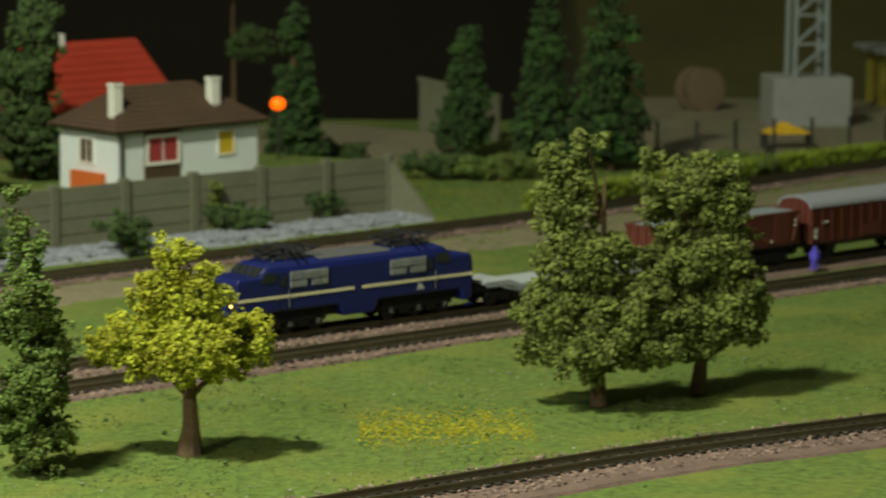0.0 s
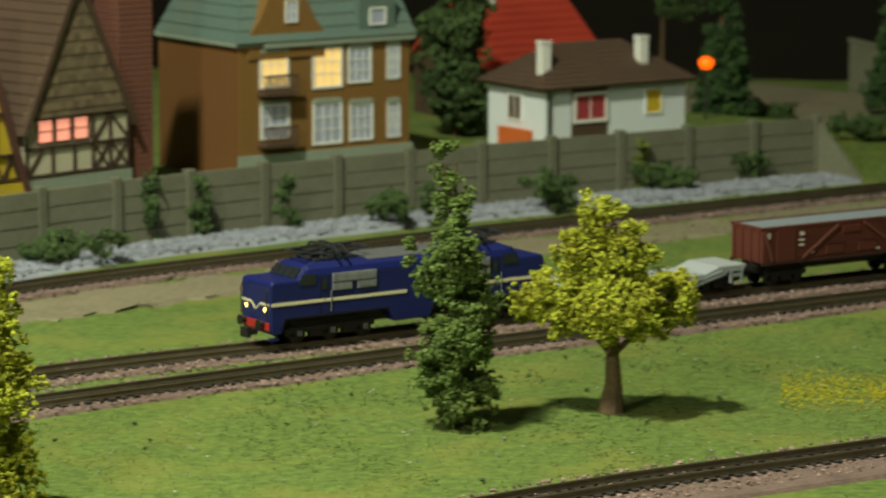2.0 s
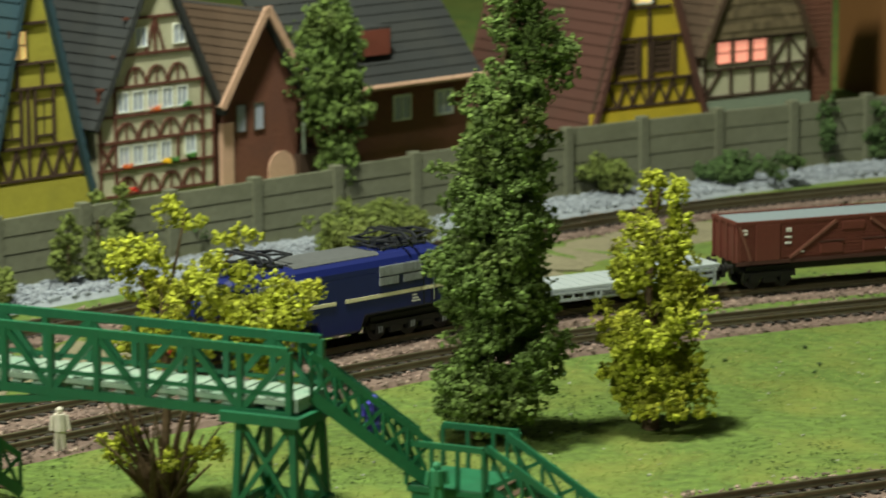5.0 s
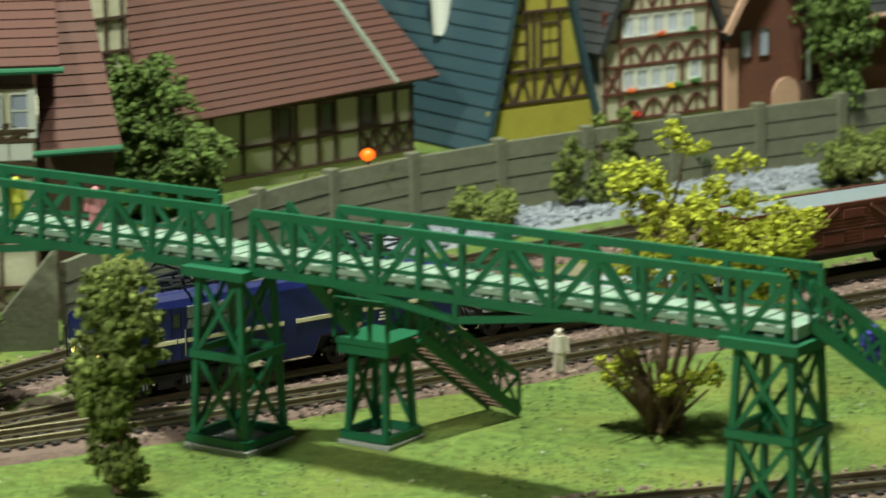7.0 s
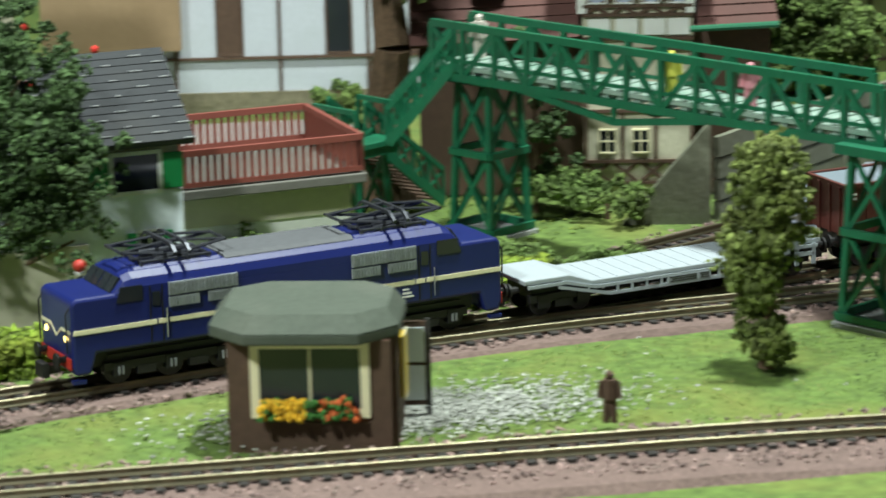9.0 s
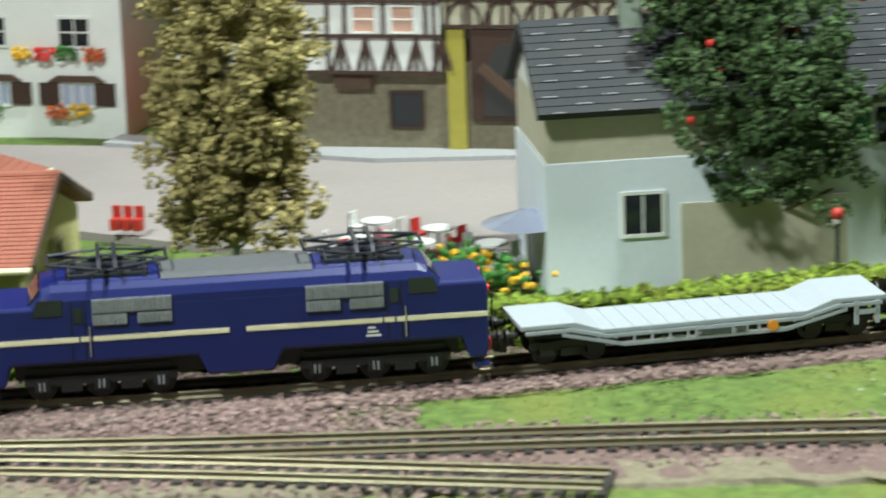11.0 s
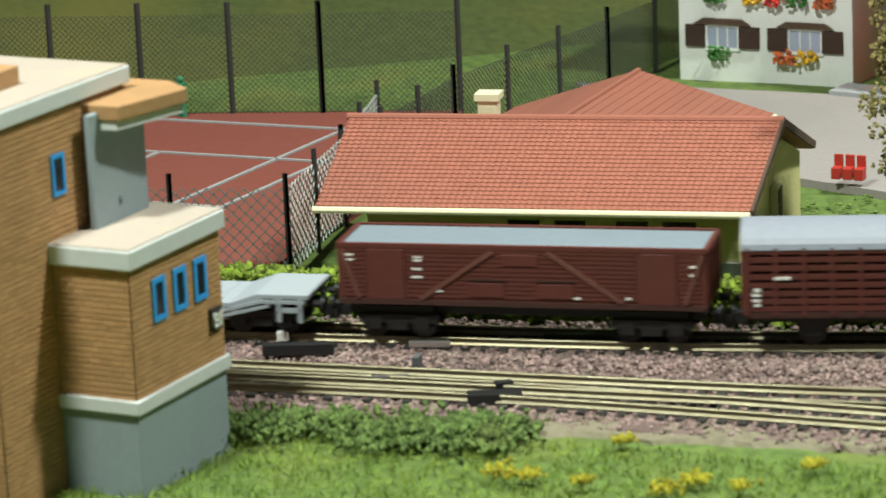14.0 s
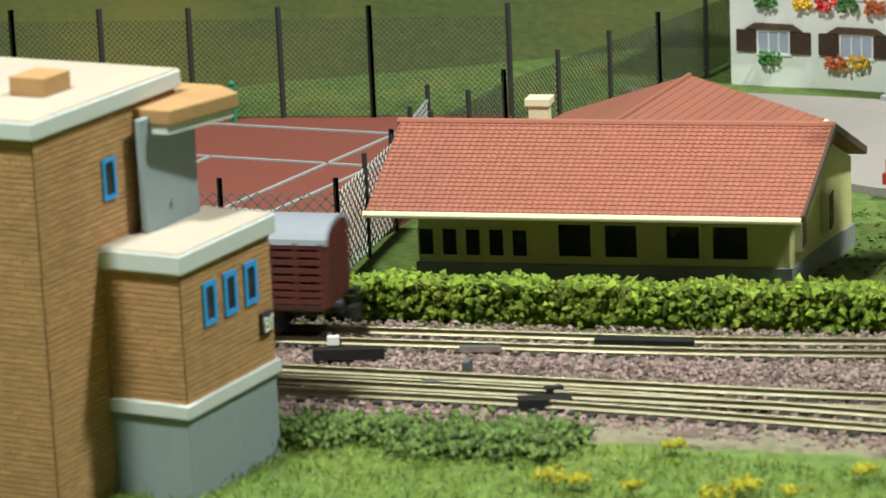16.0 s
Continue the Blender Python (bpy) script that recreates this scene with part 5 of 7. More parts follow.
def shingle_house():
    th = gable_house("timber_house", place(-.3147, 1.2303, 55), -5, 49, 70, 45, 100, "cream_wall", "roof_brown", "old timber house with a brown shingled gable", 16)
    part("foundation", Shape().box(-5.6, 49.6, -.8, 0, Z0, 22.5), "trim_teal", th)
    sh = Shape()
    rg = np.random.RandomState(5)
    for k, z in enumerate(np.arange(46.5, 97, 2.6)):
        half = 27 * (98 - z) / (98 - 45)
        for x in np.arange(22 - half, 22 + half - 1, 3.1):
            sh.box(x + rg.uniform(-.2, .2), x + 2.9, -1.3 - .25 * (k % 2), 0, z - .4, z + 2.4)
    tagged(part("shingle", sh, "shingle_brown", th), kind="stuff")
    for x in (5.5, 14.5, 23.6):
        window(th, x, 40.8, 7, 8.2, "pane_pink", "wood_brown", bars=(0, 1))
    timbers(th, [(-5, 45.5, 49, 45.5), (-5, 34.5, 49, 34.5), (-5, 24, 49, 24), (-4, 23, -4, 45), (9, 24, 9, 34), (20, 24, 20, 34), (29.5, 24, 29.5, 45), (38.5, 24, 38.5, 45), (48, 24, 48, 45), (30, 34, 38, 24), (30, 24, 38, 34), (39, 24, 48, 34), (39, 34, 48, 24), (30, 35, 38, 45), (39, 45, 48, 35), (-4, 24, 4, 34)], 0, "timber_dark", 1.6)


def yellow_house():
    th = gable_house("timber_house", place(-.3147, 1.2303, 55), -57.5, -6, 80, 24, 104, "yellow_wall", "roof_red", "steep yellow half-timbered house with a red roof", 22, 5)
    part("foundation", Shape().box(-60, -5.5, -1.2, 0, Z0, 22.5), "yellow_wall", th)
    for x in (-42, -25):
        window(th, x, 42, 8, 10.5, "timber_dark", "wood_brown", bars=(0, 4))
    window(th, -35, 67.5, 8, 9, "pane_lit", "white_paint", bars=(1, 1))
    B = [(-58, 24, -6, 24), (-53, 33.5, -10, 33.5), (-48, 49.5, -16, 49.5), (-42, 61, -21, 61), (-39, 75, -25, 75), (-37, 87, -27, 87)]
    B += [(-31.7, 24, -31.7, 61), (-47.5, 33, -47.5, 49), (-36.3, 33, -36.3, 49), (-30, 33, -30, 49), (-19, 33, -19, 49), (-40.5, 61, -40.5, 75), (-29.5, 61, -29.5, 75), (-34.5, 75, -34.5, 87)]
    for c in (-51, -43, -36.5, -27, -20, -12):
        B += [(c - 3.6, 24.5, c, 33), (c + 3.6, 24.5, c, 33)]
    B += [(-58, 24, -32, 101), (-6, 24, -32, 101)]
    timbers(th, B, 0, "timber_dark", 2.0)


def brown_house():
    th = thing("brown_house", place(-.4478, 1.0091, 63), "long red-brown brick house with a dark roof", "house")
    part("wall", Shape().box(28, 150, 6, 60, Z0, 43), "brick_red", th, bevel=.2)
    part("front_gable", Shape().prism([(28, Z0), (62, Z0), (62, 45), (45, 72), (28, 45)], 0, 40, "y"), "brick_red", th, bevel=.2)
    roof_slope(th, (62, 0, 42), (152, 0, 42), (152, 34, 80), (62, 34, 80), 12, "roof_slate", label="dark slate roof")
    roof_slope(th, (24, 42, 42), (24, -4, 42), (45, -4, 74), (45, 42, 74), 12, "roof_brown")
    roof_slope(th, (66, -4, 42), (66, 42, 42), (45, 42, 74), (45, -4, 74), 12, "roof_slate")
    part("barge_board", Shape().beam((24, -4.6, 42), (45, -4.6, 74.4), 1.2, 2.4).beam((66, -4.6, 42), (45, -4.6, 74.4), 1.2, 2.4), "plaster_pink", th)
    part("gutter", Shape().rod((62, -1.4, 41.5), (152, -1.4, 41.5), 1.0), "plaster_pink", th)
    for x in (36, 44):
        window(th, x, 37, 4, 9, "pane_pale", "wood_brown", bars=(0, 0))
    for x in (95, 117, 138):
        window(th, x, 32, 7.5, 8, "pane_pale", "white_paint", y=6, bars=(1, 0))
    for x in (84, 104):
        d = part("dormer", Shape().prism([(x - 8, 52), (x + 8, 52), (x + 8, 62), (x - 8, 62)], 6, 24, "y"), "roof_slate", th)
        part("dormer_front", Shape().box(x - 7, x + 7, 5.4, 6, 52, 61), "rail_redbrown", d)
    part("porch", Shape().box(60, 84, -3, 6, Z0, 22), "timber_dark", th)
    part("doorway_arch", Shape().prism([(48, Z0), (60, Z0), (60, 18)] + [(54 + 6 * math.cos(a), 18 + 6 * math.sin(a)) for a in np.linspace(.3, math.pi - .3, 6)] + [(48, 18)], -.6, .2, "y"), "plaster_pink", th, "pink plastered archway")
    part("corner_pier", Shape().box(27, 32, -1, 1, Z0, 36), "plaster_pink", th)
    part("drain_pipe", Shape().path([(63, -2, 41), (63, -2, Z0)], .8), "trim_teal", th)
    part("side_panel", Shape().box(66, 72, 5, 6.2, 24, 40), "rail_redbrown", th)


def white_timber_house():
    th = gable_house("timber_house", place(-.4478, 1.0091, 63), -26, 24.5, 70, 46, 98, "cream_wall", "roof_slate", "white half-timbered house with red beams and flower boxes", 18, 5)
    for x0, n in ((-16, 5),):
        for k in range(5):
            window(th, -15 + k * 6.3, 47.5, 4.0, 6.2, "pane_pale", "white_paint", bars=(1, 0))
    for k in range(4):
        window(th, -15 + k * 5.9, 29.6, 3.8, 6.2, "pane_pale", "white_paint", bars=(1, 0))
    window(th, 13.5, 31, 3.8, 6.4, "pane_pale", "white_paint", bars=(1, 0))
    for x in (-6.8, 9.3):
        window(th, x, 68.5, 4.2, 6, "pane_pale", "white_paint", bars=(1, 0))
    B = [(-26, 52.5, 24, 52.5), (-26, 43, 24, 43), (-26, 34.4, 24, 34.4), (-26, 25.4, 24, 25.4), (-26, 16.5, 24, 16.5), (-19, 63, 18, 63), (-14, 75, 13, 75)]
    B += [(x, z0, x, z1) for x in (-25, -18.5, 19, 23.6) for z0, z1 in ((16, 25), (25, 34), (34, 43), (43, 52))]
    B += [(8, 25.4, 8, 34), (-1, 63, -1, 75), (-1, 75, -5, 63), (-1, 75, 3, 63), (-25, 34, -19, 25.4), (-25, 25, -19, 34)]
    timbers(th, B, 0, "timber_red", 1.25)
    for z in (16.8, 34.8, 53.2):
        arches(th, -18.5 if z < 50 else -14, 19 if z < 50 else 13, z, 4 if z < 50 else 3, 0, "timber_red")
    for k, (x, z, mt) in enumerate(((-2, 43.6, "flower_orange"), (-14, 25.6, "flower_orange"), (3, 25.6, "flower_yellow"), (6, 25.8, "plant_green"), (13.5, 26.4, "plant_green"), (-12, 17.5, "flower_red"), (12, 43.8, "plant_green"))):
        rg = np.random.RandomState(k)
        me = scatter_mesh("flower_box", np.column_stack([rg.uniform(x - 1.8, x + 1.8, 26), rg.uniform(-1.6, -.5, 26), rg.uniform(z, z + 1.3, 26)]), rg.uniform(.25, .5, 26), k, "ico")
        me.materials.append(MATS[mt])
        part("flower_box", me, mt, th)


def blue_roof_house():
    th = gable_house("timber_house", place(-.4478, 1.0091, 63), -72, -30.5, 75, 26, 108, "olive_wall", "roof_blue", "steep yellow half-timbered house with a blue roof", 20, 6)
    part("foundation", Shape().box(-73, -30, -1.0, 0, 2, 25), "olive_wall", th)
    for x in (-60.6, -47.5):
        window(th, x, 46, 6.4, 11, "olive_wall", "timber_dark", bars=(1, 1))
    window(th, -57, 70, 6, 9, "pane_lit", "timber_dark", bars=(1, 1))
    B = [(-71, 26.5, -31, 26.5), (-67, 37, -35, 37), (-62, 56, -39, 56), (-59, 64, -43, 64), (-56, 77, -46, 77), (-54, 26, -54, 56), (-64.5, 37, -64.5, 56), (-56.8, 37, -56.8, 56), (-51.2, 37, -51.2, 56), (-43.7, 37, -43.7, 56), (-58, 56, -58, 64), (-48, 56, -48, 64)]
    for c in (-66, -59, -48, -41, -35):
        B += [(c - 3, 27, c, 36), (c + 3, 27, c, 36)]
    B += [(-71, 26.5, -51.2, 105), (-31, 26.5, -51.2, 105)]
    timbers(th, B, 0, "timber_dark", 1.8)
    part("chimney", Shape().rod((-66, 34, 46), (-66, 34, 68), 3.0, 4.4, n=12).rod((-66, 34, 68), (-66, 34, 70), 5.4, n=12), "white_paint", th, "white tapered chimney pot")


def long_red_house():
    th = thing("timber_house", place(-.5202, .8633, 70), "long half-timbered house with a red tiled roof", "house")
    part("wall", Shape().box(-60, 66, 0, 60, 0, 38), "cream_wall", th, bevel=.2)
    roof_slope(th, (-44, -6, 35.5), (72, -6, 38.5), (50, 32, 88), (-30, 32, 88), 24, "roof_red", label="weathered red tiled roof")
    roof_slope(th, (72, 66, 38.5), (-44, 66, 35.5), (-30, 32, 88), (50, 32, 88), 24, "roof_red")
    part("ridge_strip", Shape().beam((54, -6.4, 38.3), (40, 24.5, 80), 1.6, 1.0), "trim_teal", th)
    part("skylight", Shape().box(24, 38, 9, 16, 52, 58), "box_roof", th, bevel=.3)
    part("skylight_glass", Shape().box(26, 36, 8.6, 9.2, 52.5, 56.5), "glass_dark", th)
    B = [(-44, 35.2, 66, 35.2), (-44, 24, 66, 24), (-44, 15, 66, 15)]
    for x in (-40, -28, -16, -4, 8, 17, 26, 33, 43, 50, 58, 65):
        B.append((x, 15, x, 35))
    for a, b in ((-28, -16), (8, 17), (43, 50), (50, 58), (58, 65)):
        B += [(a, 15, b, 24), (a, 24, b, 15)]
    timbers(th, B, 0, "timber_dark", 1.7)
    for x in (29.5, 46.5, 12.5):
        window(th, x, 29.5, 5, 8.5, "glass_dark", "timber_dark", bars=(0, 0))
    part("gable", Shape().prism([(-62, 38), (-42, 38), (-42, 80), (-52, 88), (-62, 70)], 6, 10, "y"), "cream_wall", th)
    timbers(th, [(-62, 48, -42, 48), (-62, 58, -42, 58), (-62, 68, -42, 68), (-58, 38, -58, 70), (-50, 38, -50, 84), (-44, 38, -44, 80)], 6, "timber_dark", 1.8)
    window(th, -54, 53, 4, 6, "shutter_green", "white_paint", y=6, bars=(0, 0))


def dormer_house():
    th = thing("timber_house", place(-.534, .717, 36), "half-timbered house with a red roof and white dormer", "house")
    part("wall", Shape().box(-1, 29, 0, 30, -3, 62), "cream_wall", th, bevel=.2)
    part("upper_wall", Shape().box(-46, 50, 4, 50, -3, 44), "wood_brown", th)
    roof_slope(th, (-48, -3, 40), (-2, -3, 42), (-2, 34, 92), (-48, 34, 92), 18, "roof_red", label="weathered red tiled roof")
    roof_slope(th, (30, -3, 44), (52, -3, 45), (44, 34, 92), (30, 34, 92), 18, "roof_red")
    roof_slope(th, (-8, -5, 68), (36, -5, 68), (36, 34, 88), (-8, 34, 88), 10, "roof_red")
    part("gutter", Shape().rod((28, -4, 44), (52, -4, 45), .9).rod((-9, -6, 67), (37, -6, 67), .9), "bridge_green", th)
    for x in (2, 9.3, 16.6, 23.9):
        window(th, x + 1.0, 55.5, 4.4, 9, "pane_pale", "white_paint", bars=(0, 1), proud=.9)
    for x in (3.5, 11, 18.5, 25):
        part("white_panel", Shape().box(x - 3, x + 3, -.6, .1, 42, 46.5), "white_paint", th)
    for x in (-1.2, 28.2):
        part("corner_panel", Shape().box(x - 1.2, x + 1.2, -.8, .2, 48, 62), "white_paint", th)
    B = [(-1, 62, 29, 62), (-1, 50, 29, 50), (-1, 47.5, 29, 47.5), (-1, 41, 29, 41), (-1, 38, 29, 38), (-1, 21, 29, 21), (-1, 7, 29, 7), (-1, 1, 29, 1), (-.4, 0, -.4, 40), (9.6, 7, 9.6, 21), (18.6, 7, 18.6, 21), (28.4, 0, 28.4, 40)]
    for a in (-1, 6.5, 14, 21.5):
        B += [(a, 1, a + 7.4, 7), (a, 7, a + 7.4, 1), (a, 47.5, a + 7.4, 52), (a, 52, a + 7.4, 47.5)]
    timbers(th, B, 0, "wood_brown", 1.5)
    for x in (5, 14):
        window(th, x + .5, 12.6, 4, 6, "glass_dark", "cream_line", bars=(1, 1), proud=.9)
    part("side_window", Shape().box(-30, -22, 2, 4, 52, 60), "timber_dark", th)
    window(th, -26, 57, 5, 6, "pane_pale", "timber_dark", y=1.8)


def back_white_house():
    th = thing("timber_house", place(-.687, .762, 40), "white house with brown timber posts and arched doors", "house")
    part("wall", Shape().box(-70, 70, 0, 40, -4, 60), "bluish_plaster", th, bevel=.2)
    part("plinth", Shape().box(-70, 70, -1, 0, -4, 3.5), "soil", th)
    timbers(th, [(-70, 14.2, 70, 14.2)] + [(x, 3, x, 60) for x in (-60, -32, .5, 28, 60)], 0, "wood_brown", 1.9)
    for x, pn in ((-15, "wood_brown"), (19, "glass_dark"), (-46, "wood_brown"), (45, "wood_brown")):
        window(th, x, 25, 7.2, 19, pn, "wood_brown", bars=(0, 0))
    part("eave_wall", Shape().box(-73, -30, -6, 0, 18, 62), "tan_wall", th)


def row_house():
    th = thing("timber_house", place(-.723, .553, 40), "row of cream half-timbered houses with brown ground floors", "house")
    part("ground_floor", Shape().box(-75, 90, 0, 50, -4, 24), "soil", th, bevel=.2)
    part("upper_wall", Shape().box(-75, .8, -2.5, 50, 21, 95), "white_paint", th)
    part("upper_wall", Shape().box(1.5, 90, -1.2, 50, 33.5, 95), "cream_wall", th)
    part("doorway", Shape().box(9, 29, -1.6, .4, 7.5, 33.4), "timber_dark", th, bevel=.3)
    part("door_opening", Shape().prism([(13, 9), (24, 9), (24, 22), (21, 28), (18.5, 30), (16, 28), (13, 22)], -1.9, -1.2, "y"), "letter_dark", th)
    part("door_brace", Shape().beam((12, -2.2, 23), (27, -2.2, 10), .8, 3), "wood_brown", th)
    part("corner_post", Shape().box(2.5, 7.5, -1.4, .2, -2, 33.5), "olive_wall", th)
    window(th, -9.6, 10.3, 8.4, 9.4, "glass_dark", "timber_dark", bars=(0, 0))
    part("bench_sign", Shape().box(-30, -19, -2, 0, 16.5, 20.5), "wood_brown", th)
    for x in (-20.5, -9.4):
        window(th, x, 36.3, 6, 7, "plaster_pink", "white_paint", y=-2.5, bars=(0, 1))
    for x in (12, 36, 60):
        for d in (-3, 3):
            window(th, x + d, 46.5, 4, 6.5, "pane_pale", "timber_dark", y=-1.2, bars=(0, 0))
    B = [(-75, 21.3, 1, 21.3), (-75, 31.6, 1, 31.6), (-75, 41.5, 1, 41.5), (-75, 52, 1, 52), (-.5, 21, -.5, 60), (-31, 21, -31, 60), (-26, 31, -26, 42), (-3, 31, -3, 42), (-15, 31, -15, 42)]
    for a in np.arange(-31, -2, 7.2):
        B += [(a + 1.2, 22, a + 3.6, 31), (a + 6, 22, a + 3.6, 31), (a + 3.6, 22, a + 3.6, 31), (a + 1.2, 51, a + 3.6, 43), (a + 6, 51, a + 3.6, 43)]
    timbers(th, B, -2.5, "timber_dark", 1.6)
    B = [(1.5, 34.2, 90, 34.2), (1.5, 42, 90, 42), (1.5, 51, 90, 51)] + [(x, 34, x, 51) for x in range(3, 90, 6)]
    timbers(th, B, -1.2, "timber_dark", 1.4)
    arches(th, 2, 90, 34.6, 8, -1.2, "timber_dark")


def slate_house():
    th = thing("house", place(-.539, .562, 60), "white house with a grey slate roof, green shutters and balcony", "house")
    part("wall", Shape().box(-96, 0, 0, 44, -4, 28.3), "cool_white", th, bevel=.2)
    # cream above the white: part of the eave's shadow is put into the colour
    part("upper_wall", Shape().box(-95.5, -.5, .4, 43.6, 28.3, 42), "cream_wall", th)
    part("gable", Shape().prism([(.4, 42), (43.6, 42), (22, 57)], -95.5, -.5, "x"), "white_paint", th)
    roof_slope(th, (-98, -4, 40.8), (2.4, -4, 40.8), (2.4, 22, 58.5), (-98, 22, 58.5), 12, "roof_slate", 1.6, label="grey slate roof with white nicks", rise=0.32)
    roof_slope(th, (2.4, 48, 40.8), (-98, 48, 40.8), (-98, 22, 58.5), (2.4, 22, 58.5), 6, "roof_slate", 1.6)
    nick = Shape()
    rg = np.random.RandomState(8)
    for k in range(12):
        for x in np.arange(-95 + 7 * (k % 2), 0, 13.5):
            u = (k + .02) / 12
            y, z = -4 + 26 * u, 40.8 + 17.7 * u + .75
            nick.box(x + rg.uniform(-1, 1), x + 2.9 + rg.uniform(-1, .5), y - .35, y, z - .45, z - .2)
    tagged(part("slate_nick", nick, "slate_nick", th, "pale worn slate edges"), kind="stuff")
    window(th, -11.5, 33, 11, 8.6, "glass_dark", "white_paint", shutter="shutter_green", bars=(0, 0))
    window(th, -8.7, 15.2, 5.4, 6.6, "glass_dark", "white_paint", shutter="shutter_green", bars=(1, 0))
    window(th, -73, 15, 9, 9.5, "glass_dark", "white_paint", bars=(1, 0))
    part("garage_door", Shape().box(-64, -24, -.8, 0, -3, 17), "cream_wall", th)
    part("chimney", Shape().box(-74, -69, 18, 23, 50, 66), "trim_teal", th)
    part("annex_wall", Shape().box(.5, 48, 17, 55, -4, 14), "white_paint", th)
    # same cream for the shaded strip under the balcony
    part("annex_upper", Shape().box(.5, 48, 16.5, 55, 14, 22), "cream_wall", th)
    part("balcony_floor", Shape().box(0, 51, 12, 57, 22, 24.4), "balcony_slab", th, "grey balcony slab", bevel=.3)
    for a, b in (((.8, 13), (50, 13)), ((50, 13), (50, 56)), ((.8, 56), (50, 56))):
        r = part("balcony_railing", Shape().beam((*a, 33.5), (*b, 33.5), 1.3, 1.5).beam((*a, 25.6), (*b, 25.6), .9, 1.2), "rail_redbrown", th, "red-brown wooden balcony railing")
        n = 26
        for i in range(n + 1):
            x, y = a[0] + (b[0] - a[0]) * i / n, a[1] + (b[1] - a[1]) * i / n
            part("baluster", Shape().box(x - .5, x + .5, y - .35, y + .35, 25, 33), "rail_redbrown", r)


def far_white_house():
    th = thing("house", place(-.853, .471, 37.5), "white guest house with dark brown shutters and flowers", "house")
    part("wall", Shape().box(0, 54.5, 0, 40, -4, 60), "white_paint", th, bevel=.2)
    part("roof_front", Shape().box(-4, 58, -8, 44, 60, 62), "roof_brown", th)
    for x in (14, 40):
        for e in (-1, 1):
            part("shutter", Shape().box(x + e * 8.5 - 3.2, x + e * 8.5 + 3.2, -.8, .1, 6.5, 13), "timber_dark", th)
        window(th, x, 9.6, 9.5, 6.2, "pane_pale", "white_paint", bars=(2, 0))
        part("lintel", Shape().prism([(x - 9, 13.4), (x + 9, 13.4), (x + 6, 15.2), (x - 6, 15.2)], -1.2, .1, "y"), "wood_brown", th)
        window(th, x, 28, 9, 8, "glass_dark", "white_paint")
    for k, (x, z, mt) in enumerate(((12, 21, "plant_green"), (24, 21, "flower_yellow"), (31, 21, "flower_red"), (38, 21, "plant_green"), (46, 21, "flower_orange"), (13, 4, "plant_green"), (34, 4, "flower_orange"), (41, 4, "flower_yellow"))):
        rg = np.random.RandomState(k + 40)
        me = scatter_mesh("flower_box", np.column_stack([rg.uniform(x - 3, x + 3, 40), rg.uniform(-3, -.8, 40), rg.uniform(z - 1, z + 3, 40)]), rg.uniform(.4, .75, 40), k, "ico")
        me.materials.append(MATS[mt])
        part("flower_box", me, mt, th)


for build in (bungalow, red_house, town_house, tall_chimney, shingle_house, yellow_house, brown_house, white_timber_house, blue_roof_house, long_red_house, dormer_house, back_white_house, row_house, slate_house, far_white_house):
    build()


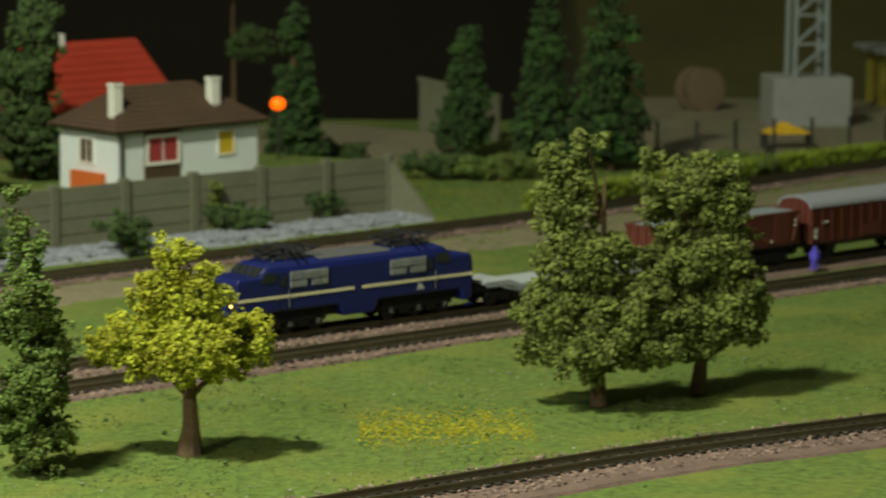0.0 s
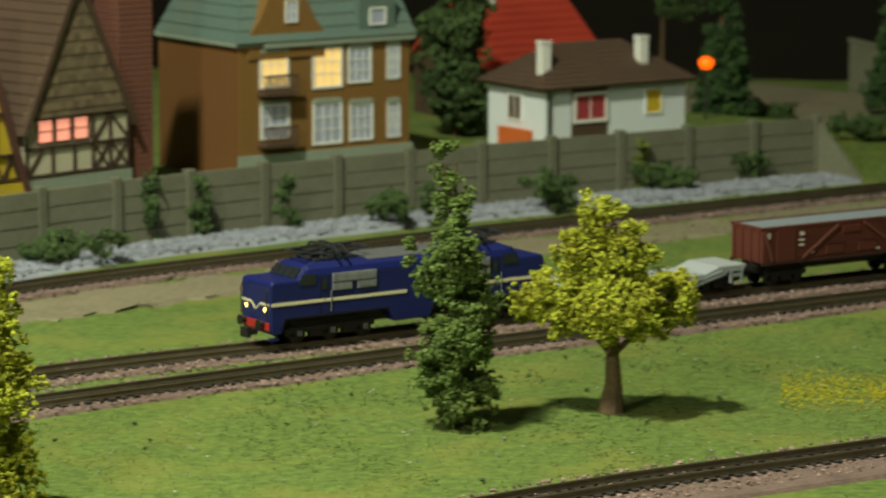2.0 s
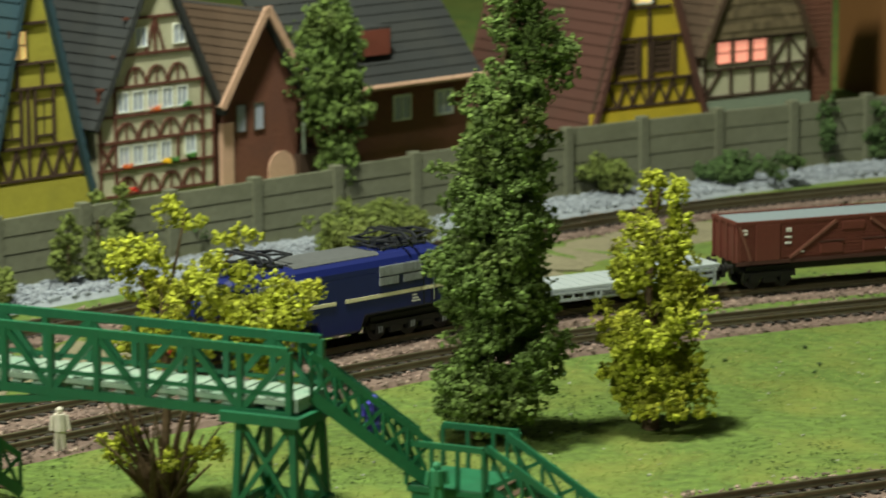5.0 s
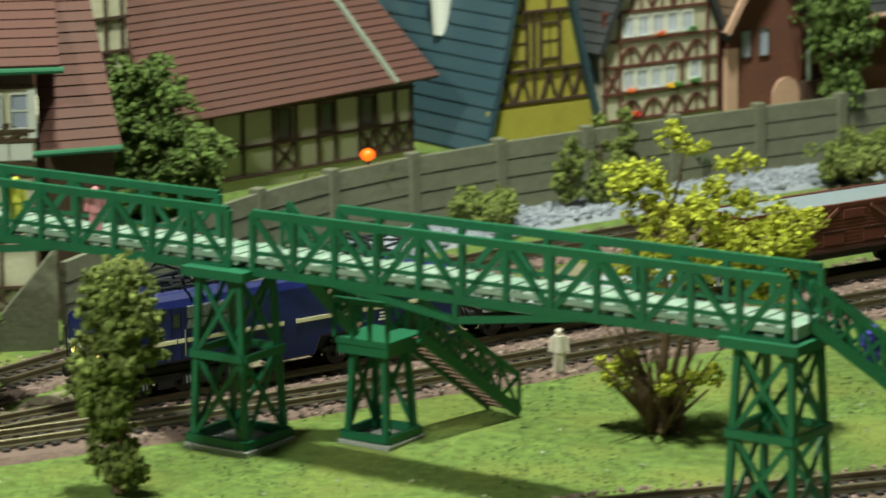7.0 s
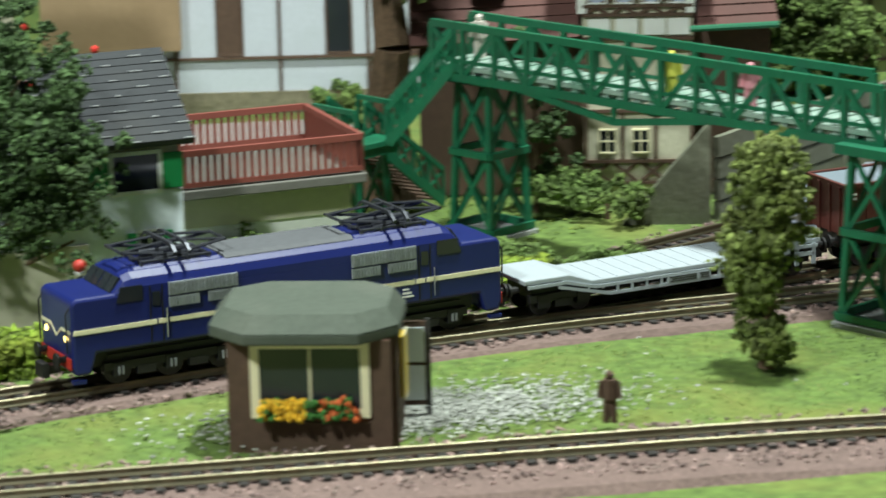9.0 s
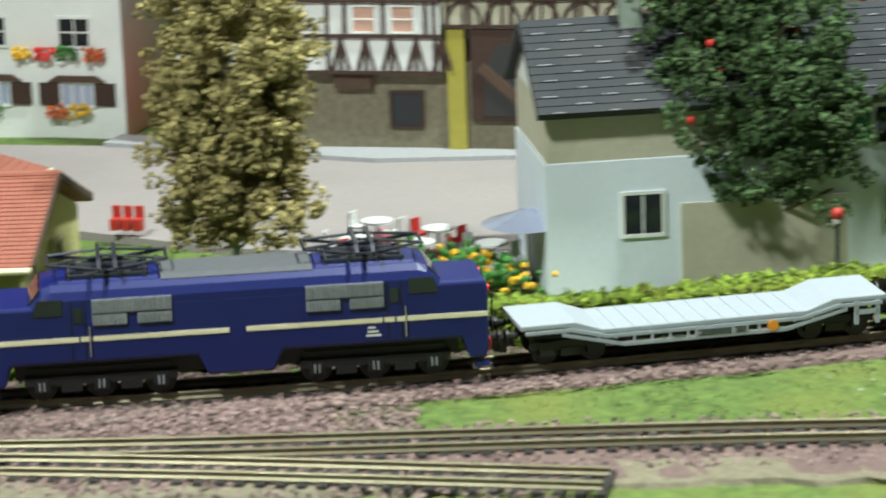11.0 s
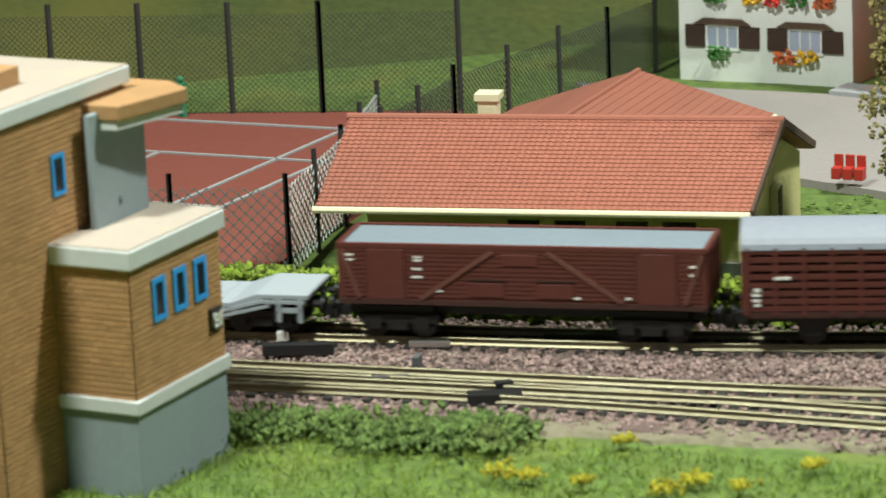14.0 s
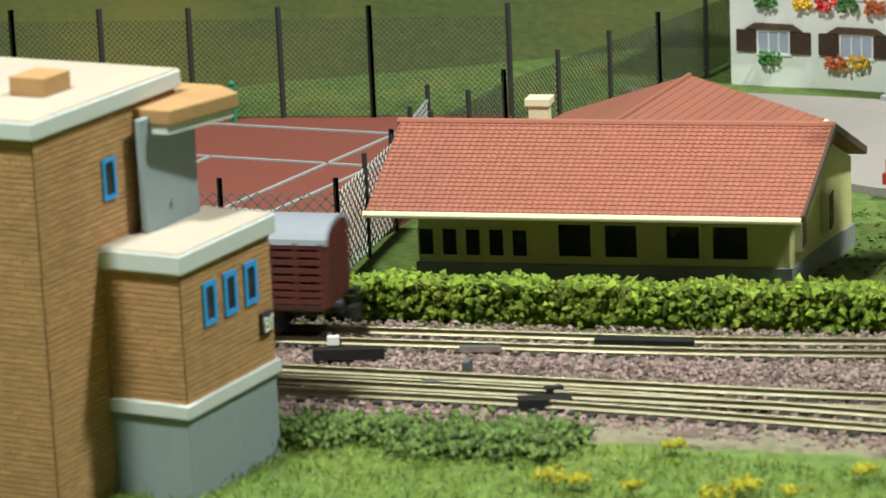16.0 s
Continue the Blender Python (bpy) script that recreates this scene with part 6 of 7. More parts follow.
# ---- station and its yard ----
def station():
    th = thing("station", place(-.6317, .3613, 52), "pale yellow station building with a red tiled roof", "building")
    foot = [(-88, 13), (-.5, 13.5), (8.5, 56), (-80, 56)]
    part("wall", Shape().prism(foot, 1.5, 18.2, "z"), "station_wall", th, bevel=.2)
    part("plinth", Shape().prism([(-88.6, 12.4), (0, 12.9), (9.2, 56.6), (-80.6, 56.6)], -4, 1.6, "z"), "stone_grey", th, "grey stone plinth")
    part("gable_wall", Shape().add([(-.5, 13.5, 18.1), (8.5, 56, 18.1), (3.4, 29, 30.2), (-88, 13, 18.1), (-80, 56, 18.1), (-85, 28, 30.2)], [(0, 1, 2), (5, 4, 3), (0, 3, 4, 1), (1, 4, 5, 2), (2, 5, 3, 0)]), "station_wall", th)
    e, r = 18.6, 31.8
    for sgn in (0, 1):
        if sgn == 0:
            a, b, c, d = Vector((-95, -6.5, e)), Vector((5, -6.5, e)), Vector((8, 28, r)), Vector((-95, 28, r))
        else:
            a, b, c, d = Vector((11, 62, e)), Vector((-95, 62, e)), Vector((-95, 28, r)), Vector((8, 28, r))
        slope = part("roof", Shape().slab(a, b, c, d, 1.3), "station_tile", th, "red tiled roof slope")
        if sgn:
            continue
        nrm = (b - a).cross(d - a).normalized()
        rows, cols = 22, 66
        sh = Shape()
        for k in range(rows):
            for i in range(cols):
                u0, u1 = i / cols, (i + .97) / cols
                v0, v1 = k / rows, min(1, (k + 1.15) / rows)
                def pt(u, v, h):
                    return a.lerp(b, u).lerp(d.lerp(c, u), v) + nrm * h
                m = (u0 + u1) / 2
                vs = [pt(u0, v0, .26), pt(m, v0, .50), pt(u1, v0, .26), pt(u1, v1, .05), pt(m, v1, .22), pt(u0, v1, .05), pt(u0, v0, -.1), pt(u1, v0, -.1)]
                sh.add(vs, [(0, 1, 4, 5), (1, 2, 3, 4), (0, 6, 7, 2, 1)])
        tagged(part("roof_tile", sh, "station_tile", slope), kind="stuff")
    part("ridge_cap", Shape().rod((-95.5, 28, r + .2), (8.5, 28, r + .2), .9), "station_tile", th)
    part("gutter", Shape().rod((-95.5, -7.2, e - .6), (5, -7.2, e - .6), .8), "cream_line", th, "cream gutter")
    part("barge_board", Shape().beam((5.3, -6.5, e - .3), (8.3, 28, r - .3), .7, 1.8).beam((11.3, 62, e - .3), (8.3, 28, r - .3), .7, 1.8), "wood_brown", th)
    part("chimney", Shape().box(-64, -59.5, 29, 33.5, 27, 36.6).box(-64.7, -58.8, 28.3, 34.2, 35.8, 37.4), "cream_line", th, "cream chimney")
    for x0, x1 in ((-51.6, -44), (-40.6, -33.2), (-26.2, -18.6), (-15.4, -7.4)):
        window(th, (x0 + x1) / 2 - 2.8, 7.4, x1 - x0, 7.6, "glass_dark", "station_wall", y=13.2, bars=(0, 0), proud=.3)
    for x in (-83.2, -77.6, -72, -66.4, -60.8):
        window(th, x - 2.8, 6.6, 3.3, 6.2, "glass_dark", "station_wall", y=13.0, bars=(0, 0), proud=.3)
    for y, z, w, h in ((19.5, 9.5, 5, 8), (38, 9.5, 6, 8.5)):
        xw = -.5 + (y - 13.5) * .212
        fr = Shape().box(-.6, 1.1, y - w / 2 - .6, y + w / 2 + .6, z - h / 2 - .8, z + h / 2 + .6)
        wd = part("window", fr, "cream_line", th, where=pose(xw * .001, 0, 0))
        sl = Shape()
        for k in range(7):
            sl.box(.9, 1.4, y - w / 2, y + w / 2, z - h / 2 + k * h / 7, z - h / 2 + k * h / 7 + h / 9)
        part("blind", sl, "wood_brown", wd)


station()


def clubhouse():
    """Its ridge runs from the far end, at the origin, towards the station."""
    th = thing("clubhouse", place(-.7932, .425, -47), "low building with a red gabled roof behind the station", "building")
    part("wall", Shape().box(6, 82, -30, 34, -6, 2.2), "station_wall", th)
    part("gable_wall", Shape().prism([(-28, 2.2), (32, 2.2), (0, 13.2)], 6, 82, "x"), "station_wall", th)
    roof_slope(th, (2, -36, 3), (90, -36, 3), (90, 0, 14.5), (0, 0, 14.5), 16, "station_tile", label="red tiled roof slope", rise=.25)
    roof_slope(th, (88, 37, 3), (-4, 37, 3), (0, 0, 14.5), (90, 0, 14.5), 16, "station_tile", rise=.25)
    part("ridge_cap", Shape().rod((0, 0, 14.6), (90, 0, 14.6), .8), "station_tile", th)
    part("gutter", Shape().rod((-4, 37.6, 2.4), (88, 37.6, 2.4), .7), "cream_line", th)


clubhouse()


def signal_box():
    th = thing("signal_box", place(-.5722, .1975, 128), "tan brick signal box with blue windows and flat roofs", "building")
    part("base", Shape().box(0, 33, 0, 20, -6, 13.2), "box_grey", th, "grey rendered base", bevel=.2)
    part("lower_band", Shape().box(-.8, 34, -.8, 20, 13.2, 16.0), "box_trim", th, "white band", bevel=.25)
    rg = np.random.RandomState(4)

    def bricks(x0, x1, y0, y1, z0, z1, name):
        part(name, Shape().box(x0 + .2, x1 - .2, y0 + .2, y1 - .2, z0, z1), "box_brick", th)
        sh = Shape()
        k = 0
        z = z0
        while z < z1 - .5:
            o = 1.3 if k % 2 else 0
            for x in np.arange(x0 - o, x1, 2.6):
                a, b = max(x0, x), min(x1, x + 2.52)
                if b - a > .3:
                    sh.box(a, b, y0, y0 + .4, z, z + .84)
            for y in np.arange(y0 - o, y1, 2.6):
                a, b = max(y0, y), min(y1, y + 2.52)
                if b - a > .3:
                    sh.box(x0, x0 + .4, a, b, z, z + .84)
            z += 1.12
            k += 1
        tagged(part("brick", sh, "box_brick", th), kind="stuff")
    bricks(0, 33, 0, 20, 16, 41.6, "cabin_wall")
    part("cabin_roof", Shape().box(-1, 34.2, -1, 20, 41.6, 45.4), "box_trim", th, "flat roof with a white edge", bevel=.3)
    part("roof_surface", Shape().box(-.6, 33.8, -.6, 20, 45.2, 45.7), "box_roof", th)
    bricks(-20, 29, 17, 62, -6, 70.6, "tower_wall")
    part("tower_roof", Shape().box(-21.2, 30, 16, 63, 70.6, 74.0), "box_trim", th, "flat roof with a white edge", bevel=.3)
    part("roof_surface", Shape().box(-20.8, 29.6, 16.4, 62.6, 73.8, 74.3), "box_roof", th)
    part("roof_hatch", Shape().box(-2, 7, 26, 34, 74.2, 78.0), "box_brick", th, bevel=.3)
    part("canopy", Shape().prism([(14, 9), (33, 5), (38, 12), (38, 34), (14, 34)], 66.5, 69.5, "z"), "box_brick", th, "tan roof of the rear cabin", bevel=.3)
    part("canopy_edge", Shape().prism([(14.5, 9.8), (32.5, 6), (37.2, 12.4), (37.2, 33), (14.5, 33)], 64.6, 66.5, "z"), "box_trim", th)
    part("side_panel", Shape().box(11, 30, 13.5, 15, 44, 68), "box_grey", th, "grey upright panel", bevel=.25)
    part("bolt", Shape().rod((20, 13.6, 64), (20, 13.0, 64), .9).rod((20, 13.6, 50), (20, 13.0, 50), .7), "box_grey", th)
    part("rear_cabin", Shape().box(20, 31, 15.2, 34, 45, 64.6), "glass_dark", th)
    for x in (9.8, 17.4, 25.0):
        window(th, x, 33.6, 2.6, 6.4, "glass_dark", "blue_frame", bars=(0, 0), proud=.4, thick=1.05)
    window(th, 4.0, 58, 2.8, 6.4, "glass_dark", "blue_frame", y=17, bars=(0, 0), proud=.4, thick=.8)
    bd = part("sign_board", Shape().box(27.6, 31.6, -.7, .2, 22.2, 26.6), "letter_dark", th, "small black sign")
    tx = bpy.data.curves.new("lettering", "FONT")
    tx.body, tx.size, tx.extrude = "Bf", .0042, .0002
    tx.materials.append(MATS["letter_white"])
    tob = new("lettering", tx)
    tob.parent = bd
    tob.matrix_basis = pose(.0278, -.0009, .0228, 90, 0, 0)


signal_box()


def fence(pts, h, step, wire, label, gap=2.2, thick=.16, post=.7, mat_wire="mesh_wire"):
    th = thing("fence", Matrix(), label, "fence", "fences")
    for a, b in zip(pts, pts[1:]):
        a, b = Vector((*a, 0)) * 1000, Vector((*b, 0)) * 1000
        L = (b - a).length
        d = (b - a) / L
        n = max(1, round(L / step))
        for i in range(n + 1):
            p = a + d * (L * i / n)
            part("post", Shape().rod((p.x, p.y, -4), (p.x, p.y, h + 1.5), post, n=6), "letter_dark", th)
        w = Shape()
        for s in np.arange(-h, L, gap):
            for up in (0, 1):
                s0, s1 = max(0, s), min(L, s + h)
                z0, z1 = s0 - s, s1 - s
                if s1 - s0 < .3:
                    continue
                if up:
                    z0, z1 = h - z0, h - z1
                p, q = a + d * s0, a + d * s1
                w.beam((p.x, p.y, z0 - 2), (q.x, q.y, z1 - 2), thick, thick)
        tagged(part("wire_netting", w, mat_wire, th), kind="stuff")


fence([(-.752, .218), (-.720, .260), (-.704, .283), (-.745, .315), (-.790, .345)], 21, 28, "", "chain-link fence with dark posts behind the hedge", 3.0, .28, .7)
fence([(-.985, .190), (-.925, .273), (-.866, .361), (-.845, .395)], 29, 27, "", "tall netting fence round the tennis court", 1.7, .16, .9, "net_dark")
fence([(-.745, .315), (-.80, .372), (-.849, .445), (-.90, .52)], 20, 27, "", "tall netting fence beside the court", 1.7, .16, .8, "net_dark")

sheet("tennis_court", [(-.735, .232), (-.716, .285), (-.80, .37), (-.845, .395), (-.925, .273), (-.985, .19), (-.86, .10)], -2.0, "court_red", "dark red tennis court with white lines", "court")


def court_lines():
    th = thing("court_marking", Matrix(), "white painted lines on the tennis court", "marking", kind="structure")
    def mid(a, b, t):
        return a.lerp(b, t)
    A, B, C, D = Vector((-748, 258, -1.7)), Vector((-830, 366, -1.7)), Vector((-905, 300, -1.7)), Vector((-823, 192, -1.7))
    for p, q in ((A, B), (D, C), (A, D), (B, C), (mid(A, D, .14), mid(B, C, .14)), (mid(A, B, .33), mid(D, C, .33)), (mid(A, B, .72), mid(D, C, .72)), (mid(mid(A, B, .33), mid(D, C, .33), .5), mid(mid(A, B, .72), mid(D, C, .72), .5))):
        part("line", Shape().beam(p, q, 1.0, .5), "paving", th)


court_lines()
sheet("road", [(-.675, .448), (-.640, .475), (-.60, .53), (-.615, .62), (-.60, .72), (-.66, .76), (-.70, .72), (-.665, .61), (-.725, .535), (-.80, .492), (-.86, .44), (-.80, .42), (-.72, .43)], -1.9, "road_pink", "pinkish grey village road", "road")
sheet("pavement", [(-.668, .60), (-.726, .532), (-.80, .490), (-.806, .500), (-.732, .546), (-.680, .612)], -.6, "paving", "pale raised pavement before the houses", "pavement")
sheet("cafe_paving", [(-.642, .432), (-.628, .452), (-.598, .50), (-.640, .505), (-.672, .470)], -2.3, "paving", "pale paved cafe terrace", "pavement")
sheet("yard", [(-.10, 1.70), (.02, 1.64), (.0, 1.78), (-.06, 1.83), (-.14, 1.80)], -1.0, "soil", "sandy yard between the houses and trees", "ground")
sheet("freight_yard", [(.12, 1.70), (.32, 1.76), (.42, 1.95), (.12, 1.98), (.07, 1.85)], -1.0, "soil", "brown sandy freight yard", "ground", 55)
strip("station_path", FRONT[_s > 1.22], -0.026, -0.012, -2.5, "soil", "bare grey-brown path beside the ballast", "path", rough=1.0)


def cafe():
    rg = np.random.RandomState(9)
    for k, (x, y) in enumerate(((-.628, .455), (-.640, .462), (-.625, .470), (-.612, .482), (-.633, .482), (-.650, .476))):
        th = thing("cafe_table", place(x, y, rg.uniform(0, 90)), "small white cafe table with white chairs", "table", "cafe tables")
        part("tabletop", Shape().rod((0, 0, 4.2), (0, 0, 4.8), 4.0, n=14), "white_paint", th)
        part("leg", Shape().rod((0, 0, -2), (0, 0, 4.3), .5), "white_paint", th)
        for e in (-1, 1):
            c = part("chair", Shape().box(e * 6 - 1.6, e * 6 + 1.6, -1.6, 1.6, 2.2, 2.7).box(e * 7.4 - .3, e * 7.4 + .3, -1.6, 1.6, 2.5, 6.2).box(e * 6 - 1.4, e * 6 - 1, -1.4, -1, -2, 2.2).box(e * 6 + 1, e * 6 + 1.4, 1, 1.4, -2, 2.2), "white_paint" if k % 2 else "flower_red", th)
    fl = thing("flower_bed", place(-.603, .468), "bed of green plants with yellow flowers", "flowers")
    for mt, n in (("plant_green", 120), ("flower_yellow", 50)):
        me = scatter_mesh("bloom", np.column_stack([rg.normal(0, 9, n), rg.normal(0, 4, n), rg.uniform(-1, 7, n)]), rg.uniform(.7, 1.3, n), n, "ico")
        me.materials.append(MATS[mt])
        part("bloom", me, mt, fl)
    ps = thing("parasol", place(-.598, .482), "pale blue and white parasol", "parasol")
    part("canopy", Shape().rod((0, 0, 12), (0, 0, 15.5), 11, .5, n=14), "pane_pale", ps)
    part("pole", Shape().rod((0, 0, -2), (0, 0, 15), .4), "white_paint", ps)
    ft = thing("garden_fence", place(-.610, .435, 50), "low white slatted garden fence with plants", "fence")
    for z in (1, 3.6, 6.2):
        part("rail", Shape().box(-6, 8, -.3, .3, z, z + .8), "white_paint", ft)
    for x in (-6, 1, 8):
        part("post", Shape().box(x - .4, x + .4, -.4, .4, -2, 8), "white_paint", ft)
    bn = thing("red_bench", place(-.703, .437, 40), "red garden bench by the road", "bench")
    for i in range(3):
        part("seat", Shape().box(i * 3 - 5, i * 3 - 2.6, -1.6, 1.6, 0, 3).box(i * 3 - 5, i * 3 - 2.6, 1.1, 1.8, 2.5, 6), "red_paint", bn, bevel=.2)


cafe()


def figure(x, y, z, top, legs, label, h=11.3, lean=0.0):
    sh = Shape().rod((-.9, 0, 0), (-.5, 0, h * .5), .75, .95).rod((.9, 0, 0), (.5, 0, h * .5), .75, .95)
    sh.rod((0, 0, h * .46), (0, lean, h * .84), 1.7, 1.5).ball((0, lean, h * .92), 1.0, n=7)
    sh.rod((-1.8, 0, h * .8), (-2.2, -.3, h * .48), .5).rod((1.8, 0, h * .8), (2.2, -.3, h * .48), .5)
    ob = part("figurine", sh, top, where=place(x, y, 30, z * .001))
    return tagged(ob, label, "figurine", "figurines")


figure(-.401, .545, -2.5, "wood_brown", "", "small plain standing model figurine in brown on the grass")
figure(-.357, .740, -2.5, "figure_pale", "", "small plain white model figurine beside the track")
figure(-.238, .645, 33, "figure_blue", "", "small plain blue model figurine on the stairs", 8)
figure(-.222, .640, 20, "figure_green", "", "small plain green model figurine on the lower stairs", 9)
figure(-.462, .655, 43, "figure_yellow", "", "small plain yellow model figurine on the footbridge")
figure(-.437, .652, 43, "figure_pink", "", "small plain pink model figurine on the footbridge")
figure(-.528, .663, 45, "figure_pale", "", "small plain pale model figurine at the bridge stairs")
figure(.150, 1.312, -2, "figure_blue", "", "small plain bluish model figurine beside the van", 9)
figure(-.885, .325, -2, "figure_green", "", "small plain green model figurine on the court", 12)
figure(-.635, .466, -1, "figure_pink", "", "small plain pink model figurine in the cafe", 8)
figure(-.622, .462, -1, "figure_yellow", "", "small plain pale model figurine seated in the cafe", 8)


# ---- footbridge ----
def footbridge():
    th = thing("footbridge", place(-.535, .667, -6.6), "green lattice footbridge with stairs over the tracks", "footbridge")
    L, F, W = 288.0, 43.0, 7.2
    part("deck", Shape().box(-6, L, -W, W, F - 1.2, F), "deck_pale", th, "pale worn walkway", bevel=.1)
    ties = Shape()
    for x in np.arange(-4, L, 5.2):
        ties.box(x, x + 2.4, -W + .6, W - .6, F - 2.4, F + .35)
    tagged(part("deck_board", ties, "deck_pale", th), kind="stuff")
    joint = 146.0
    for y in (-W, W):
        for a, b in ((-6, joint - 4), (joint + 3, L)):
            if y > 0:
                a, b = (a, b - 14) if a < 0 else (a + 14, b)
            g = part("truss_girder", Shape().beam((a, y, F - 3.2), (b, y, F - 3.2), 1.3, 2.0), "bridge_green", th, "green lattice side girder")
            part("top_chord", Shape().beam((a, y, F + 10.4), (b, y, F + 10.4), 1.3, 1.9), "bridge_green", g)
            part("middle_chord", Shape().beam((a, y, F + 1.2), (b, y, F + 1.2), .8, .9), "bridge_green", g)
            n = max(1, round((b - a) / 11.5))
            d = (b - a) / n
            for i in range(n + 1):
                part("upright", Shape().box(a + d * i - .7, a + d * i + .7, y - .7, y + .7, F - 3, F + 10.4), "bridge_green", g)
            for i in range(n):
                x0, x1 = a + d * i, a + d * (i + 1)
                p, q = ((x0, y, F - 3), (x1, y, F + 10)) if i % 2 else ((x0, y, F + 10), (x1, y, F - 3))
                part("diagonal", Shape().beam(p, q, .8, 1.5), "bridge_green", g)
        for a in (58, 205):
            lw = Shape()
            lw.beam((a - 34, y, F - 3.4), (a, y, F - 8), 1.0, 1.6).beam((a, y, F - 8), (a + 34, y, F - 3.4), 1.0, 1.6)
            lw.beam((a, y, F - 8), (a, y, F - 3), 1.0, 1.2)
            part("under_truss", lw, "bridge_green", th)

    def tower(x, y, w, top, ring=True):
        tw = part("tower", Shape().box(x - w - 1.5, x + w + 1.5, y - w - 1.5, y + w + 1.5, top - 2.2, top), "bridge_green", th, "green lattice support tower")
        for sx in (-1, 1):
            for sy in (-1, 1):
                part("leg", Shape().beam((x + sx * w, y + sy * w, -3), (x + sx * w * .78, y + sy * w * .78, top - 1), 1.5, 1.5), "bridge_green", tw)
        mids = [-1.0, top * .48, top - 2] if ring else [-1.0, top - 2]
        for k, z in enumerate(mids[:-1] if ring else mids[:1]):
            f = 1 - .22 * z / top
            ww = w * f + .9
            rg_ = Shape()
            for a, b in (((-1, -1), (1, -1)), ((1, -1), (1, 1)), ((1, 1), (-1, 1)), ((-1, 1), (-1, -1))):
                rg_.beam((x + a[0] * ww, y + a[1] * ww, z), (x + b[0] * ww, y + b[1] * ww, z), 1.3, 1.8)
            part("ring_beam", rg_, "bridge_green", tw)
        for z0, z1 in zip(mids, mids[1:]):
            f0, f1 = w * (1 - .22 * z0 / top), w * (1 - .22 * z1 / top)
            for a, b in (((-1, -1), (1, -1)), ((1, -1), (1, 1)), ((1, 1), (-1, 1)), ((-1, 1), (-1, -1)))[0 if ring else 2:]:
                part("brace", Shape().beam((x + a[0] * f0, y + a[1] * f0, z0), (x + b[0] * f1, y + b[1] * f1, z1), .7, 1.1), "bridge_green", tw)
                part("brace", Shape().beam((x + b[0] * f0, y + b[1] * f0, z0), (x + a[0] * f1, y + a[1] * f1, z1), .7, 1.1), "bridge_green", tw)
        part("foot_slab", Shape().box(x - w - 1.8, x + w + 1.8, y - w - 1.8, y + w + 1.8, -5, -2.2), "paving", tw, "pale concrete footing", bevel=.3)

    tower(4, 3, 7.0, F - 3)
    tower(joint - 6, -2.5, 7.6, F - 3)
    tower(L - 6, 0, 8.0, F - 3)

    def flight(p, q, w, label="green stair flight with dark steps"):
        p, q = Vector(p), Vector(q)
        d = (q - p)
        hd = Vector((d.x, d.y, 0)).normalized()
        s = Vector((-hd.y, hd.x, 0)) * w
        st = part("stair_flight", Shape().beam(p + s, q + s, .9, 2.6).beam(p - s, q - s, .9, 2.6), "bridge_green", th, label)
        n = max(5, int(abs(d.z) / 1.5))
        for i in range(n):
            c = p + d * ((i + .5) / n)
            part("step", Shape().beam(c - s, c + s, 1.6, .4), "wood_brown", st)
        up = Vector((0, 0, 9))
        for e in (-1, 1):
            part("handrail", Shape().beam(p + s * e + up, q + s * e + up, .9, 1.4), "bridge_green", st)
            m = 5
            for i in range(m + 1):
                c = p + d * (i / m) + s * e
                part("baluster", Shape().beam(c, c + up, .7, .7), "bridge_green", st)
                if i < m:
                    c2 = p + d * ((i + 1) / m) + s * e
                    part("diagonal", Shape().beam(c, c2 + up, .5, .8), "bridge_green", st)
                    part("diagonal", Shape().beam(c + up, c2, .5, .8), "bridge_green", st)

    def landing(x, y, z, w, sup=True):
        ld = part("landing", Shape().box(x - w, x + w, y - w, y + w, z - 1.6, z), "bridge_green", th, "green stair landing", bevel=.2)
        for e in (-1, 1):
            r = Shape().beam((x - w, y + e * w, z + 9), (x + w, y + e * w, z + 9), .9, 1.3)
            for k in range(4):
                xx = x - w + 2 * w * k / 3
                r.beam((xx, y + e * w, z), (xx, y + e * w, z + 9), .8, .8)
            part("landing_railing", r, "bridge_green", ld)
        if sup:
            tower(x, y, w * .75, z - 1.6, False)

    # stairs: at the middle behind the deck, at the near end, and at the far end
    landing(167, 17, 22.5, 7.5)
    flight((146, 9, F), (161, 17, 22.5), 5)
    flight((172, 20, 22.5), (178, 53, -2), 5)
    landing(L + 26, 22, 22.5, 9)
    flight((L - 2, 4, F), (L + 18, 20, 22.5), 6)
    flight((L + 34, 22, 22.5), (L + 74, 24, -2), 6)
    landing(-22, -20, 22.5, 8)
    flight((-2, -3, F), (-15, -15, 22.5), 6)
    flight((-28, -18, 22.5), (-34, 16, -2), 6)


footbridge()


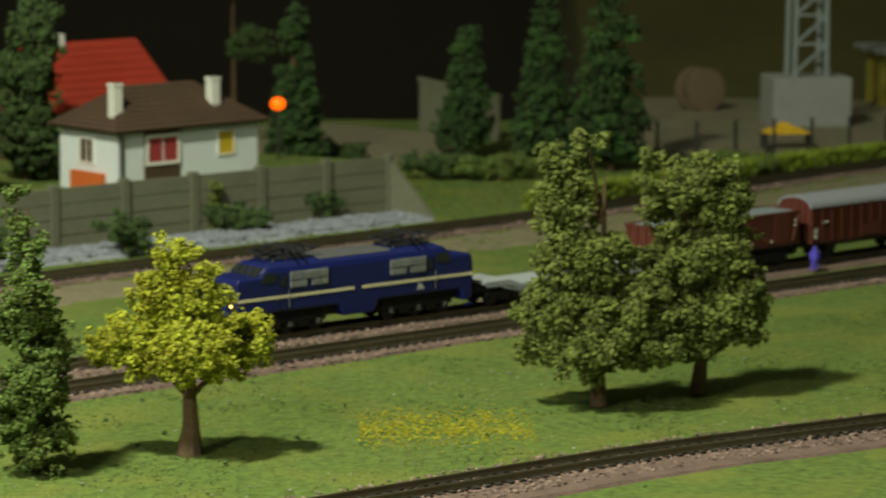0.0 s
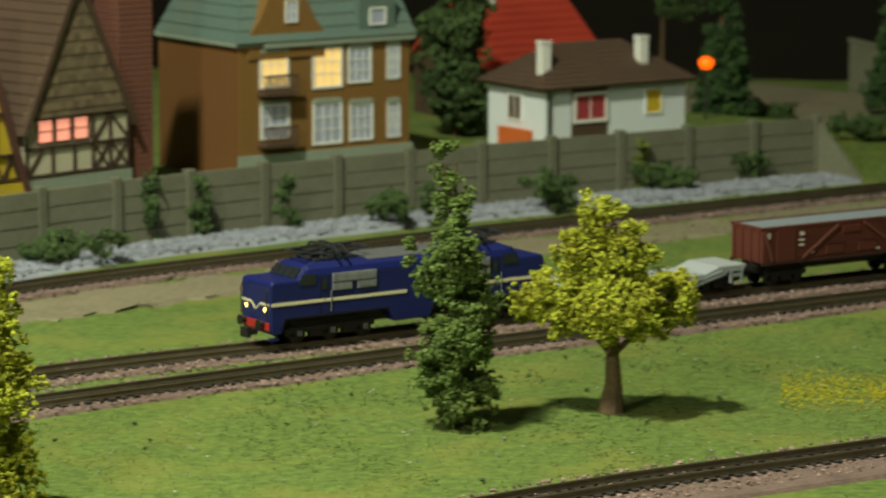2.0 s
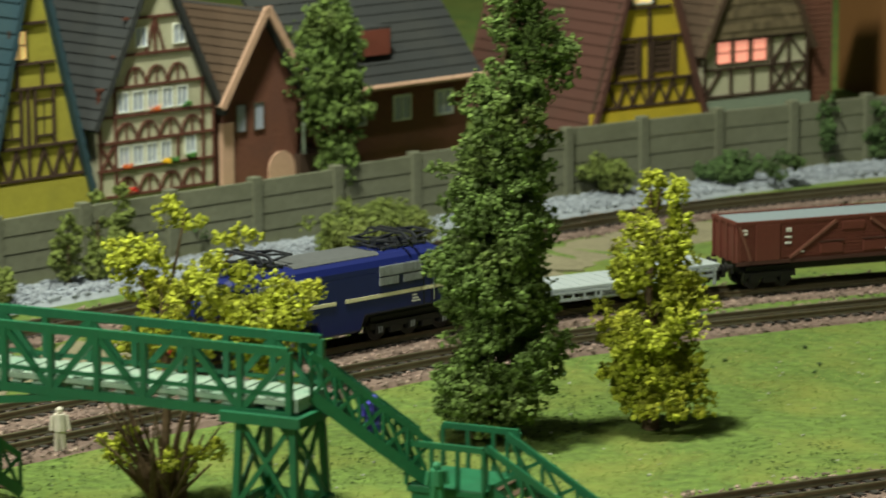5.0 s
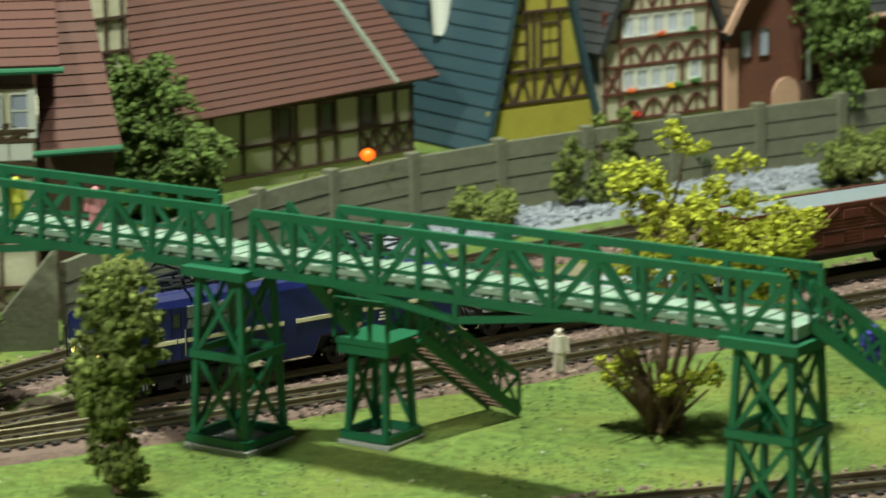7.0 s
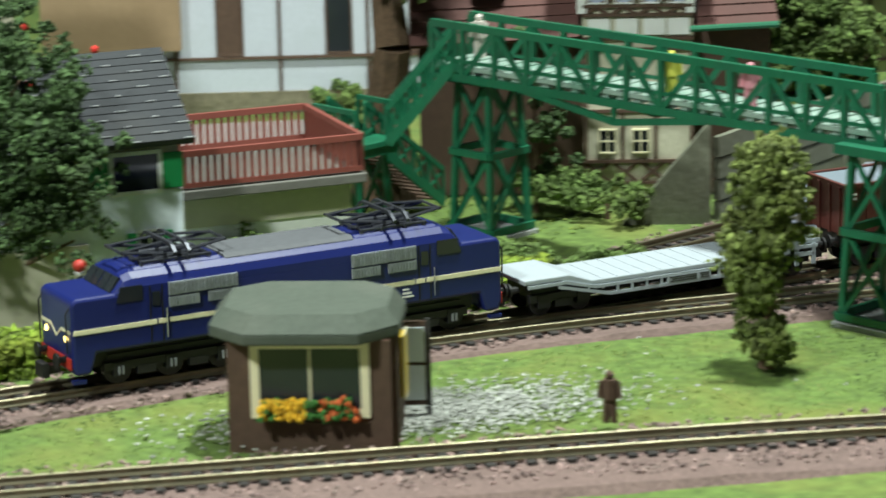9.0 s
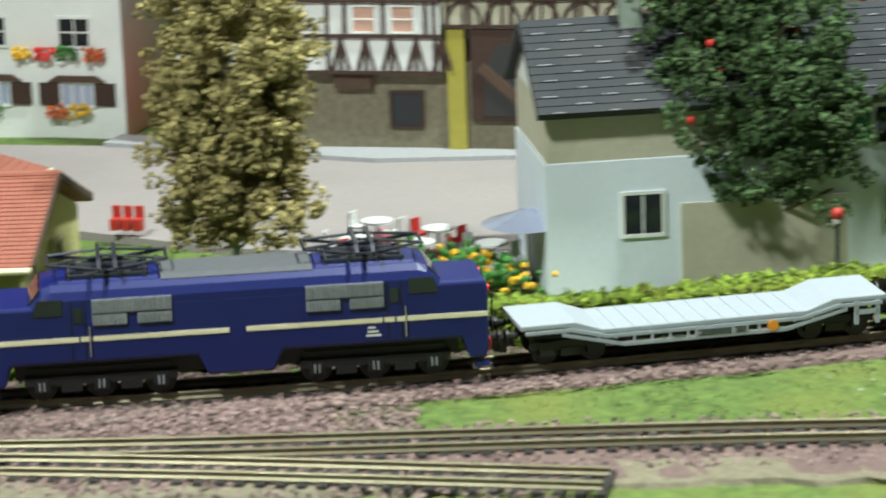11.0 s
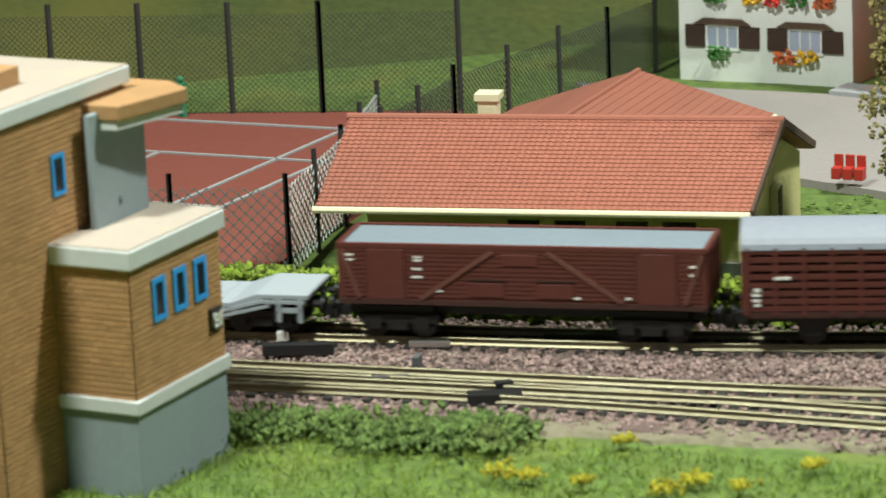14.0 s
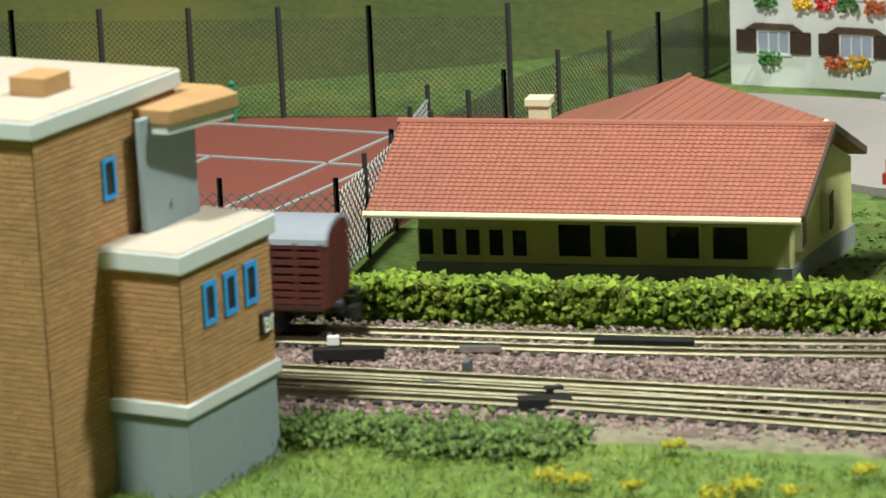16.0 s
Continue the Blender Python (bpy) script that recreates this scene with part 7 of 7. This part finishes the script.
def kiosk():
    th = thing("kiosk", place(-.4415, .4955, 35), "dark brown platform kiosk with flower boxes", "kiosk")
    part("wall", Shape().box(-16.5, 16.5, 0, 22, -4, 20.5), "brick_red", th, bevel=.3)
    for x0, x1, z1 in ((-17, -11, 20.5), (12.5, 17, 20.5), (-11, 12.5, 3)):
        part("front_board", Shape().box(x0, x1, -.5, 0, -4, z1), "wood_brown", th)
    oct_ = [(-21, 3), (-13, -5), (11, -5), (18.6, 3), (18.6, 22), (11, 29), (-13, 29), (-21, 22)]
    rf = part("roof", Shape().prism(oct_, 20.5, 23.0, "z"), "hut_roof", th, "dark green-grey eight-sided roof", bevel=.5)
    top = Shape()
    ins = [(x * .86 + .2, (y - 12) * .82 + 12) for x, y in oct_]
    n = len(oct_)
    top.add([(*p, 23.0) for p in oct_] + [(*p, 26.5) for p in ins], [tuple(range(n, 2 * n))] + [(i, (i + 1) % n, n + (i + 1) % n, n + i) for i in range(n)])
    part("roof_top", top, "hut_roof", rf)
    window(th, .2, 12.4, 21, 13, "glass_dark", "cream_line", y=-.5, bars=(1, 0), proud=.5)
    part("side_board", Shape().box(16.6, 18, 3, 19, -4, 20.5), "wood_brown", th)
    window(th, 11, 12.4, 6, 13, "curtain_yellow", "cream_line", y=18.4, bars=(0, 0), face="left", proud=-.6, depth=.9)
    rg = np.random.RandomState(6)
    for k, (x0, x1, mt) in enumerate(((-10.5, -1, "flower_yellow"), (-1, 9, "plant_green"), (-10.5, -6, "plant_green"), (2, 10.5, "flower_orange"))):
        n = 90 if k < 2 else 30
        me = scatter_mesh("flower_box", np.column_stack([rg.uniform(x0, x1, n), rg.uniform(-3.5, -.6, n), rg.uniform(4.2, 8.2, n)]), rg.uniform(.45, .85, n), k, "ico")
        me.materials.append(MATS[mt])
        part("flower_box", me, mt, th, "bright flowers in a window box")
    bd = thing("notice_board", place(-.4385, .5250, 37), "notice board with two pale sheets on posts", "sign")
    for x in (-3.6, 3.6):
        part("post", Shape().box(x - .5, x + .5, -.5, .5, -4, 19), "letter_dark", bd)
    part("board", Shape().box(-3.4, 3.4, -.3, .3, 0, 18.5), "wood_brown", bd)
    for z in (1.2, 9.6):
        part("poster", Shape().box(-2.9, 2.9, -.7, -.3, z, z + 7.6), "cool_white", bd, "pale printed sheet")


kiosk()


# ---- lamps, mast, sheds and small things far back ----
def street_lamp(x, y, z, r=2.6, glow="lamp_orange"):
    th = thing("warning_lamp", place(x, y), "glowing %s lamp on a thin post" % ("red" if "red" in glow else "orange"), "lamp", "lamps")
    part("post", Shape().rod((0, 0, -4), (0, 0, z), .6), "letter_dark", th)
    part("globe", Shape().ball((0, 0, z), r, r, r * .85, n=12, m=8), glow, th, "glowing globe", smooth=True)


street_lamp(-.0755, 1.560, 37.5, 3.6)
street_lamp(-.4865, .875, 22.0, 2.2)
street_lamp(-.795, .520, 13.0, 2.0, "lamp_red_bright")
street_lamp(-.726, .746, 30.0, 2.6)


def signal_post(x, y, h):
    th = thing("signal_post", place(x, y), "short dark signal post with a red and white ball", "signal")
    part("post", Shape().rod((0, 0, -4), (0, 0, h), .45), "letter_dark", th)
    part("ball", Shape().ball((0, 0, h + 1.4), 1.5, n=10, m=7), "red_paint", th, smooth=True)
    part("band", Shape().rod((0, 0, h - .8), (0, 0, h), .9, 1.2, n=10), "white_paint", th)


signal_post(-.5288, .5165, 18.5)


def lattice_mast():
    th = thing("lattice_mast", place(.203, 1.835, 8), "grey lattice mast on a concrete block", "mast")
    part("plinth", Shape().box(-22, 22, -16, 16, -4, 26), "stone_grey", th, "grey concrete block", bevel=.6)
    for sx in (-1, 1):
        for sy in (-1, 1):
            part("leg", Shape().beam((sx * 9, sy * 9, 26), (sx * 8, sy * 8, 130), 2.2, 2.2), "box_grey", th)
    for k in range(6):
        z = 28 + k * 16
        part("brace", Shape().beam((-9, -9, z), (9, -9, z + 16), 1.4, 1.4).beam((-9, -9, z + 16), (9, -9, z + 16), 1.2, 1.2), "box_grey", th)
    sd = thing("shed", place(.290, 1.93, 8), "yellow wooden shed with a flat grey roof", "shed")
    part("wall", Shape().box(-32, 60, 0, 40, -4, 30), "olive_wall", sd)
    part("roof", Shape().box(-38, 66, -8, 46, 30, 33), "stone_grey", sd, bevel=.4)
    part("post", Shape().box(-30, -26, -2, 0, -4, 30), "wood_brown", sd)
    part("post", Shape().box(4, 8, -2, 0, -4, 30), "wood_brown", sd)
    dr = thing("cable_drum", place(.150, 1.905, 30), "large grey cable drum in the freight yard", "drum")
    for y in (-6, 6):
        part("flange", Shape().rod((0, y - 1, 11), (0, y + 1, 11), 12.5, n=22), "shingle_brown", dr)
    part("core", Shape().rod((0, -6, 11), (0, 6, 11), 8, n=16), "wood_brown", dr)
    cr = thing("small_shelter", place(.181, 1.72, 10), "low shelter with a yellow roof", "shelter")
    part("roof", Shape().prism([(-12, 7), (12, 7), (0, 12)], -8, 8, "y"), "flower_yellow", cr)
    for x in (-12, 12):
        part("post", Shape().box(x - .6, x + .6, -6, 6, -4, 7), "letter_dark", cr)
    bf = thing("board_fence", place(-.01, 1.815, -48), "old leaning grey board fence far back", "fence")
    for k in range(16):
        part("board", Shape().box(k * 4, k * 4 + 3.6, -.6, .6, -4, 24 - k * .25), "concrete_wall", bf)
    part("cap_rail", Shape().beam((-1, 0, 25), (64, 0, 20), 2.4, 2.0), "concrete_wall", bf)


lattice_mast()
fence([(.11, 1.665), (.15, 1.672), (.23, 1.70), (.33, 1.77), (.44, 1.86)], 17, 19, "", "wire fence with dark posts along the yard", 4.0, .14, 1.0, "net_dark")


def hill():
    """Dark rising ground behind, and added sheets whose black-brown stands for the unlit hall."""
    th = part("backdrop_hill", Shape().prism([(2000, -10), (2600, 150), (2600, -60), (2000, -60)], 90, 1600, "x"), "hill_dark")
    tagged(th, "dim olive-brown hillside behind the yard", "hill", kind="structure")
    sl = part("green_slope", Shape().add([(-1010, 150, -6), (-930, 330, -6), (-905, 470, -6), (-860, 560, -6), (-1350, 900, 120), (-1500, 600, 150), (-1550, 250, 150), (-1450, -50, 120)],
              [(0, 1, 6, 7), (1, 2, 5, 6), (2, 3, 4, 5)]), "hill_green")
    tagged(sl, "bright yellow-green slope behind the court", "slope", kind="structure")
    # added sheets: the darkness of the hall is put into their colour
    for name, pts in (("backdrop", [(-2600, 2600, -900), (2600, 2600, -900), (2600, 2600, 1800), (-2600, 2600, 1800)]),
                      ("backdrop", [(-2600, -1500, -900), (-2600, 2600, -900), (-2600, 2600, 1800), (-2600, -1500, 1800)]),
                      ("backdrop", [(2600, 2600, -900), (2600, -1500, -900), (2600, -1500, 1800), (2600, 2600, 1800)])):
        b = part(name, Shape().add(pts, [(0, 1, 2, 3)]), "hall_black")
        tagged(b, "added black-brown sheet standing for the dark hall behind the layout", "backdrop", kind="structure")
    under = part("table_side", Shape().box(-1900, 1500, -500, 1869, -60, -7), "hall_black")
    tagged(under, "dark side of the layout table", "table", kind="structure")


hill()


# ---- grass tufts, stones and loose bits ----
def scatter(name, pts, z, sizes, material, label, category, seed, form="chip", flat=.8):
    n = len(pts)
    rg = np.random.RandomState(seed)
    me = scatter_mesh(name, np.column_stack([pts, np.full(n, z) + rg.uniform(-.3, .3, n)]), sizes, seed, form, flat)
    me.materials.append(MATS[material])
    tagged(part(name, me, material), label, category, kind="stuff")


R = np.random.RandomState(77)
S0 = lengths(MAIN)[-1]
scatter("ballast_stones", np.vstack([along(MAIN, 14000, -.0165, .0165, 1, .7, 2.3), along(MAIN, 9000, -.0165, .0165, 2, 1.7, 2.25)]), -2.3, R.uniform(.35, .85, 23000), "stone_chip", "loose reddish ballast stones on the main line", "stones", 5)
scatter("ballast_stones", np.vstack([along(FRONT, 9000, -.018, .016, 3, .3, 1.35), along(FRONT, 14000, -.020, .038, 4, 1.32, 1.6)]), -2.4, R.uniform(.35, .85, 23000), "stone_chip", "loose reddish ballast stones on the front track", "stones", 6)
scatter("ballast_stones", np.vstack([along(NEAR, 8000, -.015, .016, 7, .4, 1.5), along(BACK, 9000, -.017, .015, 8, .4, 1.8), along(SIDING, 4000, -.016, .014, 9)]), -2.4, R.uniform(.35, .8, 21000), "stone_chip", "loose reddish ballast stones on the side tracks", "stones", 7)
scatter("gravel", along(curve_through(WALL, 6), 9000, -.031, -.005, 9), -1.5, R.uniform(.5, 1.1, 9000), "grey_chip", "bluish grey gravel heaped below the wall", "gravel", 8)
kg = R.normal(0, 1, (4200, 2)) * (20, 8)
kg = np.column_stack([-440 + kg[:, 0] * .58 + kg[:, 1] * -.81, 528 + kg[:, 0] * .81 + kg[:, 1] * .58])
scatter("gravel", kg, -2.4, R.uniform(.35, .8, 4200), "pale_chip", "pale gravel round the kiosk", "gravel", 11, flat=.4)


def clear(p, lines, d):
    keep = np.ones(len(p), bool)
    for ln in lines:
        q = even(ln, .01) * 1000
        for k in range(0, len(p), 4000):
            blk = p[k:k + 4000]
            keep[k:k + 4000] &= (((blk[:, None] - q[None]) ** 2).sum(-1).min(1) > d * d)
    return p[keep]


LINES = [MAIN, NEAR, BACK, FRONT, SIDING]
meadow = along(side(FRONT, .065), 60000, -.05, .11, 21, .2, 1.36)
meadow = clear(meadow, LINES, 17)
scatter("grass_tufts", meadow, -3.2, R.uniform(.2, .55, len(meadow)), "flock", "flocked grass tufts on the meadow", "grass", 22, "blade", .9)
spots = np.array([noise.noise((x * .022, y * .022, 5)) for x, y in meadow])
straw_at, moss_at = meadow[spots > .10][::2], meadow[spots < -.10][::3]
scatter("dry_grass", straw_at + 1.2, -3.0, R.uniform(.2, .5, len(straw_at)), "straw", "patches of dry straw-coloured grass on the meadow", "grass", 35, "blade", .8)
scatter("moss", moss_at - 1.2, -3.1, R.uniform(.3, .6, len(moss_at)), "moss_dark", "patches of dark moss on the meadow", "moss", 36, "chip", .4)
pebble_at = clear(along(side(FRONT, .05), 420, -.04, .10, 37, .2, 1.25), LINES, 15)
scatter("pebbles", pebble_at, -2.7, R.uniform(.25, .6, len(pebble_at)), "pale_chip", "small white pebbles strewn on the meadow", "pebbles", 38, "chip", .7)
near_bank = np.column_stack([R.uniform(-680, -400, 60000), R.uniform(80, 350, 60000)])
near_bank = near_bank[(near_bank[:, 0] + 598) * .70 + (near_bank[:, 1] - 283) * -.72 > 8]
near_bank = clear(near_bank, LINES, 24)[:50000]
scatter("grass_tufts", near_bank, -2.8, R.uniform(.35, 1.0, len(near_bank)), "bank_grass", "fuzzy bright grass on the front bank", "grass", 24, "blade", 1.0)
far = along(side(BACK, .05), 9000, -.10, .14, 25, .3, 1.0)
far = clear(far, LINES, 20)
scatter("grass_tufts", far, -3.0, R.uniform(.5, 1.1, len(far)), "flock", "flocked grass tufts by the back track", "grass", 26, "chip", .5)
gar = np.column_stack([R.uniform(-700, -470, 9000), R.uniform(330, 720, 9000)])
gar = clear(gar, LINES, 34)
gar = gar[(np.abs((gar[:, 0] + 650) * .629 + (gar[:, 1] - 350) * .777) > 0)]
scatter("grass_tufts", gar, -3.2, R.uniform(.4, 1.0, len(gar)), "flock", "flocked grass tufts in the gardens", "grass", 28, "chip", .5)
scatter("flower_patch", np.column_stack([R.uniform(-1, 1, 1300) * 27 + 3, R.normal(0, 13, 1300) + 1000]), -3.1, R.uniform(.3, .6, 1300), "flock_yellow", "patch of yellow meadow flowers", "flowers", 30, "chip", .6)
YELLOW = [((-543.5, 259.3), 2.6), ((-539.2, 263.2), 1.6), ((-548.1, 287.9), 1.3), ((-519.8, 288.3), 1.9), ((-515.5, 311.5), 1.3), ((-518.4, 280.5), 2.2), ((-530.3, 270.0), 1.0), ((-512.0, 293.4), 1.2)]
WEEDS = [((-578.5, 256.5), 3.2), ((-575.8, 250.4), 3.2), ((-573.0, 258.3), 3.6), ((-571.8, 267.0), 3.0), ((-563.2, 267.1), 2.6), ((-595.0, 237.2), 3), ((-595.8, 228.9), 4), ((-569.6, 261.6), 2.6), ((-567.6, 273.8), 1.3), ((-587.7, 245.2), 3)]
scatter("flower_patch", np.vstack([np.column_stack([R.normal(a, s * .8, 70), R.normal(b, s * .8, 70)]) for (a, b), s in YELLOW]), -.6, R.uniform(.25, .6, 70 * len(YELLOW)), "flock_yellow", "yellow flower tufts on the front bank", "flowers", 31, "chip", 1.6)
weed_spots = np.vstack([np.column_stack([R.normal(a, s * 1.5, 150), R.normal(b, s * 1.5, 150)]) for (a, b), s in WEEDS])
scatter("weeds", weed_spots, -.8, R.uniform(.5, 1.0, len(weed_spots)), "leaf_mid", "dark green weeds on the front bank", "weeds", 32, "chip", 1.2)
scatter("weeds", weed_spots[::2] * .5 + np.repeat(np.array([p for p, s in WEEDS]), 75, 0) * .5, .5, R.uniform(.5, .9, len(weed_spots[::2])), "leaf_mid", "dark green weed tips on the front bank", "weeds", 34, "chip", 1.4)
scatter("meadow_weeds", np.column_stack([R.uniform(-300, 120, 60), R.uniform(860, 1060, 60)]), -2.8, R.uniform(.4, .9, 60), "leaf_dark", "scattered dark weeds on the meadow", "weeds", 33, "ico", .8)

TURNOUT = [((-643.8, 251.4), (-636.5, 265.1), 2.2, -1.5, 1.0, 'black_plastic', 'guard'), ((-619.5, 307.2), (-606.4, 324.4), 2.2, -1.5, 0.6, 'black_plastic', 'guard'), ((-589.8, 274.4), (-585.1, 284.6), 3.6, -2.4, 0.2, 'black_plastic', 'motor'), ((-592.3, 282.1), (-591.8, 285.7), 2.0, -2.4, 0.6, 'black_plastic', 'lever'), ((-652.3, 258.2), (-651.3, 260.7), 1.4, -1.5, 0.6, 'letter_white', 'clip'), ((-632.4, 280.9), (-627.5, 288.5), 1.2, -1.6, -0.2, 'silver', 'tie_bar'), ((-612.9, 263.2), (-608.9, 270.1), 1.6, -1.8, -0.1, 'silver', 'tie_bar'), ((-616.9, 275.1), (-619.4, 277.5), 1.4, -1.8, 0.8, 'roof_grey', 'lever')]
th = thing("turnout_gear", Matrix(), "black point motors and bright tie bars beside the yard tracks", "track gear")
for p, q, w, z0, z1, mt, nm in TURNOUT:
    p, q = np.array(p), np.array(q)
    d = (q - p) / np.linalg.norm(q - p)
    c = np.array((-d[1], d[0])) * w / 2
    sh = Shape().prism([tuple(p - c), tuple(q - c), tuple(q + c), tuple(p + c)], z0, z1, "z")
    part(nm, sh, mt, th, bevel=.15)

motions()
